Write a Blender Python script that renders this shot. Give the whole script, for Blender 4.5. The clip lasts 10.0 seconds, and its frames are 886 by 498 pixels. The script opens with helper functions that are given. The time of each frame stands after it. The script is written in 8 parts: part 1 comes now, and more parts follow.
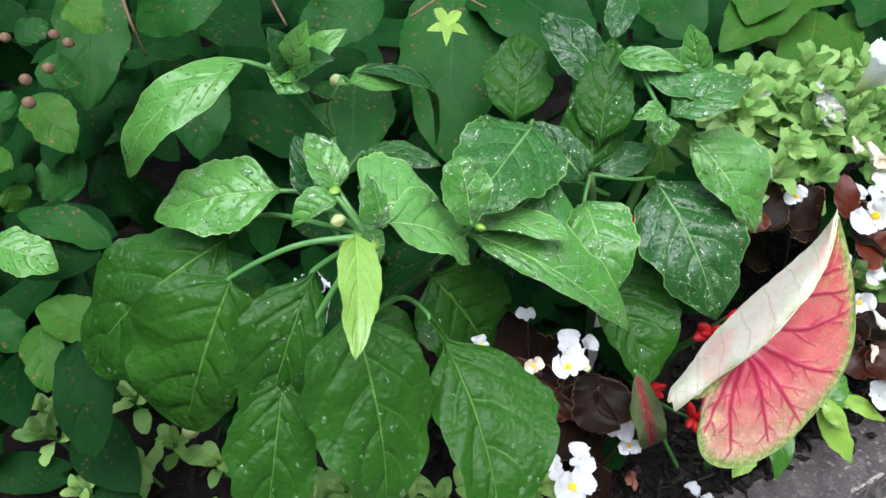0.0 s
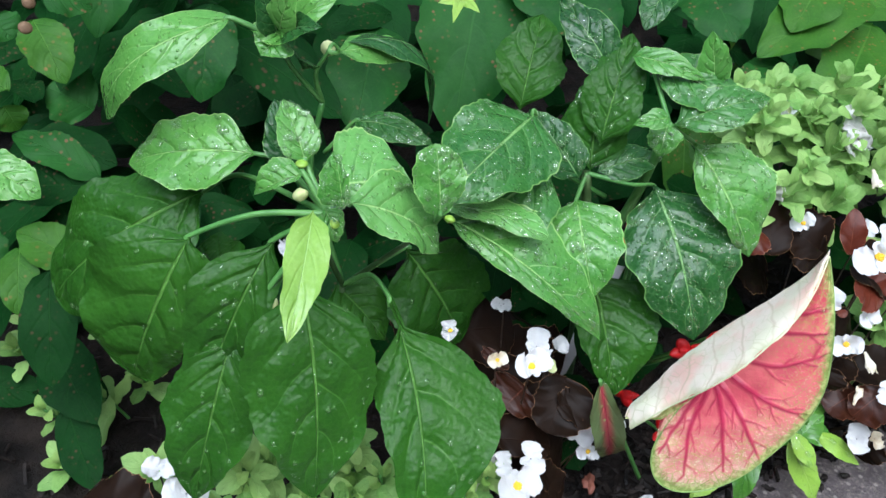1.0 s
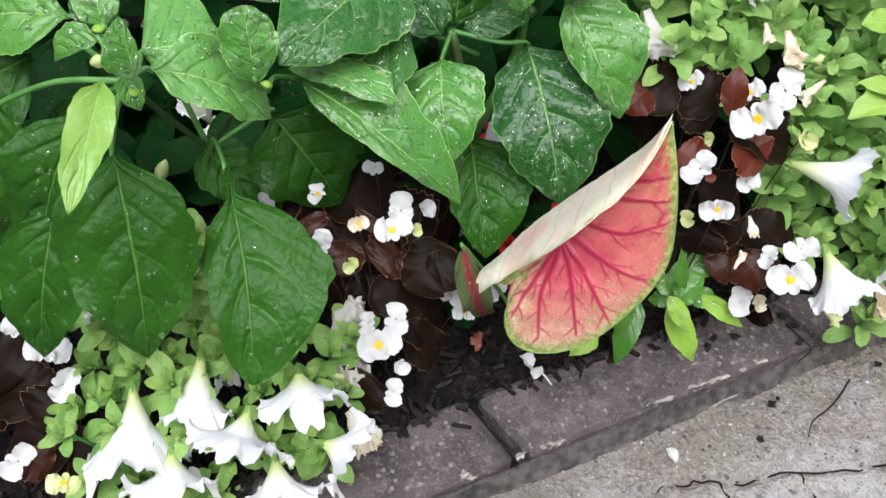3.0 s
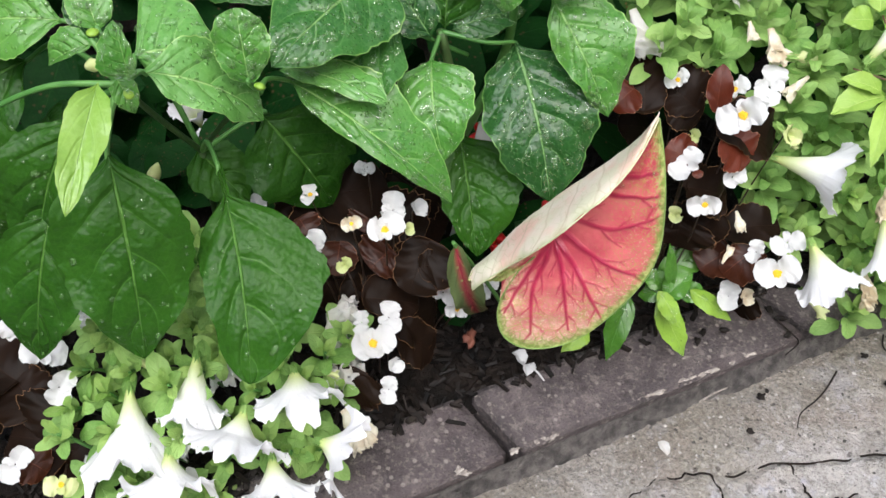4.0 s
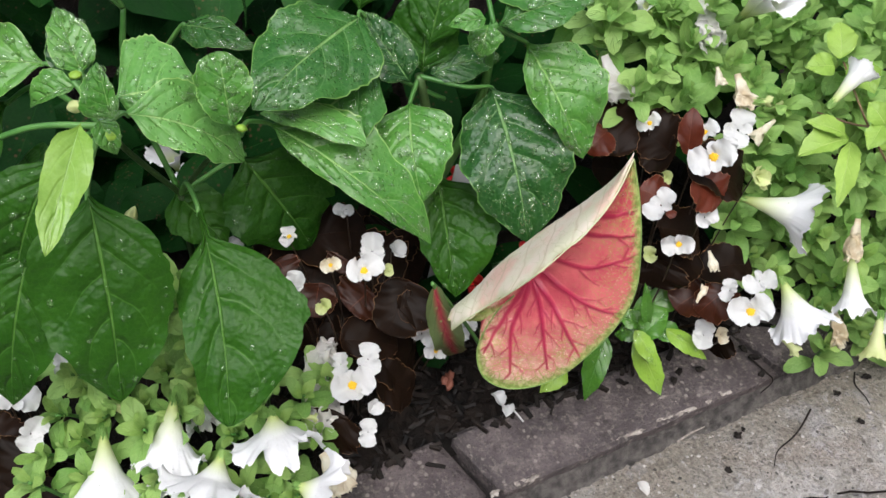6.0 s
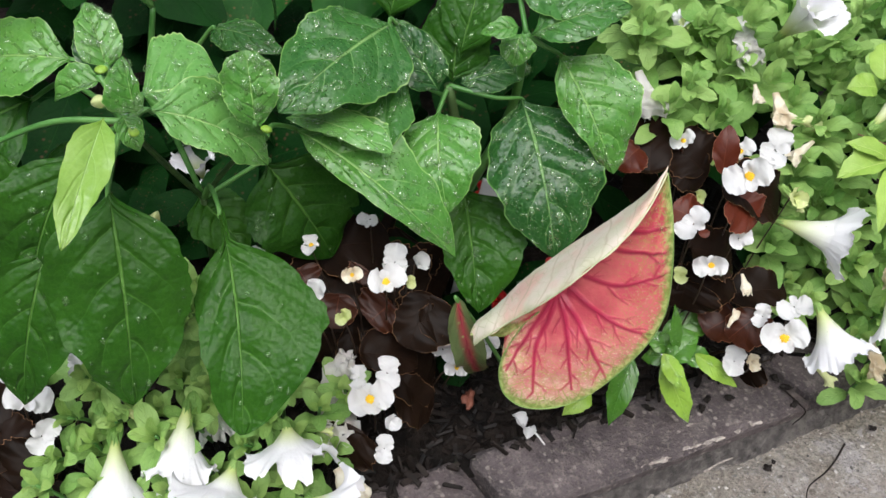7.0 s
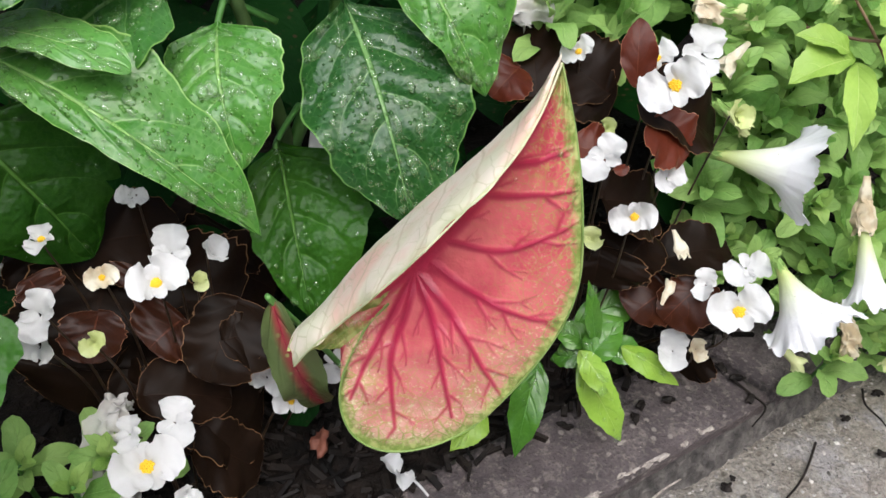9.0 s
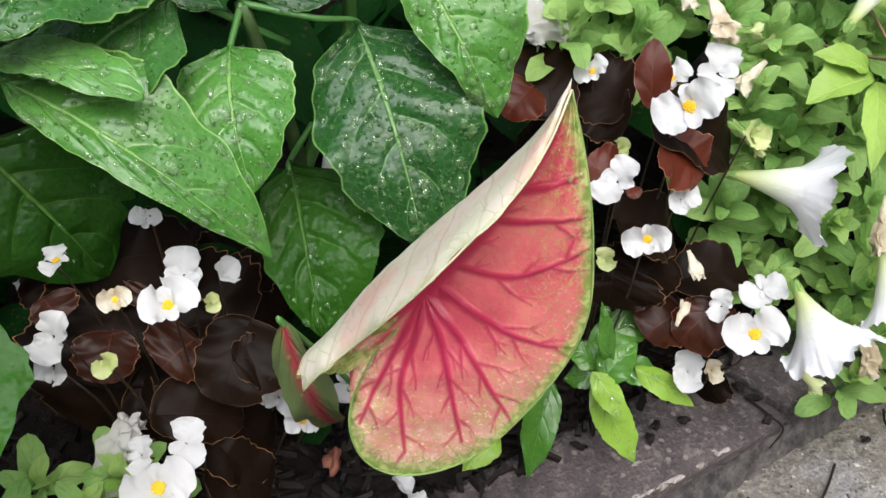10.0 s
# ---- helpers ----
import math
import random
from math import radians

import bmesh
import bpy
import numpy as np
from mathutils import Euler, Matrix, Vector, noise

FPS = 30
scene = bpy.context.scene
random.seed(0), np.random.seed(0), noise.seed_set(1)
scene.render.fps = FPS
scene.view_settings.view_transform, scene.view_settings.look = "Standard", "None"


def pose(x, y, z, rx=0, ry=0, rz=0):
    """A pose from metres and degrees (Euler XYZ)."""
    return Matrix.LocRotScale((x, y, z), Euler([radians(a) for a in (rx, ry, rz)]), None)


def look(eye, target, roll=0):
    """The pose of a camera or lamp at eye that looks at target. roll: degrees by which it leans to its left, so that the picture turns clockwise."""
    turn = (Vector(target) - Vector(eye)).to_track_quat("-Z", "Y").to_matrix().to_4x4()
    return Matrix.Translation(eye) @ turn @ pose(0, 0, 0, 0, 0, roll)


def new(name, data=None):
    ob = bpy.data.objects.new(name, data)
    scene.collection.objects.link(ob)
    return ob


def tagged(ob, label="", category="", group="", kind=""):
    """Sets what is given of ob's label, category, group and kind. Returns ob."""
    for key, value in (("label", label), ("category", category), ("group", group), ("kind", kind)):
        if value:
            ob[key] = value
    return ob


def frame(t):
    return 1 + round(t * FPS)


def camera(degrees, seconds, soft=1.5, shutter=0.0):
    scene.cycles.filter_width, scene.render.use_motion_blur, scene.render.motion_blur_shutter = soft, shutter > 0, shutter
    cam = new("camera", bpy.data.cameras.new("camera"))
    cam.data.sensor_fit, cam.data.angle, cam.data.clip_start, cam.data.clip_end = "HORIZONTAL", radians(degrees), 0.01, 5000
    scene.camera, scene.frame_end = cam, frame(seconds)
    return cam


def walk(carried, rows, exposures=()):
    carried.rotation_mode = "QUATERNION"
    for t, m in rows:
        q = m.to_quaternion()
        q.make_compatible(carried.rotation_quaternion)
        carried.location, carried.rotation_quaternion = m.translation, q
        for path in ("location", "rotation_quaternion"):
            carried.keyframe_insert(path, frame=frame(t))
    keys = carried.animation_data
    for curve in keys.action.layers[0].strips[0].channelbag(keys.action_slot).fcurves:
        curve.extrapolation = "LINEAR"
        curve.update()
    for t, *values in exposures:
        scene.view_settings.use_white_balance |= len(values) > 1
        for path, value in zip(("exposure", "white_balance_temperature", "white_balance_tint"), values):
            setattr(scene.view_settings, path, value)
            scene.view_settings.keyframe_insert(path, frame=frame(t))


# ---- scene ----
cam = camera(57.1, 10.0)
PATH = [
    (0, (0.014, 0.026, 0.584), (-0.033, 1.66, -0.568), -0.1),
    (0.5, (0.035, 0.076, 0.583), (0.005, 1.702, -0.581), -0.6),
    (1, (0.057, 0.053, 0.598), (-0.088, 1.602, -0.66), 5.7),
    (1.5, (0.137, 0.066, 0.613), (-0.085, 1.539, -0.721), 5.2),
    (2, (0.17, 0.082, 0.612), (-0.056, 1.504, -0.775), 5.4),
    (2.5, (0.176, 0.085, 0.608), (-0.026, 1.391, -0.893), 4.5),
    (2.7, (0.18, 0.088, 0.611), (-0.018, 1.353, -0.925), 3.8),
    (3.8, (0.171, 0.08, 0.61), (0.011, 1.385, -0.898), 4.1),
    (4, (0.177, 0.08, 0.614), (0.016, 1.362, -0.912), 3.8),
    (4.5, (0.178, 0.07, 0.617), (0.04, 1.373, -0.894), 3.4),
    (5, (0.174, 0.073, 0.617), (0.096, 1.434, -0.846), 4.9),
    (5.5, (0.173, 0.073, 0.615), (0.091, 1.446, -0.837), 5.1),
    (7, (0.173, 0.076, 0.597), (-0.005, 1.49, -0.807), 5.3),
    (7.5, (0.167, 0.1, 0.56), (0.034, 1.543, -0.818), 6.4),
    (8, (0.174, 0.15, 0.511), (0.119, 1.61, -0.856), 7.0),
    (8.5, (0.201, 0.183, 0.475), (0.222, 1.663, -0.869), 7.1),
    (9, (0.206, 0.196, 0.454), (0.255, 1.669, -0.898), 6.4),
    (9.5, (0.209, 0.2, 0.454), (0.24, 1.656, -0.918), 5.4),
    (10, (0.21, 0.203, 0.46), (0.206, 1.679, -0.889), 5.2),
]
walk(cam, [(t, look(eye, target, roll)) for t, eye, target, roll in PATH], exposures=[(0.0, 0.33, 5700, 9), (0.5, 0.36, 5550, 8), (1.0, 0.34, 5500, 8), (1.5, 0.33, 5650, 8), (2.7, 0.2, 5950, 10), (3.8, 0.17, 6200, 10), (4.5, 0.14, 6200, 10), (5.5, -0.07, 6250, 10), (7.5, 0.01, 6200, 10), (10.0, 0.05, 6200, 10)])

# ---- light: overcast sky after rain ----
world = bpy.data.worlds.new("overcast_sky")
scene.world = world
world.use_nodes = True
wt = world.node_tree
sky = wt.nodes.new("ShaderNodeTexSky")
sky.sky_type, sky.sun_disc = "NISHITA", False
sky.sun_elevation, sky.sun_rotation = radians(64), radians(150)
sky.air_density, sky.dust_density, sky.ozone_density = 1.0, 6.0, 0.6
hsv = wt.nodes.new("ShaderNodeHueSaturation")
hsv.inputs["Saturation"].default_value = 0.6
wt.links.new(sky.outputs[0], hsv.inputs["Color"])
wt.links.new(hsv.outputs[0], wt.nodes["Background"].inputs["Color"])
wt.nodes["Background"].inputs["Strength"].default_value = 0.2
sun = new("sun", bpy.data.lights.new("sun", "SUN"))
sun.data.energy, sun.data.angle, sun.data.color = 2.2, radians(40), (1.0, 0.99, 0.98)
sun.matrix_world = look((-0.9, -1.4, 4.0), (0.1, 0.4, 0.0))

# ---- materials ----


class Nodes:
    """Short hand for building a node material."""

    def __init__(self, name, span=1.0):
        self.span = span  # metres to one unit of the object
        self.mat = bpy.data.materials.new(name)
        self.mat.use_nodes = True
        self.t = self.mat.node_tree
        self.bsdf = self.t.nodes["Principled BSDF"]
        self.out = self.t.nodes["Material Output"]

    def node(self, kind, **inputs):
        n = self.t.nodes.new(kind)
        for key, value in inputs.items():
            self.put(n.inputs[key.replace("_", " ")], value)
        return n

    def put(self, socket, value):
        if isinstance(value, bpy.types.NodeSocket):
            self.t.links.new(value, socket)
        else:
            socket.default_value = value

    def m(self, op, a, b=0.0, clamp=False):
        n = self.t.nodes.new("ShaderNodeMath")
        n.operation, n.use_clamp = op, clamp
        self.put(n.inputs[0], a)
        self.put(n.inputs[1], b)
        return n.outputs[0]

    def mix(self, fac, a, b, blend="MIX"):
        n = self.t.nodes.new("ShaderNodeMix")
        n.data_type, n.blend_type = "RGBA", blend
        self.put(n.inputs[0], fac)
        self.put(n.inputs[6], (*a, 1) if isinstance(a, tuple) else a)
        self.put(n.inputs[7], (*b, 1) if isinstance(b, tuple) else b)
        return n.outputs[2]

    def step(self, value, low, high, a=0.0, b=1.0):
        n = self.t.nodes.new("ShaderNodeMapRange")
        n.interpolation_type = "SMOOTHSTEP"
        for k, x in enumerate((value, low, high, a, b)):
            self.put(n.inputs[k], x)
        return n.outputs[0]

    def place(self, where):
        at = self.node("ShaderNodeTexCoord").outputs[where]
        if self.span == 1.0:
            return at
        n = self.t.nodes.new("ShaderNodeVectorMath")
        n.operation = "SCALE"
        self.put(n.inputs[0], at)
        n.inputs["Scale"].default_value = self.span
        return n.outputs[0]

    def noise(self, scale, detail=3.0, rough=0.55, where="Object", vector=None):
        if vector is None:
            vector = self.place(where)
        n = self.node("ShaderNodeTexNoise", Vector=vector, Scale=scale, Detail=detail, Roughness=rough)
        return n.outputs[0]

    def spots(self, scale, where="Object", feature="F1", rnd=1.0):
        n = self.node("ShaderNodeTexVoronoi", Vector=self.place(where), Scale=scale, Randomness=rnd)
        n.feature = feature
        return n.outputs["Distance"]

    def rnd(self):
        return self.node("ShaderNodeObjectInfo").outputs["Random"]

    def island(self):
        return self.node("ShaderNodeNewGeometry").outputs["Random Per Island"]

    def bump(self, height, distance, strength=1.0, normal=None):
        n = self.node("ShaderNodeBump", Height=height, Distance=distance, Strength=strength)
        if normal is not None:
            self.put(n.inputs["Normal"], normal)
        return n.outputs[0]

    def set(self, **values):
        for key, value in values.items():
            if isinstance(value, tuple):
                value = (*value, 1)
            self.put(self.bsdf.inputs[key.replace("_", " ")], value)
        return self

    def see_through(self, colour, amount, normal=None):
        tr = self.node("ShaderNodeBsdfTranslucent", Color=(*colour, 1) if isinstance(colour, tuple) else colour)
        mx = self.node("ShaderNodeMixShader", Fac=amount)
        self.t.links.new(self.bsdf.outputs[0], mx.inputs[1])
        self.t.links.new(tr.outputs[0], mx.inputs[2])
        self.t.links.new(mx.outputs[0], self.out.inputs[0])
        return self


def leaf_material(name, deep, pale, vein, laterals=5.0, slope=1.7, quilt=0.0034, rough=0.22, wet=0.0, through_amount=0.12, spots=None, varied=0.35, rim=None, island=False, gloss=0.42, pucker=52.0, rim_from=0.955, rim_soft=0.04, vein_mix=0.75, blotch=0.35, span=1.0):
    """Leaf blade: midrib and side veins from the blade's own coordinates (along, across), puckered between them."""
    n = Nodes(name, span)
    uv = n.node("ShaderNodeUVMap").outputs[0]
    sep = n.node("ShaderNodeSeparateXYZ", Vector=uv)
    u, across = sep.outputs[0], n.m("SUBTRACT", n.m("MULTIPLY", sep.outputs[1], 2.0), 1.0)
    v = n.m("ABSOLUTE", across)
    side = n.m("MULTIPLY", n.m("GREATER_THAN", across, 0.0), 0.45)
    wob = n.m("MULTIPLY", n.m("SUBTRACT", n.noise(45.0, 2.0), 0.5), 0.22)
    q = n.m("ADD", n.m("SUBTRACT", n.m("MULTIPLY", n.m("POWER", u, 0.85), laterals), n.m("MULTIPLY", n.m("POWER", v, 1.35), slope)), n.m("ADD", side, wob))
    d = n.m("MULTIPLY", n.m("ABSOLUTE", n.m("SUBTRACT", n.m("FRACT", q), 0.5)), 2.0)
    lateral = n.m("MULTIPLY", n.step(d, 0.0, 0.06, 1.0, 0.0), n.step(v, 0.1, 0.95, 0.9, 0.0))
    mid = n.step(n.m("DIVIDE", v, n.step(u, 0.0, 1.0, 0.05, 0.016)), 0.35, 1.0, 1.0, 0.0)
    veins = n.m("MAXIMUM", mid, n.m("MULTIPLY", lateral, 0.75))
    soft_cells = n.m("ADD", n.m("MULTIPLY", n.step(n.spots(pucker, feature="SMOOTH_F1"), 0.0, 0.75, 1.0, 0.0), 0.5), n.m("MULTIPLY", n.step(n.spots(pucker * 4.0, feature="SMOOTH_F1"), 0.0, 0.7, 1.0, 0.0), 0.16))
    net = n.m("MULTIPLY", n.step(n.spots(pucker * 4.0, feature="DISTANCE_TO_EDGE"), 0.0, 0.09, 1.0, 0.0), 0.12)
    fine = n.noise(420.0, 2.0)
    patch = n.step(n.noise(38.0, 4.0), 0.28, 0.72)
    tone = n.m("ADD", n.m("MULTIPLY", patch, blotch), n.m("MULTIPLY", n.m("SUBTRACT", n.island() if island else n.rnd(), 0.2), varied), clamp=True)
    colour = n.mix(tone, deep, pale)
    colour = n.mix(n.m("MULTIPLY", n.step(fine, 0.35, 0.75), 0.22), colour, pale)
    colour = n.mix(n.m("MULTIPLY", net, vein_mix), colour, vein)
    colour = n.mix(n.m("MULTIPLY", veins, vein_mix), colour, vein)
    if spots:
        dots = n.m("MULTIPLY", n.step(n.spots(170.0), 0.12, 0.3, 1.0, 0.0), n.step(n.noise(30.0), 0.45, 0.6))
        colour = n.mix(dots, colour, spots)
    if rim:
        colour = n.mix(n.step(n.m("ADD", v, n.m("MULTIPLY", fine, 0.012)), rim_from, rim_from + rim_soft), colour, rim)
    groove = n.m("MULTIPLY", n.step(d, 0.0, 0.4, -0.3, 0.0), n.step(v, 0.0, 0.9, 1.0, 0.2))
    height = n.m("ADD", n.m("MULTIPLY", soft_cells, 0.4), n.m("ADD", n.m("MULTIPLY", mid, -0.2), n.m("ADD", n.m("MULTIPLY", groove, 0.8), n.m("MULTIPLY", n.noise(110.0, 2.0), 0.5))))
    normal = n.bump(height, quilt)
    if wet:
        cell = n.node("ShaderNodeTexVoronoi", Vector=n.place("Object"), Scale=430.0)
        kind = n.node("ShaderNodeSeparateColor", Color=cell.outputs["Color"])
        reach = n.m("MULTIPLY", kind.outputs[1], 0.5)
        bead = n.m("MULTIPLY", n.step(n.m("DIVIDE", cell.outputs["Distance"], n.m("ADD", reach, 0.12)), 0.3, 1.0, 1.0, 0.0), n.m("GREATER_THAN", kind.outputs[0], 0.5))
        # beads get a paler leaf colour, painted for the light drops collect
        colour = n.mix(n.m("MULTIPLY", bead, min(0.2, 0.5 * wet)), colour, vein)
        film = n.bump(n.m("ADD", bead, n.m("MULTIPLY", n.noise(240.0, 3.0), 0.5)), 0.0012, 1.0, normal)
        n.put(n.bsdf.inputs["Coat Normal"], film)
        normal = n.bump(bead, 0.0007, 1.0, normal)
    n.set(Base_Color=colour, Roughness=n.m("ADD", n.m("MULTIPLY", n.noise(60.0), 0.16), rough - 0.06), Normal=normal, Coat_Weight=wet, Coat_Roughness=0.06)
    n.bsdf.inputs["Coat IOR"].default_value = 1.33
    n.bsdf.inputs["Specular IOR Level"].default_value = gloss
    n.see_through(n.mix(0.5, pale, vein), through_amount)
    return n.mat


def plain_material(name, dark, light, scale, rough=0.6, relief=0.0, relief_scale=None, coat=0.0, island=False, varied=0.4, through_amount=0.0, gloss=0.5):
    n = Nodes(name)
    n.bsdf.inputs["Specular IOR Level"].default_value = gloss
    a = n.step(n.noise(scale, 4.0), 0.3, 0.7)
    tone = n.m("ADD", n.m("MULTIPLY", a, 0.7), n.m("MULTIPLY", n.m("SUBTRACT", n.island() if island else n.rnd(), 0.3), varied), clamp=True)
    colour = n.mix(tone, dark, light)
    n.set(Base_Color=colour, Roughness=rough, Coat_Weight=coat, Coat_Roughness=0.15)
    if relief:
        n.set(Normal=n.bump(n.noise(relief_scale or scale * 4, 4.0, 0.65), relief))
    if through_amount:
        n.see_through(light, through_amount)
    return n.mat


PEPPER = leaf_material("pepper_leaf_green", (0.008, 0.046, 0.009), (0.030, 0.112, 0.022), (0.2, 0.38, 0.12), gloss=0.24, rough=0.17, quilt=0.003, wet=0.25, rim=(0.12, 0.26, 0.06), rim_from=0.972, rim_soft=0.016)
PEPPER_MID = leaf_material("pepper_leaf_mid", (0.022, 0.098, 0.016), (0.066, 0.20, 0.036), (0.22, 0.40, 0.12), gloss=0.26, rough=0.2, quilt=0.0034, wet=0.26, rim=(0.14, 0.28, 0.06), rim_from=0.972, rim_soft=0.016)
PEPPER_DARK = leaf_material("pepper_leaf_dark", (0.013, 0.059, 0.005), (0.036, 0.118, 0.010), (0.10, 0.23, 0.04), through_amount=0.12, gloss=0.15, rough=0.32, quilt=0.0042, pucker=75.0)
PEPPER_LIGHT = leaf_material("pepper_leaf_light", (0.046, 0.175, 0.022), (0.135, 0.32, 0.06), (0.30, 0.52, 0.15), gloss=0.3, rough=0.17, quilt=0.0026, wet=0.34, rim=(0.24, 0.44, 0.11), rim_from=0.972, rim_soft=0.016)
# lighter copy of PEPPER_LIGHT: sky light on upturned leaves put into the colour
PEPPER_LIT = leaf_material("pepper_leaf_lit", (0.068, 0.225, 0.036), (0.17, 0.375, 0.09), (0.34, 0.54, 0.18), gloss=0.38, rough=0.2, quilt=0.0026, wet=0.36, rim=(0.28, 0.46, 0.13), rim_from=0.972, rim_soft=0.016)
PEPPER_YOUNG = leaf_material("pepper_leaf_young", (0.15, 0.30, 0.035), (0.30, 0.46, 0.10), (0.34, 0.52, 0.17), quilt=0.0016, laterals=4.0)
SHRUB = leaf_material("shrub_leaf", (0.007, 0.046, 0.006), (0.026, 0.11, 0.014), (0.045, 0.15, 0.03), spots=(0.14, 0.08, 0.035), rough=0.5, gloss=0.12, quilt=0.0014, vein_mix=0.3)
# darker copy of SHRUB: shade of the deep gaps put into the leaf colour
SHRUB_SHADED = leaf_material("shrub_leaf_shaded", (0.0025, 0.018, 0.003), (0.010, 0.052, 0.008), (0.018, 0.07, 0.012), spots=(0.06, 0.04, 0.02), rough=0.55, gloss=0.05, quilt=0.0014, vein_mix=0.3, span=0.085)
SHRUB_LIGHT = leaf_material("shrub_leaf_light", (0.022, 0.085, 0.007), (0.07, 0.175, 0.016), (0.14, 0.29, 0.045), spots=(0.2, 0.1, 0.03), rough=0.5, gloss=0.14, quilt=0.0014, vein_mix=0.3)
SHRUB_LIGHT_UNIT = leaf_material("shrub_leaf_light_small", (0.022, 0.085, 0.007), (0.07, 0.175, 0.016), (0.14, 0.29, 0.045), spots=(0.2, 0.1, 0.03), rough=0.5, gloss=0.14, quilt=0.0014, vein_mix=0.3, span=0.085)
# rear leaves, coloured darker to stand for the shade inside the shrub
SHRUB_FAR_SHADED = leaf_material("shrub_leaf_far_shaded", (0.003, 0.022, 0.004), (0.011, 0.06, 0.009), (0.02, 0.08, 0.014), rough=0.55, gloss=0.05, island=True, quilt=0.0014, vein_mix=0.3)
PETUNIA = leaf_material("petunia_leaf", (0.09, 0.24, 0.036), (0.43, 0.63, 0.19), (0.48, 0.66, 0.27), laterals=3.0, quilt=0.002, vein_mix=0.45, rough=0.5, gloss=0.35, through_amount=0.3, varied=0.6, span=0.03)
PETUNIA_YOUNG = leaf_material("petunia_tip_leaf", (0.14, 0.30, 0.035), (0.46, 0.64, 0.19), (0.52, 0.68, 0.3), laterals=3.0, quilt=0.002, vein_mix=0.45, rough=0.45, gloss=0.4, through_amount=0.35, varied=0.5, span=0.03)
PETUNIA_SHOOT = leaf_material("petunia_shoot_leaf", (0.09, 0.24, 0.036), (0.43, 0.63, 0.19), (0.48, 0.66, 0.27), laterals=3.0, quilt=0.002, vein_mix=0.45, rough=0.5, gloss=0.35, through_amount=0.3, varied=0.6, island=True)
VINE = leaf_material("vine_leaf", (0.2, 0.35, 0.05), (0.36, 0.52, 0.10), (0.44, 0.57, 0.17), laterals=5.0, quilt=0.0008, rough=0.4, gloss=0.3)
BALSAM = leaf_material("balsam_leaf", (0.04, 0.14, 0.012), (0.13, 0.31, 0.04), (0.12, 0.3, 0.06), laterals=6.0, quilt=0.001, rough=0.2)
BALSAM_TIP = leaf_material("balsam_leaf_young", (0.20, 0.37, 0.035), (0.36, 0.52, 0.09), (0.4, 0.56, 0.13), laterals=6.0, quilt=0.0012, rough=0.28)
BEGONIA = leaf_material("begonia_leaf", (0.006, 0.004, 0.0026), (0.021, 0.0102, 0.0058), (0.024, 0.011, 0.006), laterals=3.0, quilt=0.0004, rough=0.36, gloss=0.06, through_amount=0.04, rim=(0.26, 0.14, 0.07), pucker=40.0, rim_from=0.986, rim_soft=0.012, vein_mix=0.3)
BEGONIA_RED = leaf_material("begonia_leaf_red", (0.055, 0.011, 0.005), (0.15, 0.03, 0.013), (0.13, 0.04, 0.02), laterals=3.0, quilt=0.00035, rim_from=0.984, rim_soft=0.012, rough=0.32, gloss=0.2, through_amount=0.15, rim=(0.45, 0.22, 0.12), pucker=40.0)
BEGONIA_BROWN = leaf_material("begonia_leaf_brown", (0.026, 0.008, 0.0035), (0.075, 0.02, 0.009), (0.13, 0.04, 0.02), laterals=3.0, quilt=0.00035, rim_from=0.984, rim_soft=0.012, rough=0.32, gloss=0.2, through_amount=0.15, rim=(0.45, 0.22, 0.12), pucker=40.0)
SMALL_CALADIUM = leaf_material("small_caladium_leaf", (0.19, 0.02, 0.03), (0.30, 0.05, 0.05), (0.34, 0.02, 0.05), laterals=4.0, quilt=0.002, rough=0.35, rim=(0.085, 0.125, 0.04), rim_from=0.03, rim_soft=0.5, blotch=0.6, spots=(0.3, 0.35, 0.12))
STEM = plain_material("green_stem", (0.05, 0.17, 0.03), (0.13, 0.30, 0.07), 30.0, 0.4, 0.0005, 200.0)
STEM_RED = plain_material("red_stem", (0.02, 0.012, 0.007), (0.06, 0.035, 0.018), 60.0, 0.4, 0.0004, 300.0)
STEM_DARK = plain_material("dark_stem", (0.03, 0.07, 0.02), (0.07, 0.13, 0.035), 40.0, 0.5, 0.0006, 160.0)
TWIG = plain_material("brown_twig", (0.12, 0.07, 0.035), (0.25, 0.16, 0.08), 60.0, 0.7, 0.0006, 220.0)
PETAL = plain_material("white_petal", (0.66, 0.66, 0.65), (0.79, 0.79, 0.79), 60.0, 0.5, 0.0009, 90.0, varied=0.1, through_amount=0.3)
PETAL_OLD = plain_material("wilted_petal", (0.52, 0.40, 0.24), (0.86, 0.85, 0.72), 140.0, 0.6, 0.0008, 160.0, varied=0.5, through_amount=0.25)
PETAL_GREY = plain_material("torn_petal", (0.70, 0.66, 0.60), (0.84, 0.84, 0.84), 120.0, 0.5, 0.0006, 200.0, varied=0.2, through_amount=0.45)
CREAM = plain_material("cream_petal", (0.5, 0.58, 0.2), (0.72, 0.76, 0.42), 60.0, 0.5, 0.0005, 120.0, through_amount=0.25)
YELLOW = plain_material("yellow_stamen", (0.75, 0.45, 0.01), (0.85, 0.6, 0.03), 200.0, 0.6, 0.0003, 900.0)
RED = plain_material("red_petal", (0.5, 0.004, 0.006), (0.75, 0.02, 0.02), 120.0, 0.4, 0.0004, 300.0, through_amount=0.2)
LABEL = plain_material("plastic_label", (0.68, 0.69, 0.72), (0.8, 0.8, 0.82), 40.0, 0.35)
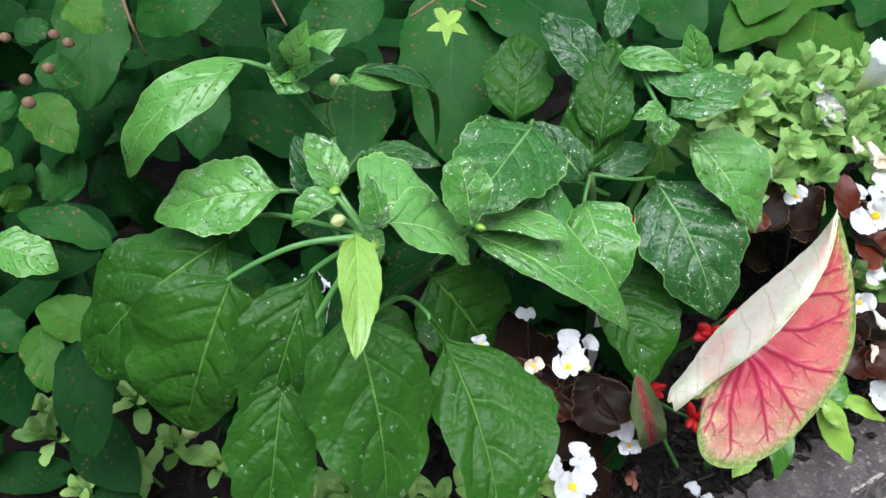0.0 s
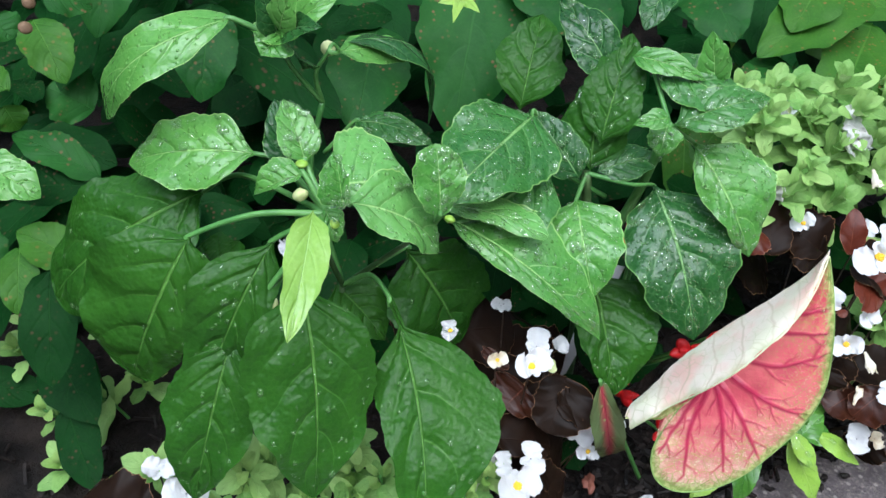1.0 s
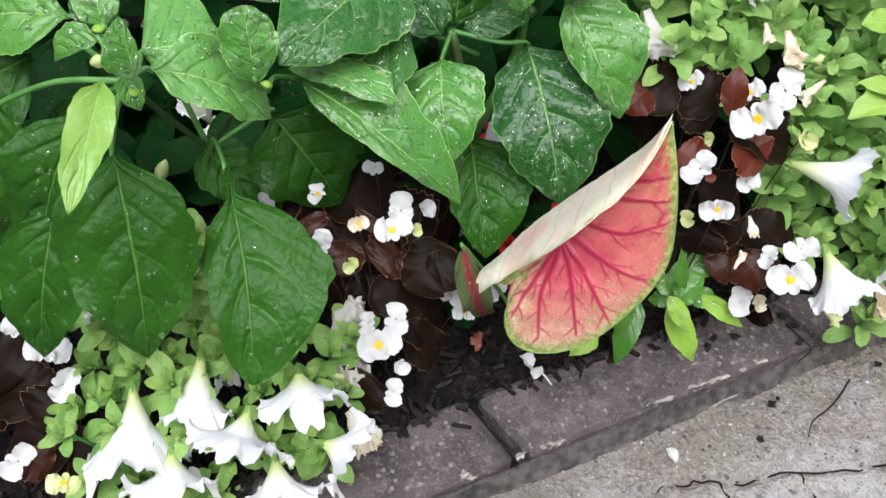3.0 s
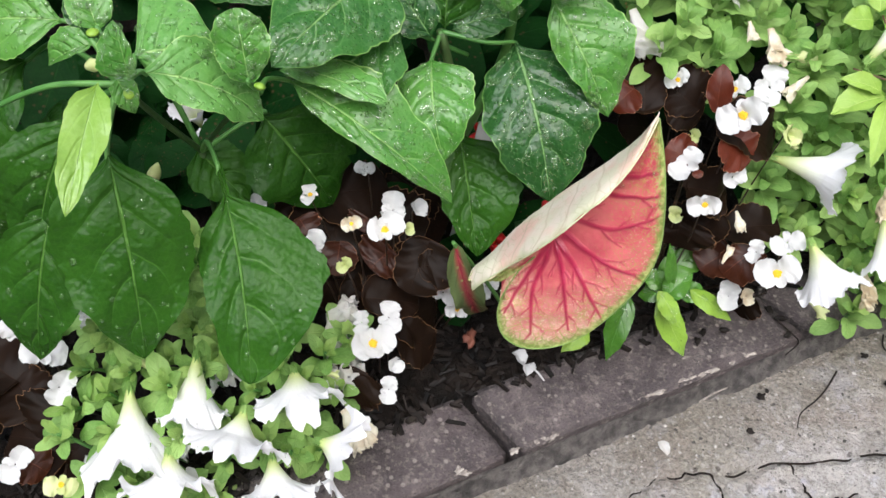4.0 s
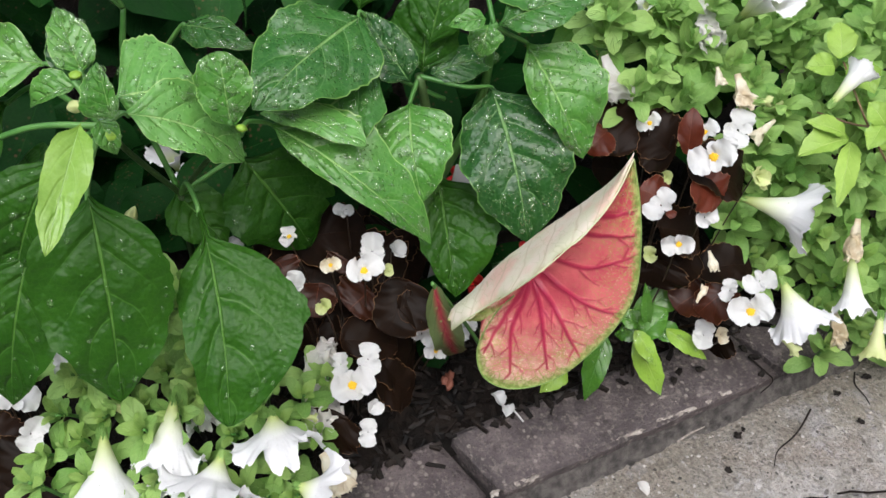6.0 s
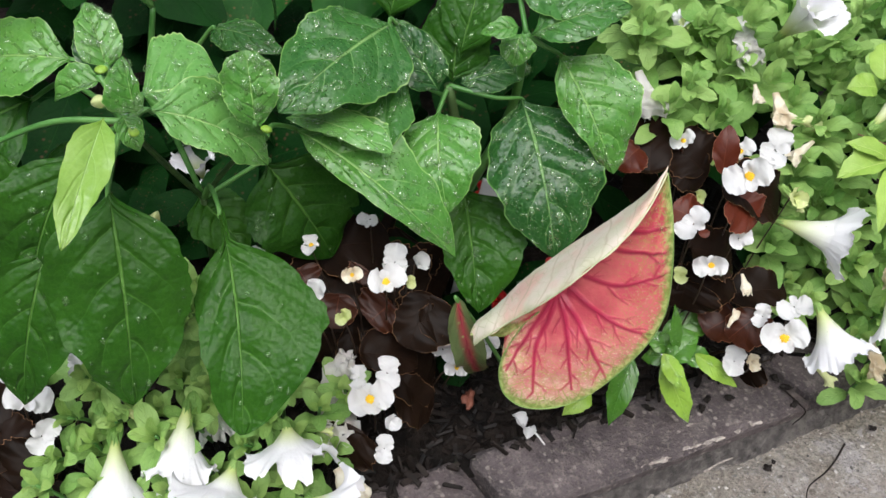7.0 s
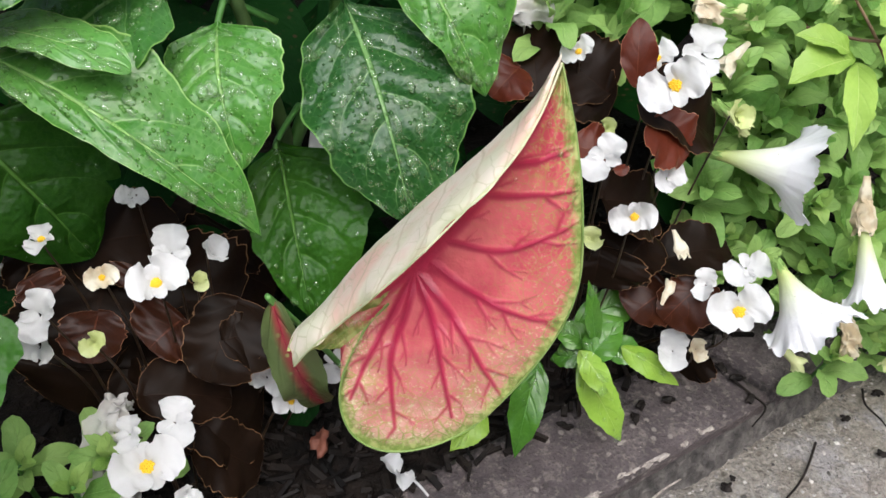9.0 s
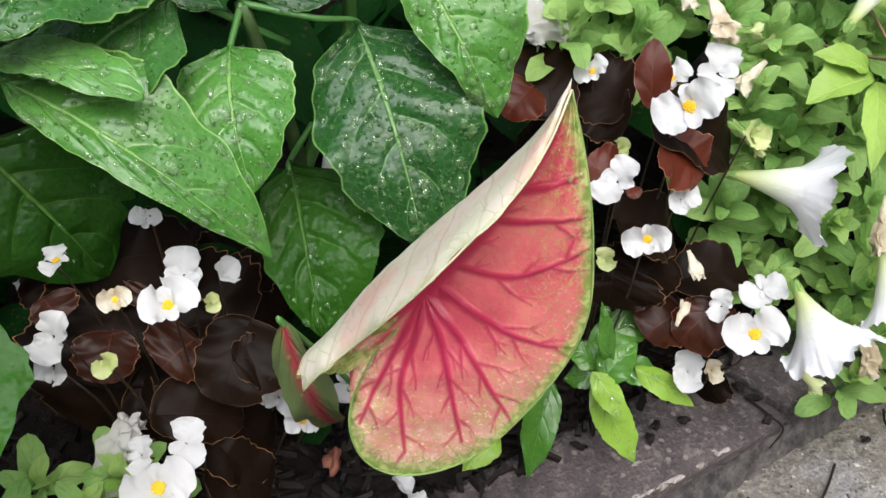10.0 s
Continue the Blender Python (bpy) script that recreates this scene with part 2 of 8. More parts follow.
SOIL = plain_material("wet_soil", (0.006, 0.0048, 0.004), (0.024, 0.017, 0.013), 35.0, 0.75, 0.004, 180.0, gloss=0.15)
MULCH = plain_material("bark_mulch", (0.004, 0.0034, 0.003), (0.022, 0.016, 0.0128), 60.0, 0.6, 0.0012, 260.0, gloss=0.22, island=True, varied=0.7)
GRIT = plain_material("sand_grit", (0.06, 0.054, 0.048), (0.5, 0.47, 0.44), 90.0, 0.7, island=True, varied=1.6)
CHIP_RED = plain_material("red_bark", (0.16, 0.05, 0.03), (0.28, 0.1, 0.06), 120.0, 0.6, 0.0006, 400.0)
# for the added walls out of view
WALL = plain_material("unseen_wall", (0.09, 0.085, 0.07), (0.16, 0.15, 0.13), 2.0, 0.9, 0.004, 30.0)
GROUND = plain_material("garden_ground", (0.012, 0.014, 0.008), (0.04, 0.05, 0.022), 3.0, 0.85, 0.02, 14.0)


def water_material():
    """Beads of clear water that bend and mirror light; pale green diffuse is painted for what they gather."""
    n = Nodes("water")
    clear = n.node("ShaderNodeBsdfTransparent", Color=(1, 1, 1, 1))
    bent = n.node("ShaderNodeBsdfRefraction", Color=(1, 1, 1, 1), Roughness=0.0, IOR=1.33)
    # diffuse green painted in place of light focused inside the drop
    gather_tint = n.node("ShaderNodeBsdfDiffuse", Color=(0.42, 0.75, 0.28, 1))
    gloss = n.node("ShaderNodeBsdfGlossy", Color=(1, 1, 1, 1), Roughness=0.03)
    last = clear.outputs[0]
    for amount, shader in ((0.42, bent), (0.11, gather_tint), (n.node("ShaderNodeFresnel", IOR=1.33).outputs[0], gloss)):
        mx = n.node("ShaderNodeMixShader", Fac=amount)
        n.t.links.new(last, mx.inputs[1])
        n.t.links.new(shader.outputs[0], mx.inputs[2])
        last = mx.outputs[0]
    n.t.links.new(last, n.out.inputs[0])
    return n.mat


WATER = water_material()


def petunia_material():
    """White petunia: greenish yellow in the throat, white on the limb, faint veins."""
    n = Nodes("petunia_corolla")
    uv = n.node("ShaderNodeUVMap").outputs[0]
    sep = n.node("ShaderNodeSeparateXYZ", Vector=uv)
    ray = n.m("ABSOLUTE", n.m("SUBTRACT", n.m("FRACT", n.m("MULTIPLY", sep.outputs[1], 25.0)), 0.5))
    colour = n.mix(n.step(n.m("ADD", sep.outputs[0], n.m("MULTIPLY", n.noise(60.0), 0.15)), 0.1, 0.62), (0.52, 0.62, 0.2), (0.87, 0.87, 0.89))
    colour = n.mix(n.m("MULTIPLY", n.step(ray, 0.0, 0.12, 1.0, 0.0), 0.05), colour, (0.6, 0.65, 0.55))
    colour = n.mix(n.m("MULTIPLY", n.step(n.spots(190.0), 0.06, 0.12, 1.0, 0.0), n.step(n.noise(45.0), 0.55, 0.65, 0.0, 0.6)), colour, (0.3, 0.3, 0.22))
    normal = n.bump(n.m("ADD", n.m("MULTIPLY", ray, 0.12), n.m("MULTIPLY", n.noise(110.0, 3.0), 1.4)), 0.0009)
    n.set(Base_Color=colour, Roughness=0.5, Normal=normal)
    n.see_through(colour, 0.25)
    return n.mat


COROLLA = petunia_material()


def caladium_material():
    """Caladium blade: rose field, crimson veins that fan out from the stalk's point, cream lobes, green speckled rim."""
    n = Nodes("caladium_face")
    uv = n.node("ShaderNodeUVMap").outputs[0]
    sep = n.node("ShaderNodeSeparateXYZ", Vector=uv)
    along, edge = sep.outputs[0], sep.outputs[1]  # along: turn about the stalk's point, 0 to 1; edge: 0 at that point, 1 at the rim
    attr = n.t.nodes.new("ShaderNodeAttribute")
    attr.attribute_name = "vein"
    near = attr.outputs["Fac"]  # 1 on a vein's middle, falling to 0 beside it
    turn = along
    main = n.m("MULTIPLY", n.step(near, 0.12, 0.75), 0.9)
    halo = n.step(near, 0.0, 0.5)
    web = n.m("MAXIMUM", n.step(n.spots(120.0, feature="DISTANCE_TO_EDGE"), 0.0, 0.06, 1.0, 0.0), n.m("MULTIPLY", n.step(n.spots(330.0, feature="DISTANCE_TO_EDGE"), 0.0, 0.09, 1.0, 0.0), 0.7))
    speck = n.step(n.noise(420.0, 4.0, 0.7), 0.54, 0.66)
    field = n.mix(n.step(n.noise(35.0, 3.0), 0.35, 0.65), (0.53, 0.07, 0.105), (0.66, 0.145, 0.16))
    low = n.m("MULTIPLY", n.step(turn, 0.5, 0.76), n.step(n.m("ADD", edge, n.m("MULTIPLY", n.noise(50.0, 3.0), 0.3)), 0.45, 1.15))
    field = n.mix(n.m("MULTIPLY", low, n.step(n.noise(90.0, 4.0, 0.7), 0.3, 0.7, 0.3, 0.9)), field, (0.70, 0.50, 0.38))
    lace = n.m("MULTIPLY", web, n.m("ADD", n.step(edge, 0.2, 1.0, 0.04, 0.5), n.m("MULTIPLY", low, 0.35)))
    field = n.mix(lace, field, (0.33, 0.36, 0.07))
    field = n.mix(n.m("MULTIPLY", n.m("MULTIPLY", speck, n.step(edge, 0.15, 0.85)), 0.6), field, (0.42, 0.38, 0.1))
    fleck = n.m("MULTIPLY", n.step(n.noise(520.0, 3.0), 0.58, 0.66), n.step(n.m("ADD", edge, n.m("MULTIPLY", n.noise(45.0), 0.5)), 0.6, 1.15))
    field = n.mix(n.m("MULTIPLY", fleck, n.step(turn, 0.42, 0.7, 0.2, 0.6)), field, (0.74, 0.68, 0.44))
    field = n.mix(n.m("MULTIPLY", halo, 0.5), field, (0.52, 0.035, 0.10))
    field = n.mix(n.m("MAXIMUM", main, n.step(edge, 0.0, 0.14, 0.9, 0.0)), field, (0.40, 0.008, 0.06))
    green = n.step(n.m("ADD", n.m("ADD", edge, n.m("MULTIPLY", web, 0.05)), n.m("MULTIPLY", n.noise(150.0, 4.0, 0.7), 0.13)), 0.955, 1.06)
    top = n.mix(green, field, n.mix(n.step(n.noise(260.0, 4.0), 0.4, 0.62), (0.17, 0.27, 0.05), (0.42, 0.47, 0.16)))
    normal = n.bump(n.m("ADD", n.m("MULTIPLY", near, -0.7), n.m("MULTIPLY", n.noise(120.0, 3.0), 0.8)), 0.0012)
    n.set(Base_Color=top, Roughness=0.36, Normal=normal)
    n.see_through((0.75, 0.16, 0.13), 0.12)
    return n.mat


CALADIUM = caladium_material()


def caladium_back_material():
    n = Nodes("caladium_back")
    web = n.step(n.spots(120.0, feature="DISTANCE_TO_EDGE"), 0.0, 0.05, 1.0, 0.0)
    colour = n.mix(n.step(n.noise(40.0), 0.35, 0.65), (0.66, 0.67, 0.50), (0.78, 0.71, 0.61))
    colour = n.mix(n.m("MULTIPLY", n.step(n.noise(26.0, 4.0), 0.46, 0.66), 0.7), colour, (0.76, 0.44, 0.37))
    sep = n.node("ShaderNodeSeparateXYZ", Vector=n.node("ShaderNodeUVMap").outputs[0])
    lines = n.m("ADD", n.m("MULTIPLY", sep.outputs[0], 8.0), n.m("ADD", n.m("MULTIPLY", sep.outputs[1], -1.1), n.m("MULTIPLY", n.noise(28.0, 2.0), 0.8)))
    vein = n.step(n.m("ABSOLUTE", n.m("SUBTRACT", n.m("FRACT", lines), 0.5)), 0.0, 0.07, 1.0, 0.0)
    colour = n.mix(n.m("MULTIPLY", vein, n.step(n.noise(40.0), 0.3, 0.6, 0.2, 0.6)), colour, (0.47, 0.40, 0.25))
    colour = n.mix(n.m("MULTIPLY", n.step(n.m("ADD", sep.outputs[1], n.m("MULTIPLY", n.noise(90.0, 3.0), 0.5)), 1.0, 1.4), 0.8), colour, (0.3, 0.38, 0.12))
    colour = n.mix(n.m("MULTIPLY", web, n.step(n.noise(30.0), 0.35, 0.6, 0.15, 0.5)), colour, (0.42, 0.44, 0.2))
    n.set(Base_Color=colour, Roughness=0.5, Normal=n.bump(n.m("ADD", n.m("MULTIPLY", web, 0.2), n.noise(120.0)), 0.0006))
    n.see_through((0.7, 0.4, 0.3), 0.15)
    return n.mat


CALADIUM_BACK = caladium_back_material()
CALADIUM_LIP = plain_material("caladium_lip", (0.42, 0.46, 0.24), (0.62, 0.6, 0.4), 60.0, 0.5)
CALADIUM_RIM = plain_material("caladium_rim", (0.16, 0.26, 0.06), (0.3, 0.38, 0.12), 80.0, 0.45)


def brick_material():
    n = Nodes("dark_paver")
    grain = n.noise(300.0, 5.0, 0.75)
    grit = n.spots(420.0)
    colour = n.mix(n.step(n.noise(24.0, 5.0, 0.65), 0.3, 0.7), (0.052, 0.043, 0.045), (0.145, 0.118, 0.118))
    cell = n.node("ShaderNodeTexVoronoi", Vector=n.place("Object"), Scale=190.0)
    kind = n.node("ShaderNodeSeparateColor", Color=cell.outputs["Color"])
    core = n.step(cell.outputs["Distance"], 0.2, 0.45, 1.0, 0.0)
    colour = n.mix(n.m("MULTIPLY", n.step(n.noise(75.0, 5.0, 0.75), 0.52, 0.64), 0.6), colour, (0.22, 0.185, 0.175))
    colour = n.mix(n.m("MULTIPLY", n.step(n.noise(60.0, 5.0, 0.75), 0.54, 0.66), 0.6), colour, (0.035, 0.028, 0.026))
    colour = n.mix(n.m("MULTIPLY", n.m("MULTIPLY", core, n.m("GREATER_THAN", kind.outputs[0], 0.86)), 0.7), colour, (0.36, 0.32, 0.29))
    colour = n.mix(n.m("MULTIPLY", n.step(grain, 0.5, 0.66), 0.55), colour, (0.24, 0.205, 0.18))
    colour = n.mix(n.m("MULTIPLY", n.step(grit, 0.1, 0.28, 1.0, 0.0), 0.6), colour, (0.03, 0.025, 0.022))
    colour = n.mix(n.m("MULTIPLY", n.step(n.noise(8.0, 3.0), 0.48, 0.7), 0.5), colour, (0.10, 0.068, 0.068))
    n.set(Base_Color=colour, Roughness=n.step(n.noise(14.0), 0.3, 0.7, 0.45, 0.8), Normal=n.bump(n.m("ADD", n.m("MULTIPLY", grain, 1.3), n.m("ADD", n.m("MULTIPLY", n.noise(70.0, 3.0), 1.5), n.m("MULTIPLY", grit, 0.5))), 0.0022))
    return n.mat


def concrete_material():
    """Old concrete: worn to its sand, with pits, pale stones, damp brown and bleached patches."""
    n = Nodes("weathered_concrete")
    grain = n.noise(300.0, 5.0, 0.85)
    rough_mid = n.noise(120.0, 5.0, 0.75)
    sand = n.spots(300.0)
    stones = n.spots(85.0)
    colour = n.mix(n.step(n.noise(20.0, 6.0, 0.75), 0.4, 0.62), (0.42, 0.39, 0.355), (0.68, 0.655, 0.64))
    colour = n.mix(n.m("MULTIPLY", n.step(n.noise(70.0, 5.0, 0.75), 0.54, 0.64), 0.75), colour, (0.72, 0.71, 0.74))
    colour = n.mix(n.m("MULTIPLY", n.step(n.noise(10.0, 5.0, 0.7), 0.48, 0.62), 0.6), colour, (0.40, 0.35, 0.26))
    cell = n.node("ShaderNodeTexVoronoi", Vector=n.place("Object"), Scale=120.0)
    kind = n.node("ShaderNodeSeparateColor", Color=cell.outputs["Color"])
    core = n.step(cell.outputs["Distance"], 0.22, 0.42, 1.0, 0.0)
    colour = n.mix(n.m("MULTIPLY", n.step(n.noise(17.0, 4.0), 0.5, 0.62), 0.55), colour, (0.42, 0.35, 0.31))
    colour = n.mix(n.m("MULTIPLY", n.step(n.noise(21.0, 4.0, 0.7), 0.56, 0.66), 0.7), colour, (0.74, 0.73, 0.80))
    colour = n.mix(n.m("MULTIPLY", n.m("MULTIPLY", core, n.m("GREATER_THAN", kind.outputs[0], 0.8)), 0.65), colour, (0.66, 0.62, 0.58))
    colour = n.mix(n.m("MULTIPLY", n.m("MULTIPLY", core, n.m("LESS_THAN", kind.outputs[0], 0.13)), 0.75), colour, (0.07, 0.06, 0.055))
    colour = n.mix(n.m("MULTIPLY", n.step(rough_mid, 0.53, 0.66), 0.5), colour, (0.14, 0.12, 0.10))
    colour = n.mix(n.m("MULTIPLY", n.step(rough_mid, 0.34, 0.46, 1.0, 0.0), 0.45), colour, (0.64, 0.6, 0.56))
    colour = n.mix(n.m("MULTIPLY", n.m("MULTIPLY", n.step(stones, 0.1, 0.26, 1.0, 0.0), n.step(n.noise(41.0), 0.52, 0.58)), 0.75), colour, (0.74, 0.71, 0.7))
    colour = n.mix(n.m("MULTIPLY", n.step(sand, 0.1, 0.24, 1.0, 0.0), 0.5), colour, (0.12, 0.105, 0.09))
    colour = n.mix(n.m("MULTIPLY", n.step(grain, 0.54, 0.66), 0.6), colour, (0.72, 0.69, 0.65))
    colour = n.mix(n.m("MULTIPLY", n.step(grain, 0.36, 0.45, 1.0, 0.0), 0.55), colour, (0.12, 0.10, 0.085))
    # browner and darker towards the kerb, with a noisy edge
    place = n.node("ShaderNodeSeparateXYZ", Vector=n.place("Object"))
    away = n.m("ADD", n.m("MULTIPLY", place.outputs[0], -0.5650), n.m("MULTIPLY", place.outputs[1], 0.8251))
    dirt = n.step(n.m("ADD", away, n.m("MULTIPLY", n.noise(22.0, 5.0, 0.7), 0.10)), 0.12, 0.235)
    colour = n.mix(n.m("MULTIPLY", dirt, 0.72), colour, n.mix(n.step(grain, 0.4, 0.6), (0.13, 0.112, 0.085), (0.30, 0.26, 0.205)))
    height = n.m("ADD", grain, n.m("ADD", n.m("MULTIPLY", sand, 0.7), n.m("MULTIPLY", rough_mid, -2.2)))
    n.set(Base_Color=colour, Roughness=n.step(n.noise(12.0), 0.3, 0.7, 0.5, 0.85), Normal=n.bump(height, 0.0035))
    return n.mat


BRICK = brick_material()
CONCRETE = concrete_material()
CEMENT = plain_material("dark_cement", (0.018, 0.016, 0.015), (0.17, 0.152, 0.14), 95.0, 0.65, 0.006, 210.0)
MORTAR = plain_material("pale_mortar", (0.2, 0.17, 0.15), (0.52, 0.47, 0.42), 260.0, 0.8, 0.0012, 400.0)

# ---- making things ----
WHERE = {}


def thing(name, at, label, category, group="", kind=""):
    ob = new(name)
    ob.location = at
    ob.empty_display_size = 0.05
    WHERE[ob] = Matrix.Translation(at)
    return tagged(ob, label, category, group, kind)


def part(name, mesh, material, parent, label="", m=None):
    """One mesh under a thing or a part; m is its place in the world."""
    if material is not None and not mesh.materials:
        mesh.materials.append(material)
    ob = new(name, mesh)
    m = WHERE[parent] if m is None else m
    ob.parent = parent
    ob.matrix_basis = WHERE[parent].inverted() @ m
    WHERE[ob] = m.copy()
    return tagged(ob, label)


def mesh_of(name, verts, faces, uvs=None, smooth=True):
    me = bpy.data.meshes.new(name)
    me.from_pydata([tuple(v) for v in verts], [], faces)
    if uvs is not None:
        layer = me.uv_layers.new(name="UVMap")
        idx = np.empty(len(me.loops), dtype=np.int32)
        me.loops.foreach_get("vertex_index", idx)
        layer.data.foreach_set("uv", np.asarray(uvs, dtype=np.float32)[idx].ravel())
    me.polygons.foreach_set("use_smooth", [smooth] * len(me.polygons))
    me.update()
    return me


def bm_mesh(name, bm, smooth=False):
    me = bpy.data.meshes.new(name)
    bm.to_mesh(me)
    bm.free()
    me.polygons.foreach_set("use_smooth", [smooth] * len(me.polygons))
    return me


def frame_of(base, along, normal):
    """Matrix whose y runs along, z near normal."""
    y = Vector(along).normalized()
    z = Vector(normal)
    z = (z - y * z.dot(y)).normalized()
    x = y.cross(z)
    return Matrix.Translation(base) @ Matrix((x, y, z)).transposed().to_4x4()


def ovate(a, b):
    peak = a / (a + b)
    top = peak**a * (1 - peak) ** b
    return lambda u: (max(u, 0.0) ** a) * (max(1 - u, 0.0) ** b) / top


def tapered(u):
    """Pepper leaf: a narrow foot that runs into the stalk, broad shoulders, a drawn-out tip."""
    foot = min(1.0, max(0.0, u / 0.17))
    return ovate(0.62, 0.88)(u) * (0.14 + 0.86 * foot * foot * (3 - 2 * foot))


def necked(u):
    """A pepper leaf whose foot runs far down its stalk as a narrow wing."""
    foot = min(1.0, max(0.0, (u - 0.1) / 0.22))
    return max(0.06, ovate(0.6, 0.66)(max(0.0, (u - 0.16) / 0.84)) * foot * foot * (3 - 2 * foot))


def broad(u):
    """An older pepper leaf, rounder."""
    foot = min(1.0, max(0.0, u / 0.1))
    return ovate(0.42, 0.5)(u) * (0.14 + 0.86 * foot * foot * (3 - 2 * foot))


def pointed(u):
    """A young pepper leaf with a sharp tip."""
    foot = min(1.0, max(0.0, u / 0.12))
    return ovate(0.52, 0.95)(u) * (0.14 + 0.86 * foot * foot * (3 - 2 * foot))


def scalloped(u):
    """A begonia leaf: broad, with a bluntly toothed margin."""
    return ovate(0.36, 0.44)(u) * (1 + 0.035 * abs(math.sin(21 * u)) + 0.03 * math.sin(53 * u + 1))


def toothed(u):
    """A creeper's leaflet: pointed, with coarse teeth beyond its middle."""
    return ovate(0.75, 1.0)(u) * (1 + 0.12 * max(0.0, u - 0.25) * (1 - (9 * u) % 1.0))


BROAD_SHAPE, POINTED_SHAPE, BEGONIA_SHAPE, NECKED_SHAPE = broad, pointed, scalloped, necked
PEPPER_SHAPE, ROUND_SHAPE, OVAL_SHAPE, LANCE_SHAPE, SHRUB_SHAPE, TOOTHED_SHAPE = tapered, ovate(0.42, 0.38), ovate(0.6, 0.5), ovate(0.8, 1.15), ovate(0.6, 0.75), toothed


def blade(length, width, shape, arch=0.1, fold=(0.15, 0.15), cup=0.0, wave=0.05, curl=0.0, seed=0, nu=14, nv=4, sway=0.0, edge=0.0, bulge=0.0, sides=(1.0, 1.0), heart=0.0):
    """A leaf blade as a function of (u along 0..1, v across -1..1)."""
    rnd = random.Random(seed)
    ph = [rnd.uniform(0, 6.28) for _ in range(6)]

    def at(u, v):
        w = 0.5 * width * shape(u) * (1 + 0.05 * math.sin(9 * u + ph[0] + 2 * (v > 0)) + 0.03 * math.sin(23 * u + ph[1] + 3 * (v > 0)))
        w *= 1 + edge * (math.sin(15 * u + ph[5] + 2 * (v > 0)) + 0.6 * math.sin(31 * u + ph[1] + 4 * (v > 0))) * abs(v)
        w *= 1 + 0.7 * edge * math.sin(58 * u + 3 * math.sin(9 * u + ph[4]) + ph[0] + 1.5 * (v > 0)) * v * v * min(1.0, 6 * u, 6 * (1 - u))
        w *= sides[0] if v < 0 else sides[1]
        f = fold[0] if v < 0 else fold[1]
        x = w * v * math.cos(f) + sway * length * 4 * u * (1 - u)
        z = w * abs(v) * math.sin(f) + cup * w * v * v
        z += wave * width * v * v * math.sin((11 if v < 0 else 12.5) * u + ph[2 if v < 0 else 3]) * min(1.0, 5 * (1 - u))
        z += 0.012 * width * math.sin(26 * u - 7 * abs(v) + ph[4]) * abs(v)
        if bulge:
            q = 5.0 * max(u, 0.0) ** 0.85 - 1.7 * abs(v) ** 1.35 + (0.45 if v > 0 else 0.0) + 0.5
            z += bulge * width * math.sin(math.pi * (q % 1.0)) * min(1.0, 4 * abs(v)) * (1.1 - abs(v)) * min(1.0, 5 * (1 - u), 6 * u)
        z += arch * length * 4 * u * (1 - u) - curl * length * max(0.0, u - 0.6) ** 2 * 4
        return Vector((x, length * (u - heart * abs(v) ** 1.4 * (1 - u) ** 3), z))

    us = [0.5 - 0.5 * math.cos(math.pi * i / nu) for i in range(nu + 1)]
    us = [0.35 * a + 0.65 * i / nu for i, a in enumerate(us)]
    vs = [(j - nv) / nv for j in range(2 * nv + 1)]
    verts = [at(u, v) for u in us for v in vs]
    uvs = [(u, 0.5 + 0.5 * v) for u in us for v in vs]
    k = 2 * nv + 1
    faces = [(i * k + j, i * k + j + 1, (i + 1) * k + j + 1, (i + 1) * k + j) for i in range(nu) for j in range(k - 1)]
    return at, verts, faces, uvs


def drops_mesh(at, count, seed, small=0.0005, large=0.0029, big=0.2):
    """Rain drops that sit on a blade."""
    rnd = random.Random(seed)
    verts, faces = [], []
    for _ in range(int(0.6 * count)):
        u, v = rnd.uniform(0.06, 0.94), rnd.uniform(-0.93, 0.93)
        p = at(u, v)
        du, dv = at(u + 0.01, v) - p, at(u, v + 0.02) - p
        nrm = dv.cross(du).normalized()
        if nrm.z < 0:
            nrm = -nrm
        t1 = du.normalized()
        t2 = nrm.cross(t1)
        r = small + (0.0015 - small) * rnd.random() ** 1.6 if rnd.random() > big else rnd.uniform(0.0015, large)
        stretch, k0 = rnd.uniform(1.0, 1.5), len(verts)
        ph, lump = rnd.uniform(0, 6.28), rnd.uniform(0.0, 0.22)
        for rad, h in ((1.0, -0.12), (0.97, 0.14), (0.82, 0.33), (0.5, 0.45)):
            for a in range(10):
                c, s = math.cos(a * math.pi / 5), math.sin(a * math.pi / 5)
                rr = r * rad * (1 + lump * math.sin(2 * a * math.pi / 5 + ph) + 0.5 * lump * math.sin(3 * a * math.pi / 5 + ph))
                verts.append(p + t1 * (rr * c * stretch) + t2 * (rr * s) + nrm * (r * h))
        verts.append(p + nrm * (r * 0.49))
        for ring in range(3):
            for a in range(10):
                b = (a + 1) % 10
                faces.append((k0 + ring * 10 + a, k0 + ring * 10 + b, k0 + ring * 10 + 10 + b, k0 + ring * 10 + 10 + a))
        for a in range(10):
            faces.append((k0 + 30 + a, k0 + 30 + (a + 1) % 10, k0 + 40))
    return mesh_of("dew", verts, faces)


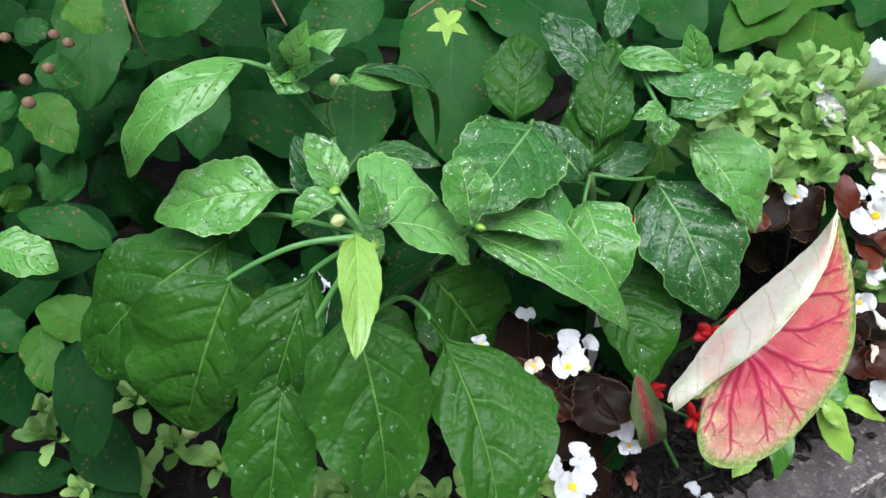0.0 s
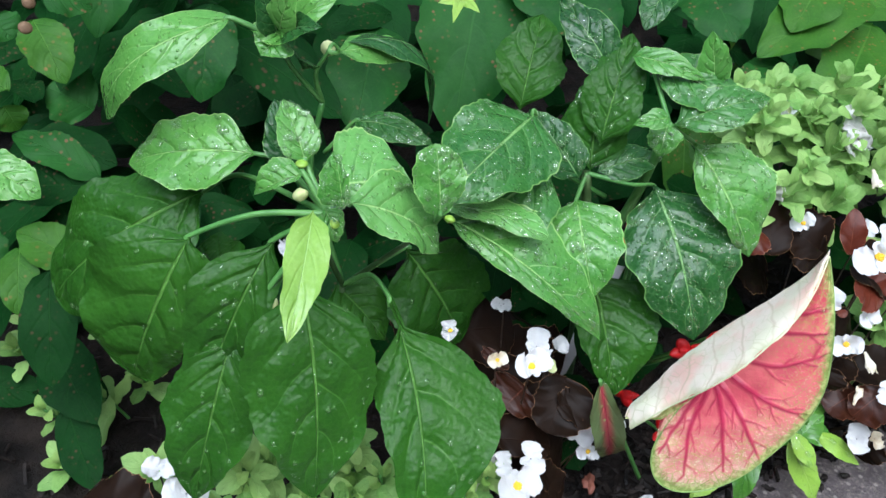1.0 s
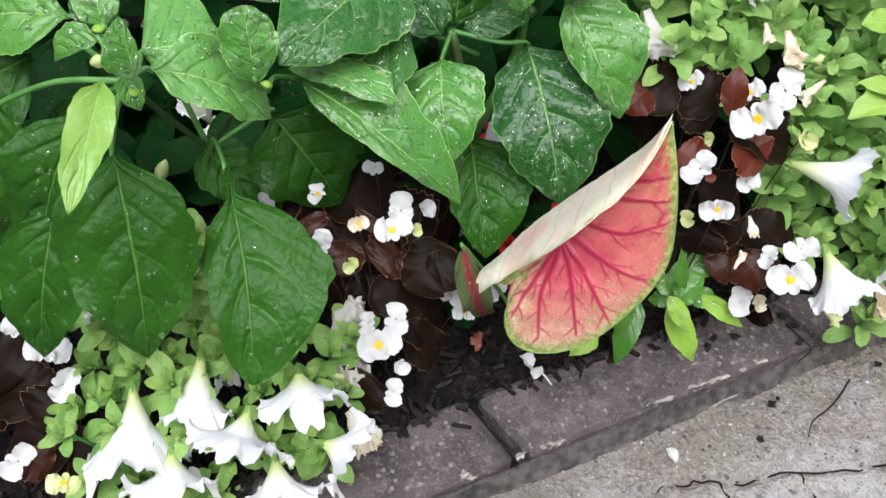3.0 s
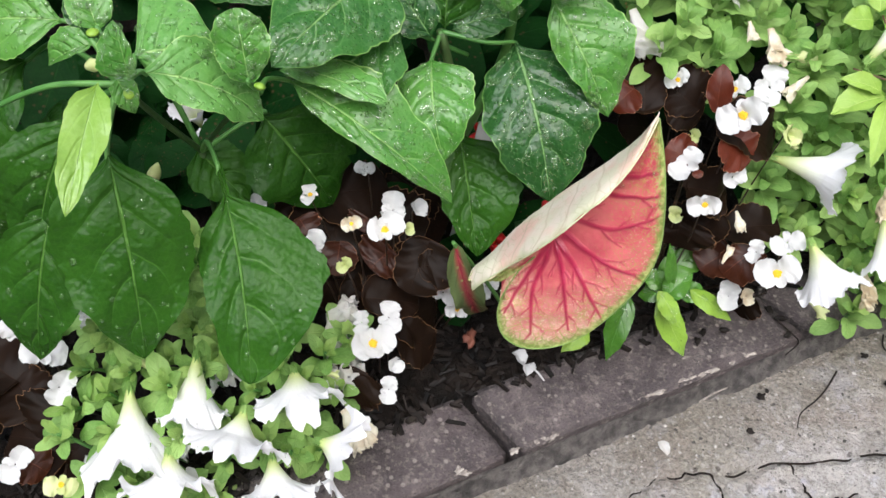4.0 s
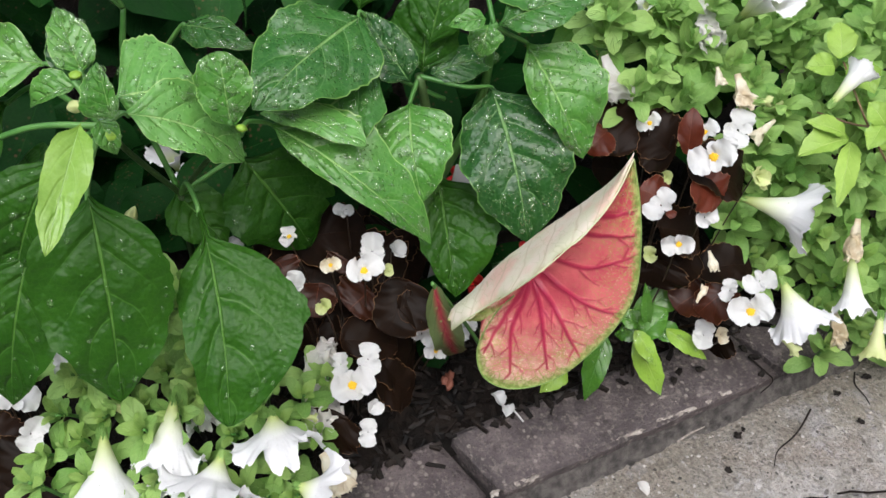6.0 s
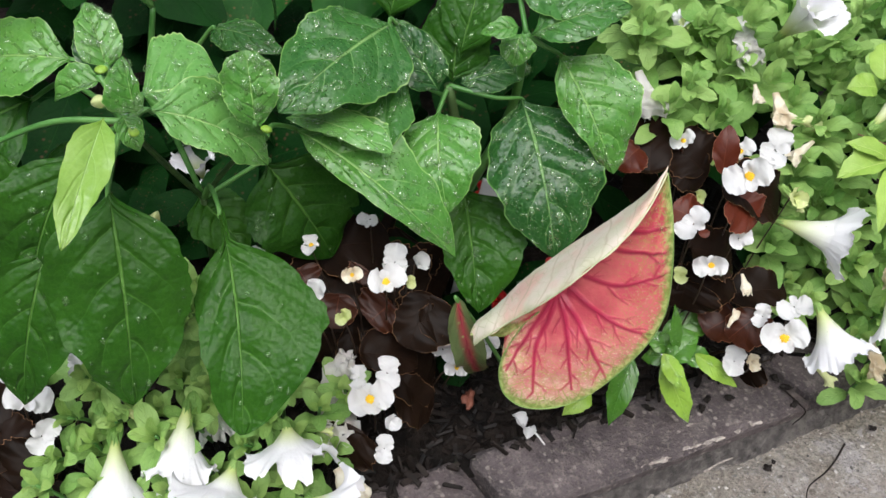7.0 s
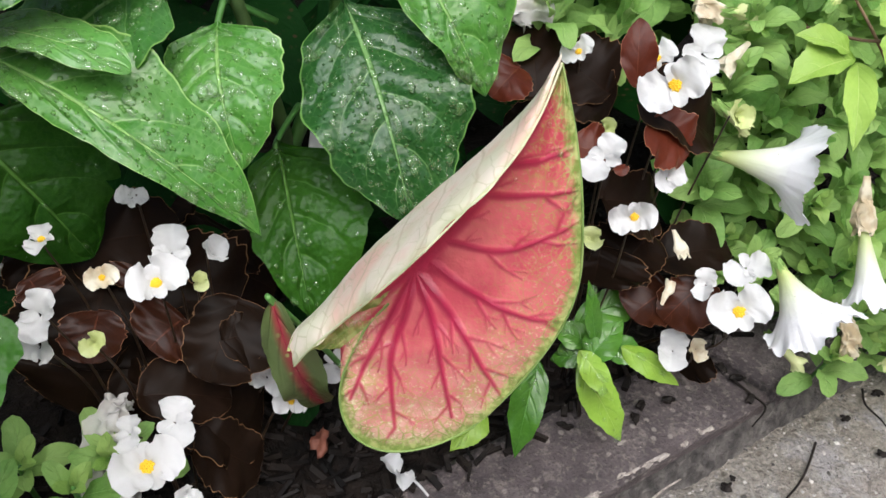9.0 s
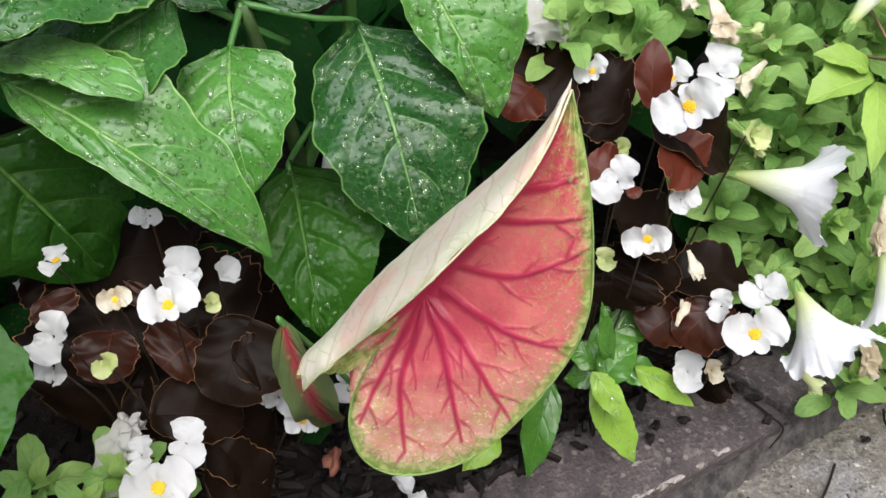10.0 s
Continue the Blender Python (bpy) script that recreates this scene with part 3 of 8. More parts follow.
def curve_points(points, steps=10):
    """A smooth line through the points (Catmull-Rom)."""
    p = [Vector(q) for q in points]
    p = [2 * p[0] - p[1], *p, 2 * p[-1] - p[-2]]
    out = []
    for i in range(1, len(p) - 2):
        for k in range(steps):
            t = k / steps
            a, b, c, d = p[i - 1], p[i], p[i + 1], p[i + 2]
            out.append(0.5 * (2 * b + (c - a) * t + (2 * a - 5 * b + 4 * c - d) * t * t + (3 * b - a - 3 * c + d) * t**3))
    out.append(p[-2])
    return out


def tube(name, points, r0, r1, sides=8, steps=8, origin=(0, 0, 0)):
    line = [p - Vector(origin) for p in curve_points(points, steps)]
    verts, faces = [], []
    side = Vector((0.3, 0.2, 1.0))
    for i, p in enumerate(line):
        d = (line[min(i + 1, len(line) - 1)] - line[max(i - 1, 0)]).normalized()
        x = d.cross(side)
        x = x.normalized() if x.length > 1e-3 else d.orthogonal().normalized()
        y = d.cross(x)
        r = r0 + (r1 - r0) * i / (len(line) - 1)
        for a in range(sides):
            verts.append(p + x * (r * math.cos(6.2832 * a / sides)) + y * (r * math.sin(6.2832 * a / sides)))
    for i in range(len(line) - 1):
        for a in range(sides):
            b = (a + 1) % sides
            faces.append((i * sides + a, i * sides + b, (i + 1) * sides + b, (i + 1) * sides + a))
    faces.append(tuple(reversed(range(sides))))
    faces.append(tuple((len(line) - 1) * sides + a for a in range(sides)))
    return mesh_of(name, verts, faces)


SEED = [100]


def leaf(plant, base, tip, width, normal, material, arch=0.1, fold=(0.15, 0.15), shape=PEPPER_SHAPE, stalk=None, drops=0, cup=0.0, wave=0.06, curl=0.0, sway=0.0, label="", stalk_material=None, thick=0.0016, nu=52, edge=0.03, bulge=0.0, sides=(1.0, 1.0), heart=0.0):
    """One leaf from its base to its tip; stalk: the points by which its petiole comes to the base."""
    SEED[0] += 1
    base, tip = Vector(base), Vector(tip)
    if shape is PEPPER_SHAPE and (tip - base).length < 0.065:
        shape, wave = POINTED_SHAPE, 0.03
    m = frame_of(base, tip - base, normal)
    at, verts, faces, uvs = blade((tip - base).length, width, shape, arch, fold, cup, wave, curl, SEED[0], nu, 6, sway, edge, bulge if shape not in (PEPPER_SHAPE, BROAD_SHAPE, POINTED_SHAPE, NECKED_SHAPE) else 0.046, sides, heart)
    ob = part("leaf", mesh_of("leaf", verts, faces, uvs), material, plant, label, m)
    if stalk:
        pts = [*stalk, base, base + (tip - base) * 0.06]
        part("petiole", tube("petiole", pts, thick * 1.15, thick * 0.75, origin=base), stalk_material or STEM, ob, "", Matrix.Translation(base))
    if drops:
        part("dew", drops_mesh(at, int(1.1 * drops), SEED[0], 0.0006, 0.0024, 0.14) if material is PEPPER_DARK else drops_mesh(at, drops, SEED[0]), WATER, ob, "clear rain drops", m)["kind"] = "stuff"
    return ob


def stem(plant, points, r0, r1, material=None, name="stem"):
    at = Vector(points[0])
    return part(name, tube(name, points, r0, r1, origin=at), material or STEM, plant, "", Matrix.Translation(at))


# ---- flowers ----
def corolla_mesh(length, radius, open_angle, seed, ruffle=0.12, torn=0.0):
    """A trumpet along +y: a tube that widens into a throat, and a limb of five broad, drooping, ruffled lobes."""
    rnd = random.Random(seed)
    ph = [rnd.uniform(0, 6.28) for _ in range(6)]
    droop = [rnd.uniform(-0.05, 0.32) for _ in range(5)]
    grow = [rnd.uniform(0.93, 1.1) for _ in range(5)]
    nr, na = 22, 130
    verts, uvs, faces = [], [], []
    throat = min(0.0115, radius * 0.46)
    for i in range(nr + 1):
        s = i / nr
        for a in range(na + 1):
            th = 6.28318 * (a % na) / na
            turn = (2.5 * th + ph[0]) / math.pi
            k, f = int(math.floor(turn)) % 5, turn % 1.0
            lobe = max(0.0, math.sin(math.pi * f)) ** 0.3
            near = 0.5 - 0.5 * math.cos(math.pi * min(1.0, 2 * f if f < 0.5 else 2 - 2 * f))
            size = 0.94 + (grow[k] - 0.94) * near
            jag = 0.02 * math.sin(23 * th + ph[1]) + 0.025 * math.sin(41 * th + ph[2]) * math.sin(6 * th) + 0.016 * math.sin(61 * th + ph[3])
            reach = radius * (0.9 + 0.1 * lobe) * size * (1 + jag) * (1 - torn * max(0.0, math.sin(9 * th + ph[4]) * math.sin(4 * th + ph[5])))
            if s < 0.45:
                q = s / 0.45
                r, y = 0.0022 + (throat - 0.0022) * q**1.4, length * 0.85 * q
            else:
                q = (s - 0.45) / 0.55
                r = throat + (reach - throat) * (q - 0.12 * q**3)
                y = length * 0.85 + reach * math.cos(open_angle) * 1.15 * (q - 0.35 * q**3)
                y += radius * q * q * droop[k] * near * 0.75
                y += ruffle * radius * q**2.5 * (math.sin(9 * th + ph[1]) * 0.45 * math.sin(2 * th + ph[4]) + math.sin(14 * th + ph[2]) * 0.3 + math.sin(29 * th + ph[4]) * 0.12 + math.sin(5 * th + ph[3]) * 0.25 + math.sin(3 * th + ph[5]) * 0.7)
            verts.append((r * math.cos(th), y, r * math.sin(th)))
            uvs.append((s, a / na))
    for i in range(nr):
        for a in range(na):
            faces.append((i * (na + 1) + a, i * (na + 1) + a + 1, (i + 1) * (na + 1) + a + 1, (i + 1) * (na + 1) + a))
    return mesh_of("corolla", verts, faces, uvs)


def petunia_flower(plant, neck, mouth, radius, label="", open_angle=1.0, ruffle=0.14, torn=0.0, material=None, roll=0.0):
    SEED[0] += 1
    neck, mouth = Vector(neck), Vector(mouth)
    d = mouth - neck
    m = frame_of(neck, d, Vector((0.1, 0.1, 1)) if abs(d.normalized().z) < 0.95 else Vector((1, 0, 0))) @ pose(0, 0, 0, 0, roll, 0)
    fl = part("flower", corolla_mesh(d.length, radius, open_angle, SEED[0], ruffle, torn), material or COROLLA, plant, label, m)
    verts, faces, uvs = [], [], []
    for k in range(5):
        turn = Matrix.Rotation(radians(72 * k + 20), 4, "Y") @ pose(0, -0.004, 0.0022, -12, 0, 0)
        _, v2, f2, u2 = blade(0.017, 0.006, LANCE_SHAPE, 0.1, (-0.3, -0.3), seed=k, nu=6, nv=1)
        k0 = len(verts)
        verts += [turn @ v for v in v2]
        faces += [tuple(i + k0 for i in f) for f in f2]
        uvs += u2
    part("calyx", mesh_of("calyx", verts, faces, uvs), PETUNIA, fl, "green sepals", m)
    return fl


def wilted_flower(plant, neck, end, width, material, label):
    """A collapsed trumpet, creased and crumpled."""
    SEED[0] += 1
    rnd = random.Random(SEED[0])
    neck, end = Vector(neck), Vector(end)
    d = end - neck
    off = Vector((rnd.uniform(0, 9), rnd.uniform(0, 9), rnd.uniform(0, 9)))
    verts, faces, uvs = [], [], []
    nr, na = 28, 44
    for i in range(nr + 1):
        s = i / nr
        for a in range(na):
            th = 6.28318 * a / na
            r = width * (0.12 + 0.36 * s**1.3 - 0.2 * max(0.0, s - 0.7) * 2) * (1 + 0.14 * math.sin(3 * th + 3 * s + off.y) * s + 0.12 * math.sin(9 * th + 2 * s + off.x) * s)
            p = Vector((r * math.cos(th), d.length * s * (1 + 0.05 * math.sin(4 * th + off.z) * s), 0.5 * r * math.sin(th)))
            verts.append(p + width * s * (0.22 * noise.noise_vector(p * 90 + off) + 0.2 * noise.noise_vector(p * 260 + off)))
            uvs.append((s, a / na))
    for i in range(nr):
        for a in range(na):
            b = (a + 1) % na
            faces.append((i * na + a, i * na + b, (i + 1) * na + b, (i + 1) * na + a))
    return part("wilted_flower", mesh_of("wilted_flower", verts, faces, uvs), material, plant, label, frame_of(neck, d, (0.2, -0.5, 1)))


def petal_cup(width, length, cup, seed):
    at, verts, faces, uvs = blade(length, width, ovate(0.5, 0.36), 0.08, (cup, cup), 0.3, 0.08, 0.1, seed, 24, 6, edge=0.02, bulge=0.025)
    return verts, faces, uvs


def begonia_flower(plant, at, facing, size, up=(0, 0, 1), label="", stamens=True, closed=0.0, material=None):
    """Two broad and two narrow white petals round a yellow boss."""
    SEED[0] += 1
    rnd = random.Random(SEED[0])
    z = Vector(facing).normalized()
    m = frame_of(at, Vector(up), z)
    if abs(Vector(up).normalized().dot(z)) > 0.97:
        m = frame_of(at, (1, 0, 0), z)
    y = m.to_3x3() @ Vector((0, 1, 0))
    m = Matrix.Translation(at) @ Matrix((y.cross(z).normalized(), (z.cross(y.cross(z))).normalized(), z)).transposed().to_4x4()
    verts, faces, uvs = [], [], []
    for ang, w, ln in ((0, 0.68, 0.55), (180, 0.72, 0.58), (92, 0.26, 0.36), (-90, 0.28, 0.36)):
        v2, f2, u2 = petal_cup(w * size, ln * size, rnd.uniform(-0.05, 0.3), SEED[0] + ang)
        off = Vector((rnd.uniform(0, 9), rnd.uniform(0, 9), 0))
        v2 = [v + size * 0.035 * noise.noise_vector(v / size * 3.2 + off) * (v.length / size) for v in v2]
        turn = pose(0, 0, 0, 0, 0, ang + rnd.uniform(-18, 18)) @ pose(0, 0.02 * size, (0.0 if w > 0.5 else 0.03 * size), rnd.uniform(4, 34) + 50 * closed, rnd.uniform(-8, 8), 0)
        k0 = len(verts)
        verts += [turn @ v for v in v2]
        faces += [tuple(i + k0 for i in f) for f in f2]
        uvs += u2
    fl = part("flower", mesh_of("flower", verts, faces, uvs), material or PETAL, plant, label, m)
    if stamens:
        bm = bmesh.new()
        for k in range(22):
            a, r = 2.4 * k, 0.021 * size * math.sqrt(k)
            bmesh.ops.create_icosphere(bm, subdivisions=1, radius=0.03 * size, matrix=Matrix.Translation((r * math.cos(a), r * math.sin(a), 0.1 * size - 0.03 * size * k / 22)) @ Matrix.Diagonal((1, 1, 1.7, 1)))
        part("flower_centre", bm_mesh("flower_centre", bm, True), YELLOW, fl, "yellow stamens", m)
    return fl


def bud(plant, base, tip, width, material, name="bud", label=""):
    base, tip = Vector(base), Vector(tip)
    d = tip - base
    verts, faces = [], []
    nr, na = 9, 10
    for i in range(nr + 1):
        s = i / nr
        r = 0.5 * width * (math.sin(math.pi * min(s * 0.92 + 0.06, 1)) ** 0.8)
        for a in range(na):
            th = 6.28318 * a / na
            k = r * (1 + 0.14 * math.sin(5 * th))
            verts.append((k * math.cos(th), d.length * s, k * math.sin(th)))
    for i in range(nr):
        for a in range(na):
            b = (a + 1) % na
            faces.append((i * na + a, i * na + b, (i + 1) * na + b, (i + 1) * na + a))
    faces.append(tuple(nr * na + a for a in range(na)))
    return part(name, mesh_of(name, verts, faces), material, plant, label, frame_of(base, d, (0.3, 0.2, 1)))


# ---- the setting ----
KD, KN = Vector((0.8251, 0.5650, 0)), Vector((-0.5650, 0.8251, 0))  # along the kerb, and from it into the bed


def kerb_at(s, n, z=0.0):
    return KD * s + KN * n + Vector((0, 0, z))


def uneven(start, stop, fine0, fine1, step, coarse):
    """Grid lines, close together between fine0 and fine1."""
    lines = list(np.arange(fine0, fine1, step))
    at, gap = fine0, step
    while at > start:
        gap = min(gap * 1.5, coarse)
        at -= gap
        lines.insert(0, max(at, start))
    at, gap = lines[-1], step
    while at < stop:
        gap = min(gap * 1.5, coarse)
        at += gap
        lines.append(min(at, stop))
    return lines


def relief_sheet(name, ss, ns, height):
    verts = [kerb_at(s, n, height(s, n)) for s in ss for n in ns]
    k = len(ns)
    faces = [(i * k + j, (i + 1) * k + j, (i + 1) * k + j + 1, i * k + j + 1) for i in range(len(ss) - 1) for j in range(k - 1)]
    return mesh_of(name, verts, faces)


def near_line(s, n, line):
    best = 9.0
    for (a, b), (c, e) in zip(line, line[1:]):
        dx, dy = c - a, e - b
        t = max(0.0, min(1.0, ((s - a) * dx + (n - b) * dy) / (dx * dx + dy * dy)))
        best = min(best, math.hypot(s - a - t * dx, n - b - t * dy))
    return best


def crack(points, seed):
    rnd = random.Random(seed)
    line = []
    for (x0, y0), (x1, y1) in zip(points, points[1:]):
        for k in range(6):
            t = k / 6
            x, y = x0 + (x1 - x0) * t + rnd.uniform(-0.0016, 0.0016), y0 + (y1 - y0) * t + rnd.uniform(-0.0016, 0.0016)
            line.append((x * KD.x + y * KD.y, x * KN.x + y * KN.y))
    line.append((points[-1][0] * KD.x + points[-1][1] * KD.y, points[-1][0] * KN.x + points[-1][1] * KN.y))
    return line


CRACKS = [crack([(0.70, 0.478), (0.60, 0.462), (0.516, 0.446), (0.474, 0.434), (0.412, 0.416), (0.380, 0.400), (0.343, 0.394), (0.318, 0.385), (0.296, 0.36), (0.27, 0.30)], 3), crack([(0.425, 0.42), (0.436, 0.404), (0.443, 0.388), (0.462, 0.397), (0.478, 0.404)], 5), crack([(0.365, 0.397), (0.373, 0.383), (0.376, 0.37)], 8)]


def concrete_height(s, n):
    p = kerb_at(s, n)
    z = 0.018 + 0.0022 * noise.noise(p * 14) + 0.0026 * noise.noise(p * 55) + 0.002 * noise.noise(p * 130) + 0.0009 * noise.noise(p * 290)
    z -= 0.0022 * max(0.0, noise.noise(p * 90 + Vector((7, 3, 1))) - 0.25) * 3
    z -= 0.006 * max(0.0, 1 - abs(n - 0.186) / 0.02) * (0.7 + 0.5 * noise.noise(p * 20))
    if 0.25 < s < 1.0 and -0.1 < n < 0.19:
        d = min(near_line(s, n, line) for line in CRACKS)
        wide = 0.0038 + 0.003 * noise.noise(p * 38) + 0.0016 * noise.noise(p * 150)
        if d < 0.008:
            z -= 0.007 * max(0.0, 1 - d / max(wide, 0.001)) ** 0.5 - 0.0009 * (1 - d / 0.008)
    return z


ground = new("ground", mesh_of("ground", [(-300, -300, -0.015), (300, -300, -0.015), (300, 300, -0.015), (-300, 300, -0.015)], [(0, 1, 2, 3)], smooth=False))
ground.data.materials.append(GROUND)
tagged(ground, "dark damp garden ground that runs to the horizon", "ground", kind="structure")

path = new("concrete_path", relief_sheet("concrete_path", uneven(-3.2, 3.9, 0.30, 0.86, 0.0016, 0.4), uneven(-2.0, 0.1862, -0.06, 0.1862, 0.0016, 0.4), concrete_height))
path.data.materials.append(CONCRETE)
tagged(path, "weathered grey concrete path with winding cracks", "path", kind="structure")


for line in CRACKS:
    pts = [kerb_at(s, n, 0.0128 + 0.0035 * noise.noise(Vector((s, n, 0)) * 60)) for s, n in line]
    dirt = new("crack_dirt", tube("crack_dirt", pts, 0.0011, 0.0007, 6, 2))
    dirt.data.materials.append(SOIL)
    tagged(dirt, "dark dirt lodged in a crack of the path", "dirt", kind="structure")


def soil_height(s, n):
    p = kerb_at(s, n)
    return 0.036 + 0.012 * noise.noise(p * 9) + 0.006 * noise.noise(p * 37) + 0.003 * noise.noise(p * 110) + 0.03 * min(1.0, max(0.0, n - 0.3))


def enclosure(name, x0, y0, x1, y1):
    bm = bmesh.new()
    bmesh.ops.create_cube(bm, size=1.0, matrix=Matrix.Translation(((x0 + x1) / 2, (y0 + y1) / 2, 1.48)) @ Matrix.Diagonal((abs(x1 - x0), abs(y1 - y0), 3.0, 1)))
    ob = new(name, bm_mesh(name, bm))
    ob.data.materials.append(WALL)
    tagged(ob, "unseen grey-brown wall added to hold off low sky light", "wall", kind="structure")


# walls out of view, added to block horizon light and deepen the darks
enclosure("wall_north", -5.0, 3.4, 5.0, 3.6)
enclosure("wall_south", -5.0, -4.2, 5.0, -4.0)
enclosure("wall_west", -5.2, -4.0, -5.0, 3.4)
enclosure("wall_east", 5.0, -4.0, 5.2, 3.4)

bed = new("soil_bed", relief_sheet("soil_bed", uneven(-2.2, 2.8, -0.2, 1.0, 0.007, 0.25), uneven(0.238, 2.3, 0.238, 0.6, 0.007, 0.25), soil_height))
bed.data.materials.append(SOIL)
tagged(bed, "black wet soil of the flower bed", "soil", kind="structure")


# kerb of dark pavers
def paver_mesh(length, width, height, seed):
    rnd = random.Random(seed)
    bm = bmesh.new()
    bmesh.ops.create_cube(bm, size=1.0, matrix=Matrix.Diagonal((length, width, height, 1)))
    bmesh.ops.bevel(bm, geom=bm.edges[:], offset=0.003, segments=2, affect="EDGES")
    bmesh.ops.subdivide_edges(bm, edges=[e for e in bm.edges if e.calc_length() > 0.03], cuts=22, use_grid_fill=True)
    off = Vector((rnd.uniform(0, 9), rnd.uniform(0, 9), 0))
    for v in bm.verts:
        q = v.co * 60 + off
        chip = max(0.0, noise.noise(v.co * 45 + off) - 0.3) * 0.006
        edge = (abs(v.co.y) > width / 2 - 0.008) + (abs(v.co.x) > length / 2 - 0.008) + (v.co.z > height / 2 - 0.006)
        v.co += noise.noise_vector(q) * 0.0007
        if edge >= 2:
            v.co -= v.co.normalized() * chip * 0.9
        v.co.z += 0.0012 * noise.noise(v.co * 25 + off)
        v.co.x -= 0.25 * v.co.y
    return bm_mesh("brick", bm, True)


kerb = thing("kerb", kerb_at(0.35, 0.217, 0.0), "kerb of dark grey-brown concrete pavers laid end to end", "kerb", kind="structure")
for k in range(-5, 9):
    skew = ((-0.4, 0.001), (0.3, 0.0), (-0.5, -0.003), (0.4, 0.002))[k % 4]
    mid = kerb_at(0.3775 + 0.2835 * k + 0.138 + (-0.004 if k == -1 else 0), 0.2172 + skew[1], 0.0045 + (0.0005 if k != -1 else -0.001))
    part("brick", paver_mesh(0.2765, 0.0605, 0.085, 20 + k), BRICK, kerb, "", Matrix.Translation(mid) @ pose(0, 0, 0, 0, 0, math.degrees(math.atan2(KD.y, KD.x)) + skew[0] * 0.6))


def blob_mesh(name, size, seed, flat=0.4, lumps=0.35, sub=2):
    bm = bmesh.new()
    bmesh.ops.create_icosphere(bm, subdivisions=sub, radius=0.5)
    off = Vector((seed * 1.7, seed * 0.6, seed * 2.3))
    for v in bm.verts:
        v.co *= 1 + lumps * (noise.noise(v.co * 2.6 + off) + 0.35 * noise.noise(v.co * 8.0 + off))
        v.co = Vector((v.co.x * size[0], v.co.y * size[1], v.co.z * size[2]))
    return bm_mesh(name, bm, True)


# scraps of pale mortar left along the kerb's edge
def scrap(name, x, y, z, size, turn, material, label, category, seed):
    ob = new(name, blob_mesh(name, size, seed, lumps=1.4, sub=3))
    ob.data.materials.append(material)
    ob.matrix_world = pose(x, y, z, 0, 0, turn)
    return tagged(ob, label, category)


for k in range(26):
    r = random.Random(300 + k)
    s, n, big = (0.49 + 0.115 * r.random(), 0.1895 + r.uniform(-0.001, 0.003), 1.0) if k < 20 else (0.556 + r.uniform(-0.008, 0.008), 0.205 + r.uniform(-0.006, 0.006), 1.5)
    at = kerb_at(s - (0.16 if k % 3 == 0 and k < 20 else 0.0), n, 0.0462)
    scrap("mortar_scrap", at.x, at.y, at.z, (r.uniform(0.004, 0.013) * big, r.uniform(0.0025, 0.0045) * big, 0.0018), 34 + r.uniform(-15, 15), MORTAR, "pale mortar scrap stuck to the kerb", "mortar", k)

# bark mulch
def mulch_mesh(count, seed):
    rnd = random.Random(seed)
    verts, faces = [], []
    for _ in range(count):
        s, n = rnd.uniform(-0.15, 1.05), 0.250 + abs(rnd.gauss(0, 0.11))
        washed = rnd.random() < 0.07  # onto the back edge of the kerb
        if washed:
            n = 0.249 - abs(rnd.gauss(0, 0.007))
        ln, w, h = rnd.uniform(0.005, 0.02), rnd.uniform(0.0015, 0.0055), rnd.uniform(0.0012, 0.004)
        m = Matrix.Translation(kerb_at(s, n, 0.0495 if washed else soil_height(s, n) + rnd.uniform(0.001, 0.006))) @ pose(0, 0, 0, rnd.uniform(-35, 35) * (1 - 0.7 * washed), rnd.uniform(-35, 35) * (1 - 0.7 * washed), rnd.uniform(0, 360))
        k0 = len(verts)
        for sx in (-1, 1):
            for sy, sz in ((-1, -1), (1, -1), (1, 1), (-1, 1)):
                verts.append(m @ Vector((sx * ln / 2 * rnd.uniform(0.7, 1), sy * w / 2 * rnd.uniform(0.5, 1), sz * h / 2)))
        faces += [tuple(k0 + i for i in f) for f in ((0, 1, 2, 3), (7, 6, 5, 4), (0, 4, 5, 1), (1, 5, 6, 2), (2, 6, 7, 3), (3, 7, 4, 0))]
    return mesh_of("bark_mulch", verts, faces, smooth=False)


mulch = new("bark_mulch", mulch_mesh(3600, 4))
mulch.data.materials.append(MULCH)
tagged(mulch, "loose black bark mulch over the soil", "mulch", kind="stuff")

# sand and small stones worn out of the concrete
def grit_mesh(count, seed):
    rnd = random.Random(seed)
    verts, faces = [], []
    for _ in range(count):
        s, n = rnd.uniform(0.3, 0.98), rnd.uniform(-0.06, 0.186)
        r = 0.0005 + 0.0011 * rnd.random() ** 3
        m = Matrix.Translation(kerb_at(s, n, concrete_height(s, n) + r * 0.1)) @ pose(0, 0, 0, 0, 0, rnd.uniform(0, 360)) @ Matrix.Diagonal((r * rnd.uniform(0.8, 1.7), r * rnd.uniform(0.8, 1.3), r * 0.7, 1))
        k0 = len(verts)
        verts += [m @ Vector(v) for v in ((1, 0, 0), (0.2, 1, 0.1), (-1, 0.3, 0), (-0.2, -1, -0.1), (0.1, 0, 1))]
        faces += [(k0, k0 + 1, k0 + 4), (k0 + 1, k0 + 2, k0 + 4), (k0 + 2, k0 + 3, k0 + 4), (k0 + 3, k0, k0 + 4)]
    return mesh_of("grit", verts, faces, smooth=False)


grit = new("grit", grit_mesh(4200, 17))
grit.data.materials.append(GRIT)
tagged(grit, "pale and dark sand grains loose on the concrete", "grit", kind="stuff")

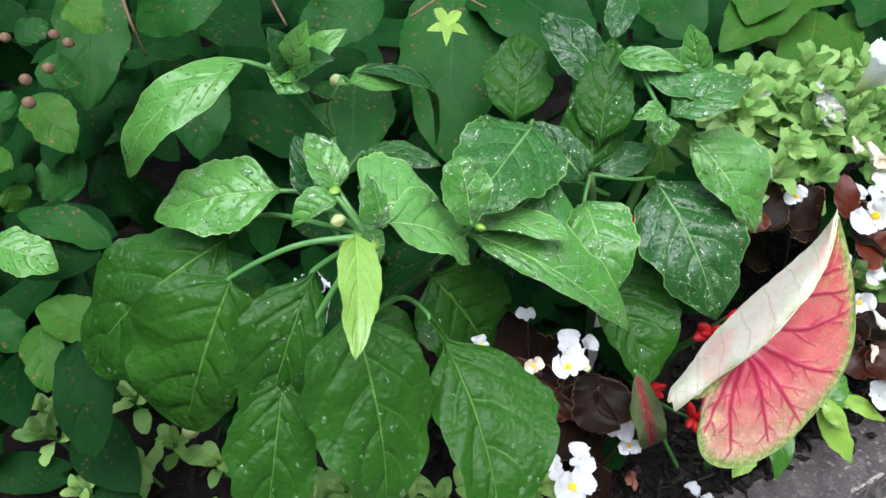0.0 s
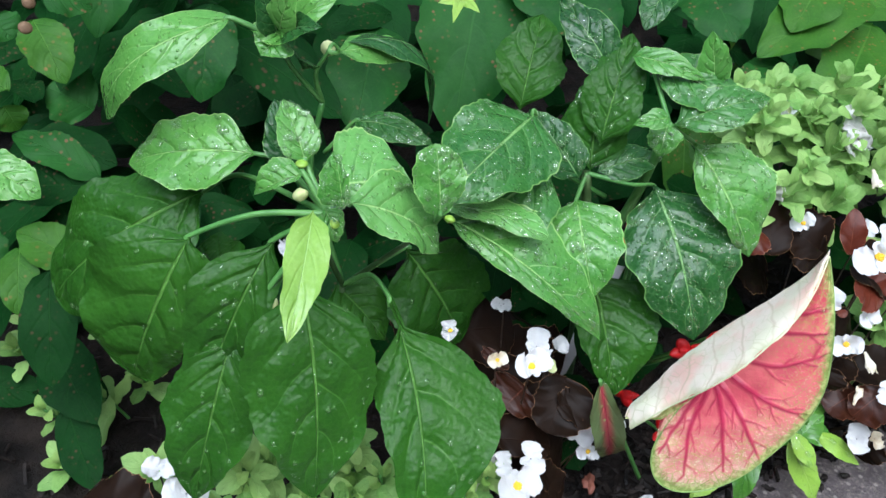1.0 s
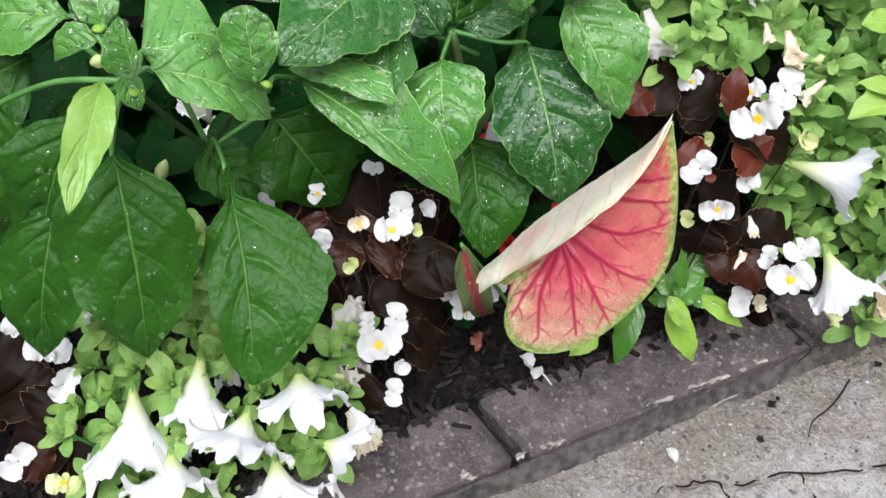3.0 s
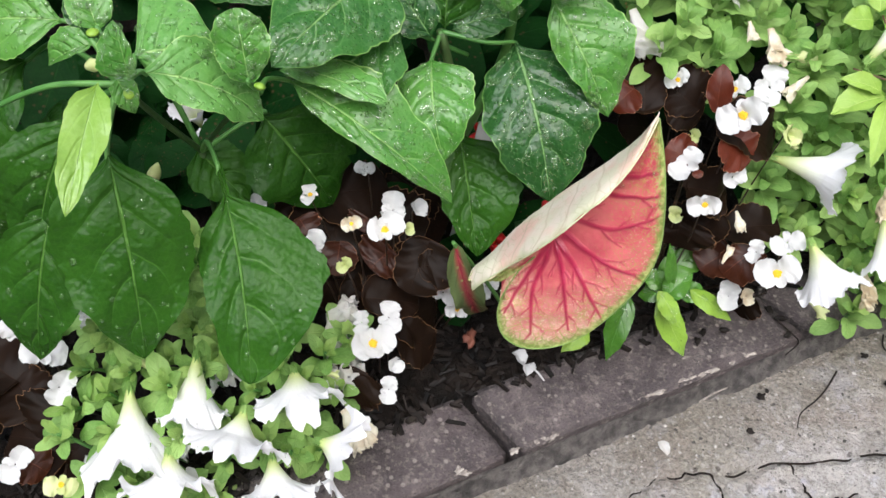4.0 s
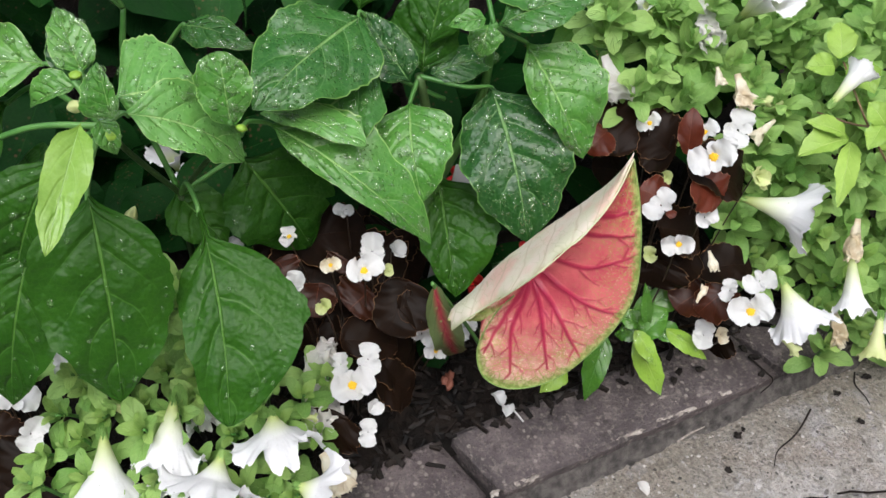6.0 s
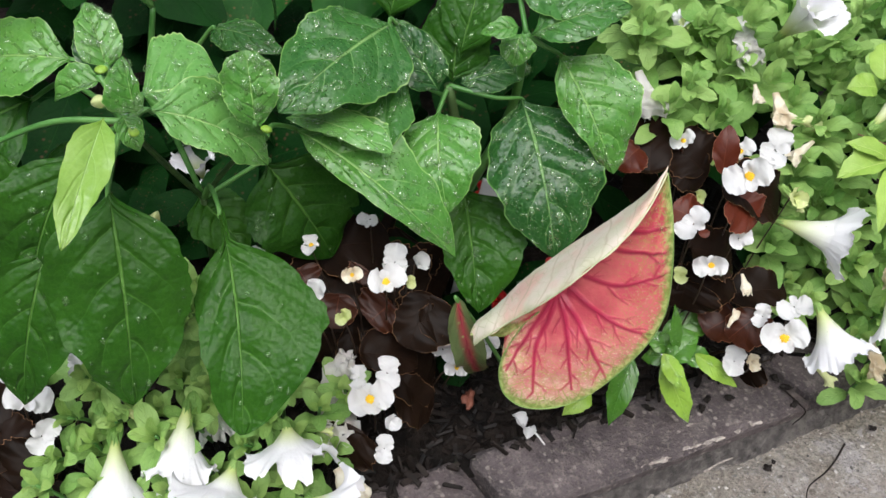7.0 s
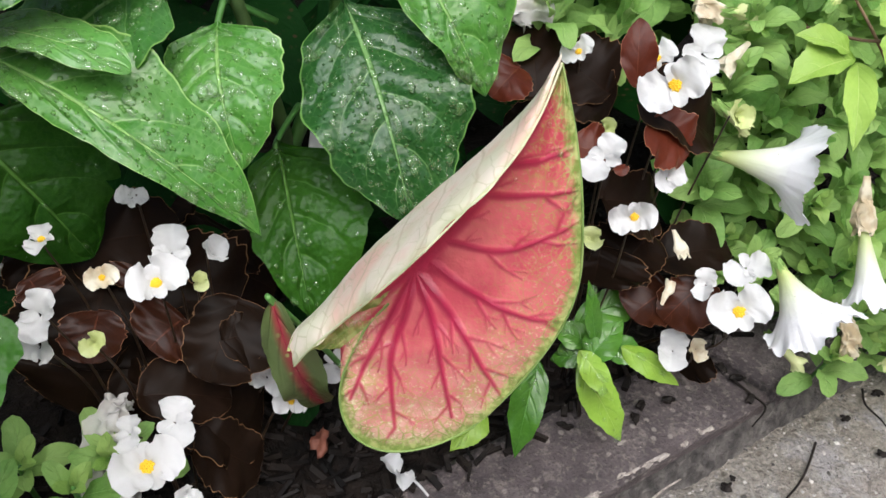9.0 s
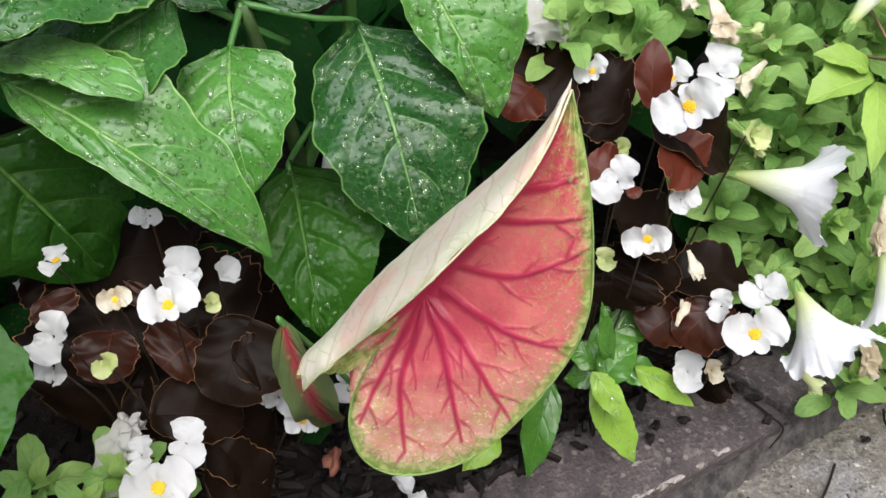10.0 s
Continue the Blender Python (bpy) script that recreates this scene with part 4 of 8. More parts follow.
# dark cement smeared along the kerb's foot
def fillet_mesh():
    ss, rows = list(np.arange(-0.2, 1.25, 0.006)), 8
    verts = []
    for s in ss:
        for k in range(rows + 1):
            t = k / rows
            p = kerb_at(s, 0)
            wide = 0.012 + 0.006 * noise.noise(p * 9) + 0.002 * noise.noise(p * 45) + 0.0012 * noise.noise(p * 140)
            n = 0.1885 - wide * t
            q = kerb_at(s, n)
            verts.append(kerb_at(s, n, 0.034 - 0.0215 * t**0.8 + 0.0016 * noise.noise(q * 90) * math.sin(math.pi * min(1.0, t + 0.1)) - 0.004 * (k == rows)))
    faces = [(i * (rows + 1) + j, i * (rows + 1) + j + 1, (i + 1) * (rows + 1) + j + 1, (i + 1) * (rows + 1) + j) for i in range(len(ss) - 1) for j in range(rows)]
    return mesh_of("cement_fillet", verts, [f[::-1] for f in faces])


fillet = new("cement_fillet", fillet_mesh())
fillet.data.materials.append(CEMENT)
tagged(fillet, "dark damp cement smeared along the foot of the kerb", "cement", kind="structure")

# ---- sweet pepper plant by the petunias ----
pepper_a = thing("pepper_plant", (-0.075, 0.515, 0.035), "bushy sweet pepper plant with broad glossy wet leaves", "plant", "pepper plants")
stem(pepper_a, [(-0.075, 0.515, 0.03), (-0.066, 0.500, 0.12), (-0.052, 0.478, 0.205)], 0.0029, 0.0024, STEM_DARK)
stem(pepper_a, [(-0.052, 0.478, 0.205), (-0.051, 0.427, 0.285), (-0.038, 0.391, 0.335)], 0.0021, 0.0016, STEM_DARK)
stem(pepper_a, [(-0.052, 0.478, 0.205), (-0.075, 0.485, 0.29), (-0.068, 0.489, 0.345)], 0.0023, 0.0018)
stem(pepper_a, [(-0.068, 0.489, 0.345), (-0.081, 0.474, 0.373), (-0.086, 0.466, 0.394)], 0.0018, 0.0012)
stem(pepper_a, [(-0.068, 0.489, 0.345), (-0.069, 0.480, 0.368), (-0.061, 0.479, 0.384)], 0.0017, 0.0011)
stem(pepper_a, [(-0.052, 0.478, 0.205), (-0.011, 0.446, 0.270), (0.011, 0.452, 0.290)], 0.0019, 0.0015, STEM_DARK)
leaf(pepper_a, (-0.091, 0.435, 0.336), (-0.173, 0.435, 0.315), 0.046, (0.22, -0.47, 0.85), PEPPER_LIGHT, 0.12, (-0.10, 0.20), stalk=[(-0.038, 0.391, 0.335), (-0.075, 0.431, 0.335)], drops=153)
leaf(pepper_a, (-0.055, 0.410, 0.352), (-0.074, 0.434, 0.375), 0.024, (0.41, -0.60, 0.68), PEPPER_LIGHT, 0.05, (0.20, 0.20), stalk=[(-0.038, 0.391, 0.335)], drops=102)
leaf(pepper_a, (-0.053, 0.400, 0.352), (-0.079, 0.393, 0.338), 0.016, (0.35, -0.46, 0.82), PEPPER_LIGHT, 0.15, (0.15, 0.15), stalk=[(-0.038, 0.391, 0.335)], drops=36, sides=(0.40, 1.60))
leaf(pepper_a, (-0.028, 0.384, 0.346), (-0.036, 0.397, 0.371), 0.019, (0.40, -0.61, 0.68), PEPPER_LIGHT, 0.10, (0.30, 0.30), drops=76, sides=(1.49, 0.51))
leaf(pepper_a, (-0.039, 0.389, 0.340), (-0.031, 0.384, 0.322), 0.015, (0.35, -0.52, 0.78), PEPPER_LIGHT, 0.10, (0.30, 0.30), drops=36)
leaf(pepper_a, (-0.042, 0.378, 0.346), (-0.036, 0.311, 0.317), 0.023, (0.39, -0.50, 0.77), PEPPER_YOUNG, 0.06, (0.35, 0.20), label="young yellow-green pepper leaf", sides=(1.02, 0.98))
leaf(pepper_a, (-0.042, 0.415, 0.335), (0.000, 0.435, 0.332), 0.052, (0.27, -0.41, 0.87), PEPPER_LIT, 0.10, (-0.15, -0.15), stalk=[(-0.038, 0.391, 0.335), (-0.039, 0.407, 0.335)], drops=179, sides=(1.57, 0.43))
leaf(pepper_a, (0.019, 0.422, 0.322), (0.011, 0.438, 0.359), 0.031, (0.31, -0.69, 0.66), PEPPER_LIGHT, 0.08, (0.15, 0.10), stalk=[(0.011, 0.452, 0.290)], drops=126, sides=(1.04, 0.96), shape=OVAL_SHAPE)
leaf(pepper_a, (-0.061, 0.546, 0.300), (-0.001, 0.527, 0.302), 0.028, (0.18, -0.41, 0.89), PEPPER_MID, 0.12, (-0.20, -0.20), stalk=[(-0.083, 0.546, 0.270)], drops=114)
leaf(pepper_a, (-0.031, 0.398, 0.339), (0.019, 0.434, 0.285), 0.043, (0.27, -0.51, 0.82), PEPPER_LIT, 0.13, (-0.10, 0.25), stalk=[(-0.038, 0.391, 0.335)], drops=62, sides=(1.21, 0.79), sway=-0.05)
leaf(pepper_a, (0.065, 0.562, 0.318), (0.016, 0.463, 0.302), 0.074, (0.17, -0.57, 0.80), PEPPER_MID, 0.10, (-0.10, -0.15), stalk=[(0.085, 0.600, 0.250)], drops=333)
leaf(pepper_a, (0.082, 0.536, 0.292), (0.026, 0.493, 0.255), 0.067, (0.15, -0.54, 0.83), PEPPER_MID, 0.10, (0.10, -0.10), stalk=[(0.125, 0.560, 0.260)], drops=256)
leaf(pepper_a, (0.016, 0.490, 0.271), (0.133, 0.467, 0.203), 0.049, (0.12, -0.49, 0.86), PEPPER_LIGHT, 0.15, (-0.02, 0.0), stalk=[(0.011, 0.452, 0.290), (0.010, 0.468, 0.288)], shape=POINTED_SHAPE, wave=0.03, drops=351, label="broad pepper leaf folded along its midrib, beaded with rain", sides=(1.49, 0.51))
leaf(pepper_a, (0.010, 0.491, 0.278), (0.085, 0.474, 0.278), 0.024, (0.10, -0.28, 0.95), PEPPER_LIT, 0.12, (-0.1, -0.1), drops=153, sides=(1.3, 0.7), shape=OVAL_SHAPE)

# ---- second sweet pepper plant ----
pepper_b = thing("pepper_plant", (0.135, 0.590, 0.04), "sweet pepper plant with glossy rain-beaded leaves", "plant", "pepper plants")
stem(pepper_b, [(0.135, 0.590, 0.03), (0.125, 0.575, 0.17), (0.107, 0.548, 0.285)], 0.0055, 0.0035, STEM_DARK)
stem(pepper_b, [(0.125, 0.575, 0.17), (0.15, 0.58, 0.25), (0.154, 0.553, 0.330)], 0.0045, 0.003)
leaf(pepper_b, (0.103, 0.537, 0.269), (0.123, 0.482, 0.228), 0.058, (0.07, -0.56, 0.83), PEPPER_LIGHT, 0.14, (0.10, -0.10), stalk=[(0.107, 0.548, 0.285)], drops=283, sides=(1.02, 0.98), sway=0.04)
leaf(pepper_b, (0.102, 0.539, 0.285), (0.060, 0.567, 0.318), 0.033, (0.13, -0.69, 0.71), PEPPER, 0.08, (0.20, 0.20), drops=153)
leaf(pepper_b, (0.114, 0.551, 0.285), (0.162, 0.581, 0.288), 0.026, (0.04, -0.57, 0.82), PEPPER, 0.15, (-0.10, -0.10), drops=102)
leaf(pepper_b, (0.109, 0.551, 0.285), (0.104, 0.593, 0.340), 0.048, (0.10, -0.72, 0.69), PEPPER_DARK, 0.05, (0.10, 0.10), drops=93)
leaf(pepper_b, (0.151, 0.543, 0.335), (0.149, 0.532, 0.316), 0.023, (0.03, -0.59, 0.81), PEPPER_LIGHT, 0.20, (-0.10, -0.10), drops=62)
leaf(pepper_b, (0.150, 0.533, 0.345), (0.127, 0.526, 0.340), 0.014, (0.05, -0.60, 0.80), PEPPER_LIGHT, 0.10, (0.15, 0.15), drops=29)
leaf(pepper_b, (0.157, 0.552, 0.330), (0.218, 0.572, 0.350), 0.034, (-0.02, -0.57, 0.82), PEPPER_MID, 0.12, (-0.10, 0.10), drops=153)
leaf(pepper_b, (0.177, 0.569, 0.310), (0.229, 0.528, 0.249), 0.053, (-0.04, -0.56, 0.83), PEPPER_LIGHT, 0.12, (-0.08, -0.15), stalk=[(0.154, 0.553, 0.330), (0.164, 0.557, 0.322)], drops=283, sides=(1.43, 0.57))
leaf(pepper_b, (0.157, 0.563, 0.274), (0.200, 0.487, 0.199), 0.082, (-0.01, -0.53, 0.85), PEPPER, 0.10, (-0.05, -0.10), stalk=[(0.107, 0.548, 0.285), (0.139, 0.550, 0.280)], drops=490, sides=(1.12, 0.88), sway=-0.02)
leaf(pepper_b, (0.126, 0.539, 0.204), (0.154, 0.468, 0.150), 0.064, (0.04, -0.50, 0.87), PEPPER_DARK, 0.08, (0.15, 0.15), stalk=[(0.130, 0.580, 0.200)], drops=93, sides=(1.32, 0.68))
leaf(pepper_b, (0.119, 0.590, 0.335), (0.070, 0.629, 0.375), 0.037, (-0.07, -0.65, 0.75), PEPPER, 0.12, (0.15, 0.15), drops=76)
leaf(pepper_b, (0.112, 0.553, 0.305), (0.123, 0.612, 0.365), 0.042, (-0.13, -0.79, 0.61), PEPPER_DARK, 0.06, (0.15, 0.15), drops=53)
leaf(pepper_b, (0.140, 0.590, 0.352), (0.207, 0.569, 0.335), 0.042, (-0.16, -0.57, 0.81), PEPPER_MID, 0.15, (-0.10, 0.15), stalk=[(0.154, 0.553, 0.330)], drops=102)
leaf(pepper_b, (0.182, 0.580, 0.350), (0.171, 0.586, 0.385), 0.023, (-0.22, -0.80, 0.56), PEPPER_LIGHT, 0.05, (0.15, 0.15))
leaf(pepper_b, (0.123, 0.586, 0.360), (0.174, 0.574, 0.355), 0.019, (-0.14, -0.64, 0.76), PEPPER_LIGHT, 0.10, (0.15, 0.15))
leaf(pepper_b, (0.053, 0.598, 0.300), (0.059, 0.661, 0.350), 0.052, (-0.03, -0.73, 0.68), PEPPER_DARK, 0.08, (0.15, 0.15))

# lower leaves of the first pepper plant
leaf(pepper_a, (-0.012, 0.498, 0.232), (0.036, 0.497, 0.150), 0.081, (0.18, -0.47, 0.86), PEPPER_DARK, 0.10, (0.10, -0.10), stalk=[(-0.052, 0.478, 0.205)], drops=39, sides=(1.05, 0.95))
leaf(pepper_a, (-0.008, 0.415, 0.262), (0.039, 0.310, 0.189), 0.070, (0.19, -0.37, 0.91), PEPPER_DARK, 0.09, (0.05, -0.12), stalk=[(-0.052, 0.478, 0.205), (-0.025, 0.440, 0.253)], shape=NECKED_SHAPE, drops=39, thick=0.0017, sides=(1.35, 0.65), sway=-0.03)
leaf(pepper_a, (-0.048, 0.373, 0.301), (-0.026, 0.311, 0.195), 0.073, (0.29, -0.36, 0.89), PEPPER_DARK, 0.08, (-0.05, -0.05), stalk=[(-0.038, 0.391, 0.335), (-0.042, 0.381, 0.325)], drops=77, thick=0.0016, sides=(0.95, 1.05), sway=-0.02)
leaf(pepper_a, (-0.085, 0.359, 0.264), (-0.097, 0.308, 0.175), 0.050, (0.20, -0.37, 0.91), PEPPER_DARK, 0.10, (0.05, 0.05), stalk=[(-0.038, 0.391, 0.335)], drops=39, sides=(0.94, 1.06))
leaf(pepper_a, (-0.068, 0.389, 0.313), (-0.100, 0.350, 0.220), 0.046, (0.16, -0.40, 0.90), PEPPER_DARK, 0.14, (-0.20, 0.30), stalk=[(-0.038, 0.391, 0.335)], drops=79, sides=(0.80, 1.20))
leaf(pepper_a, (-0.112, 0.380, 0.314), (-0.149, 0.357, 0.216), 0.072, (0.24, -0.42, 0.87), PEPPER_DARK, 0.12, (-0.10, -0.10), stalk=[(-0.038, 0.391, 0.335), (-0.077, 0.387, 0.330)], shape=BROAD_SHAPE, drops=39, thick=0.0017, sides=(0.74, 1.26))
leaf(pepper_a, (-0.129, 0.439, 0.300), (-0.226, 0.407, 0.220), 0.080, (0.26, -0.41, 0.88), PEPPER_DARK, 0.14, (-0.10, -0.10), stalk=[(-0.038, 0.391, 0.335), (-0.104, 0.441, 0.315)], shape=BROAD_SHAPE, drops=25)
leaf(pepper_a, (-0.059, 0.483, 0.200), (-0.017, 0.465, 0.170), 0.045, (0.23, -0.43, 0.88), PEPPER_DARK, 0.10, (0.15, 0.15))
leaf(pepper_a, (-0.101, 0.423, 0.250), (-0.157, 0.450, 0.230), 0.044, (0.29, -0.34, 0.90), PEPPER_DARK, 0.10, (0.15, 0.15))

# crown of the first pepper plant
leaf(pepper_a, (-0.110, 0.459, 0.406), (-0.186, 0.443, 0.339), 0.033, (0.25, -0.52, 0.81), PEPPER_LIGHT, 0.27, (-0.05, -0.25), stalk=[(-0.086, 0.466, 0.394)], thick=0.0016, sides=(0.9, 1.1), shape=SHRUB_SHAPE)
leaf(pepper_a, (-0.082, 0.469, 0.394), (-0.102, 0.463, 0.400), 0.017, (0.20, -0.61, 0.76), PEPPER_LIGHT, 0.12, (0.20, 0.20), nu=14)
leaf(pepper_a, (-0.086, 0.469, 0.394), (-0.093, 0.455, 0.388), 0.028, (0.20, -0.61, 0.77), PEPPER_LIGHT, 0.12, (0.20, 0.20), nu=14)
leaf(pepper_a, (-0.085, 0.466, 0.396), (-0.053, 0.474, 0.420), 0.019, (0.17, -0.63, 0.76), PEPPER_LIGHT, 0.12, (0.20, 0.20), nu=14)
leaf(pepper_a, (-0.084, 0.468, 0.396), (-0.058, 0.455, 0.410), 0.019, (0.17, -0.62, 0.76), PEPPER, 0.12, (0.20, 0.20), nu=14)
leaf(pepper_a, (-0.087, 0.468, 0.396), (-0.096, 0.463, 0.425), 0.020, (0.20, -0.63, 0.75), PEPPER, 0.12, (0.20, 0.20), nu=14)
leaf(pepper_a, (-0.086, 0.469, 0.396), (-0.073, 0.461, 0.430), 0.020, (0.19, -0.63, 0.75), PEPPER_LIGHT, 0.12, (0.20, 0.20), nu=14)
leaf(pepper_a, (-0.075, 0.464, 0.385), (-0.077, 0.480, 0.370), 0.023, (0.17, -0.60, 0.78), PEPPER, 0.12, (0.20, 0.20), nu=14)
leaf(pepper_a, (-0.060, 0.486, 0.386), (-0.005, 0.523, 0.320), 0.025, (0.42, 0.17, 0.89), PEPPER, 0.34, (-0.40, -0.40), stalk=[(-0.061, 0.479, 0.384)], thick=0.0012)
leaf(pepper_a, (-0.058, 0.479, 0.384), (-0.017, 0.529, 0.364), 0.020, (0.11, -0.62, 0.77), PEPPER_LIGHT, 0.12, (-0.10, -0.10), stalk=[(-0.061, 0.479, 0.384)])
leaf(pepper_a, (-0.067, 0.423, 0.335), (-0.085, 0.450, 0.365), 0.024, (0.22, -0.71, 0.67), PEPPER, 0.05, (0.20, 0.20))
bud(pepper_a, (-0.060, 0.479, 0.384), (-0.068, 0.501, 0.378), 0.009, CREAM, "flower_bud", "small pepper flower bud")
bud(pepper_a, (-0.052, 0.392, 0.340), (-0.055, 0.396, 0.345), 0.009, CREAM, "flower_bud", "small pepper flower bud")
bud(pepper_a, (0.024, 0.422, 0.318), (0.025, 0.424, 0.322), 0.007, BALSAM_TIP, "flower_bud", "small pepper flower bud")
bud(pepper_a, (-0.056, 0.406, 0.352), (-0.056, 0.406, 0.356), 0.007, BALSAM_TIP, "flower_bud", "small pepper flower bud")
bud(pepper_a, (-0.033, 0.386, 0.335), (-0.034, 0.388, 0.330), 0.007, BALSAM_TIP, "flower_bud", "small pepper flower bud")

# ---- caladium ----
CAL_RIM = [(0.251, 0.465, 0.305), (0.260, 0.453, 0.281), (0.267, 0.441, 0.253), (0.270, 0.431, 0.222), (0.262, 0.423, 0.193), (0.241, 0.413, 0.158), (0.221, 0.408, 0.140), (0.199, 0.405, 0.135), (0.183, 0.406, 0.143), (0.176, 0.410, 0.161), (0.178, 0.414, 0.182), (0.186, 0.421, 0.201), (0.194, 0.424, 0.212), (0.186, 0.420, 0.202), (0.175, 0.416, 0.191)]
CAL_FOLD = [(0.251, 0.465, 0.305), (0.239, 0.460, 0.284), (0.222, 0.459, 0.261), (0.201, 0.453, 0.238), (0.183, 0.443, 0.220), (0.166, 0.430, 0.201), (0.156, 0.421, 0.193), (0.153, 0.415, 0.187)]
CAL_LIP = [(0.251, 0.465, 0.305), (0.244, 0.447, 0.293), (0.234, 0.431, 0.282), (0.220, 0.417, 0.271), (0.205, 0.406, 0.257), (0.190, 0.404, 0.237), (0.177, 0.408, 0.216), (0.164, 0.407, 0.199), (0.157, 0.410, 0.184)]
CAL_HUB = Vector((0.211, 0.435, 0.221))
CAL_NORMAL = Vector((0.094, -0.937, 0.337))
CAL_SMALL = ((0.139, 0.452, 0.178), (0.161, 0.454, 0.100), (-0.173, -0.479, 0.861))

# ---- bronze begonias ----
begonia_a = thing("begonia", (0.085, 0.465, 0.035), "wax begonia with bronze leaves and white flowers on wet soil", "plant", "begonias")
leaf(begonia_a, (0.013, 0.496, 0.135), (-0.005, 0.505, 0.150), 0.049, (0.17, -0.43, 0.89), BEGONIA, 0.10, (0.02, 0.05), shape=BEGONIA_SHAPE, cup=0.04, nu=44, edge=0.022, wave=0.055, sides=(0.82, 1.18), heart=0.1)
leaf(begonia_a, (0.040, 0.498, 0.140), (0.044, 0.451, 0.115), 0.091, (0.13, -0.41, 0.90), BEGONIA, 0.10, (0.02, 0.05), shape=BEGONIA_SHAPE, cup=0.04, nu=44, edge=0.022, wave=0.055, sides=(1.1, 0.9), heart=0.1)
leaf(begonia_a, (0.026, 0.503, 0.150), (0.075, 0.522, 0.150), 0.055, (0.12, -0.44, 0.89), BEGONIA, 0.10, (0.02, 0.05), shape=BEGONIA_SHAPE, cup=0.04, nu=44, edge=0.022, wave=0.055, sides=(0.95, 1.05), heart=0.1)
leaf(begonia_a, (0.056, 0.506, 0.130), (0.098, 0.486, 0.110), 0.075, (0.10, -0.42, 0.90), BEGONIA, 0.10, (0.02, 0.05), shape=BEGONIA_SHAPE, cup=0.04, nu=44, edge=0.022, wave=0.055, sides=(1.2, 0.8), heart=0.1)
leaf(begonia_a, (0.049, 0.465, 0.120), (0.037, 0.441, 0.090), 0.067, (0.13, -0.38, 0.92), BEGONIA, 0.10, (0.02, 0.05), shape=BEGONIA_SHAPE, cup=0.04, nu=44, edge=0.022, wave=0.055, sides=(0.82, 1.18), heart=0.1)
leaf(begonia_a, (0.066, 0.469, 0.120), (0.096, 0.456, 0.090), 0.073, (0.09, -0.39, 0.92), BEGONIA, 0.10, (0.02, 0.05), shape=BEGONIA_SHAPE, cup=0.04, nu=44, edge=0.022, wave=0.055, sides=(1.1, 0.9), heart=0.1)
leaf(begonia_a, (0.088, 0.468, 0.140), (0.076, 0.452, 0.135), 0.041, (0.11, -0.47, 0.88), BEGONIA_BROWN, 0.10, (0.02, 0.05), shape=BEGONIA_SHAPE, cup=0.04, nu=44, edge=0.022, wave=0.055, sides=(0.95, 1.05), heart=0.1)
leaf(begonia_a, (0.117, 0.468, 0.155), (0.109, 0.435, 0.135), 0.045, (0.07, -0.47, 0.88), BEGONIA, 0.10, (0.02, 0.05), shape=BEGONIA_SHAPE, cup=0.04, nu=44, edge=0.022, wave=0.055, sides=(1.2, 0.8), heart=0.1)
leaf(begonia_a, (0.115, 0.449, 0.150), (0.129, 0.460, 0.145), 0.027, (0.06, -0.47, 0.88), BEGONIA, 0.10, (0.02, 0.05), shape=BEGONIA_SHAPE, cup=0.04, nu=44, edge=0.022, wave=0.055, sides=(0.82, 1.18), heart=0.1)
leaf(begonia_a, (0.130, 0.476, 0.130), (0.127, 0.457, 0.125), 0.024, (0.05, -0.41, 0.91), BEGONIA_BROWN, 0.10, (0.02, 0.05), shape=BEGONIA_SHAPE, cup=0.04, nu=44, edge=0.022, wave=0.055, sides=(1.1, 0.9), heart=0.1)
leaf(begonia_a, (0.052, 0.458, 0.150), (0.054, 0.436, 0.140), 0.030, (0.13, -0.40, 0.91), BEGONIA_BROWN, 0.10, (0.02, 0.05), shape=BEGONIA_SHAPE, cup=0.04, nu=44, edge=0.022, wave=0.055, sides=(0.95, 1.05), heart=0.1)
leaf(begonia_a, (0.021, 0.463, 0.165), (0.030, 0.455, 0.160), 0.023, (0.16, -0.41, 0.90), BEGONIA_BROWN, 0.10, (0.02, 0.05), shape=BEGONIA_SHAPE, cup=0.04, nu=44, edge=0.022, wave=0.055, sides=(1.2, 0.8), heart=0.1)
leaf(begonia_a, (0.068, 0.479, 0.160), (0.063, 0.471, 0.155), 0.023, (0.11, -0.43, 0.90), BEGONIA_BROWN, 0.10, (0.02, 0.05), shape=BEGONIA_SHAPE, cup=0.04, nu=44, edge=0.022, wave=0.055, sides=(0.82, 1.18), heart=0.1)
leaf(begonia_a, (0.097, 0.435, 0.110), (0.128, 0.447, 0.075), 0.051, (0.05, -0.31, 0.95), BEGONIA, 0.10, (0.02, 0.05), shape=BEGONIA_SHAPE, cup=0.04, nu=44, edge=0.022, wave=0.055, sides=(1.1, 0.9), heart=0.1)
leaf(begonia_a, (0.104, 0.423, 0.100), (0.131, 0.429, 0.070), 0.037, (0.05, -0.29, 0.95), BEGONIA, 0.10, (0.02, 0.05), shape=BEGONIA_SHAPE, cup=0.04, nu=44, edge=0.022, wave=0.055, sides=(0.95, 1.05), heart=0.1)
leaf(begonia_a, (0.077, 0.435, 0.120), (0.115, 0.448, 0.105), 0.035, (0.07, -0.35, 0.94), BEGONIA, 0.10, (0.02, 0.05), shape=BEGONIA_SHAPE, cup=0.04, nu=44, edge=0.022, wave=0.055, sides=(1.2, 0.8), heart=0.1)
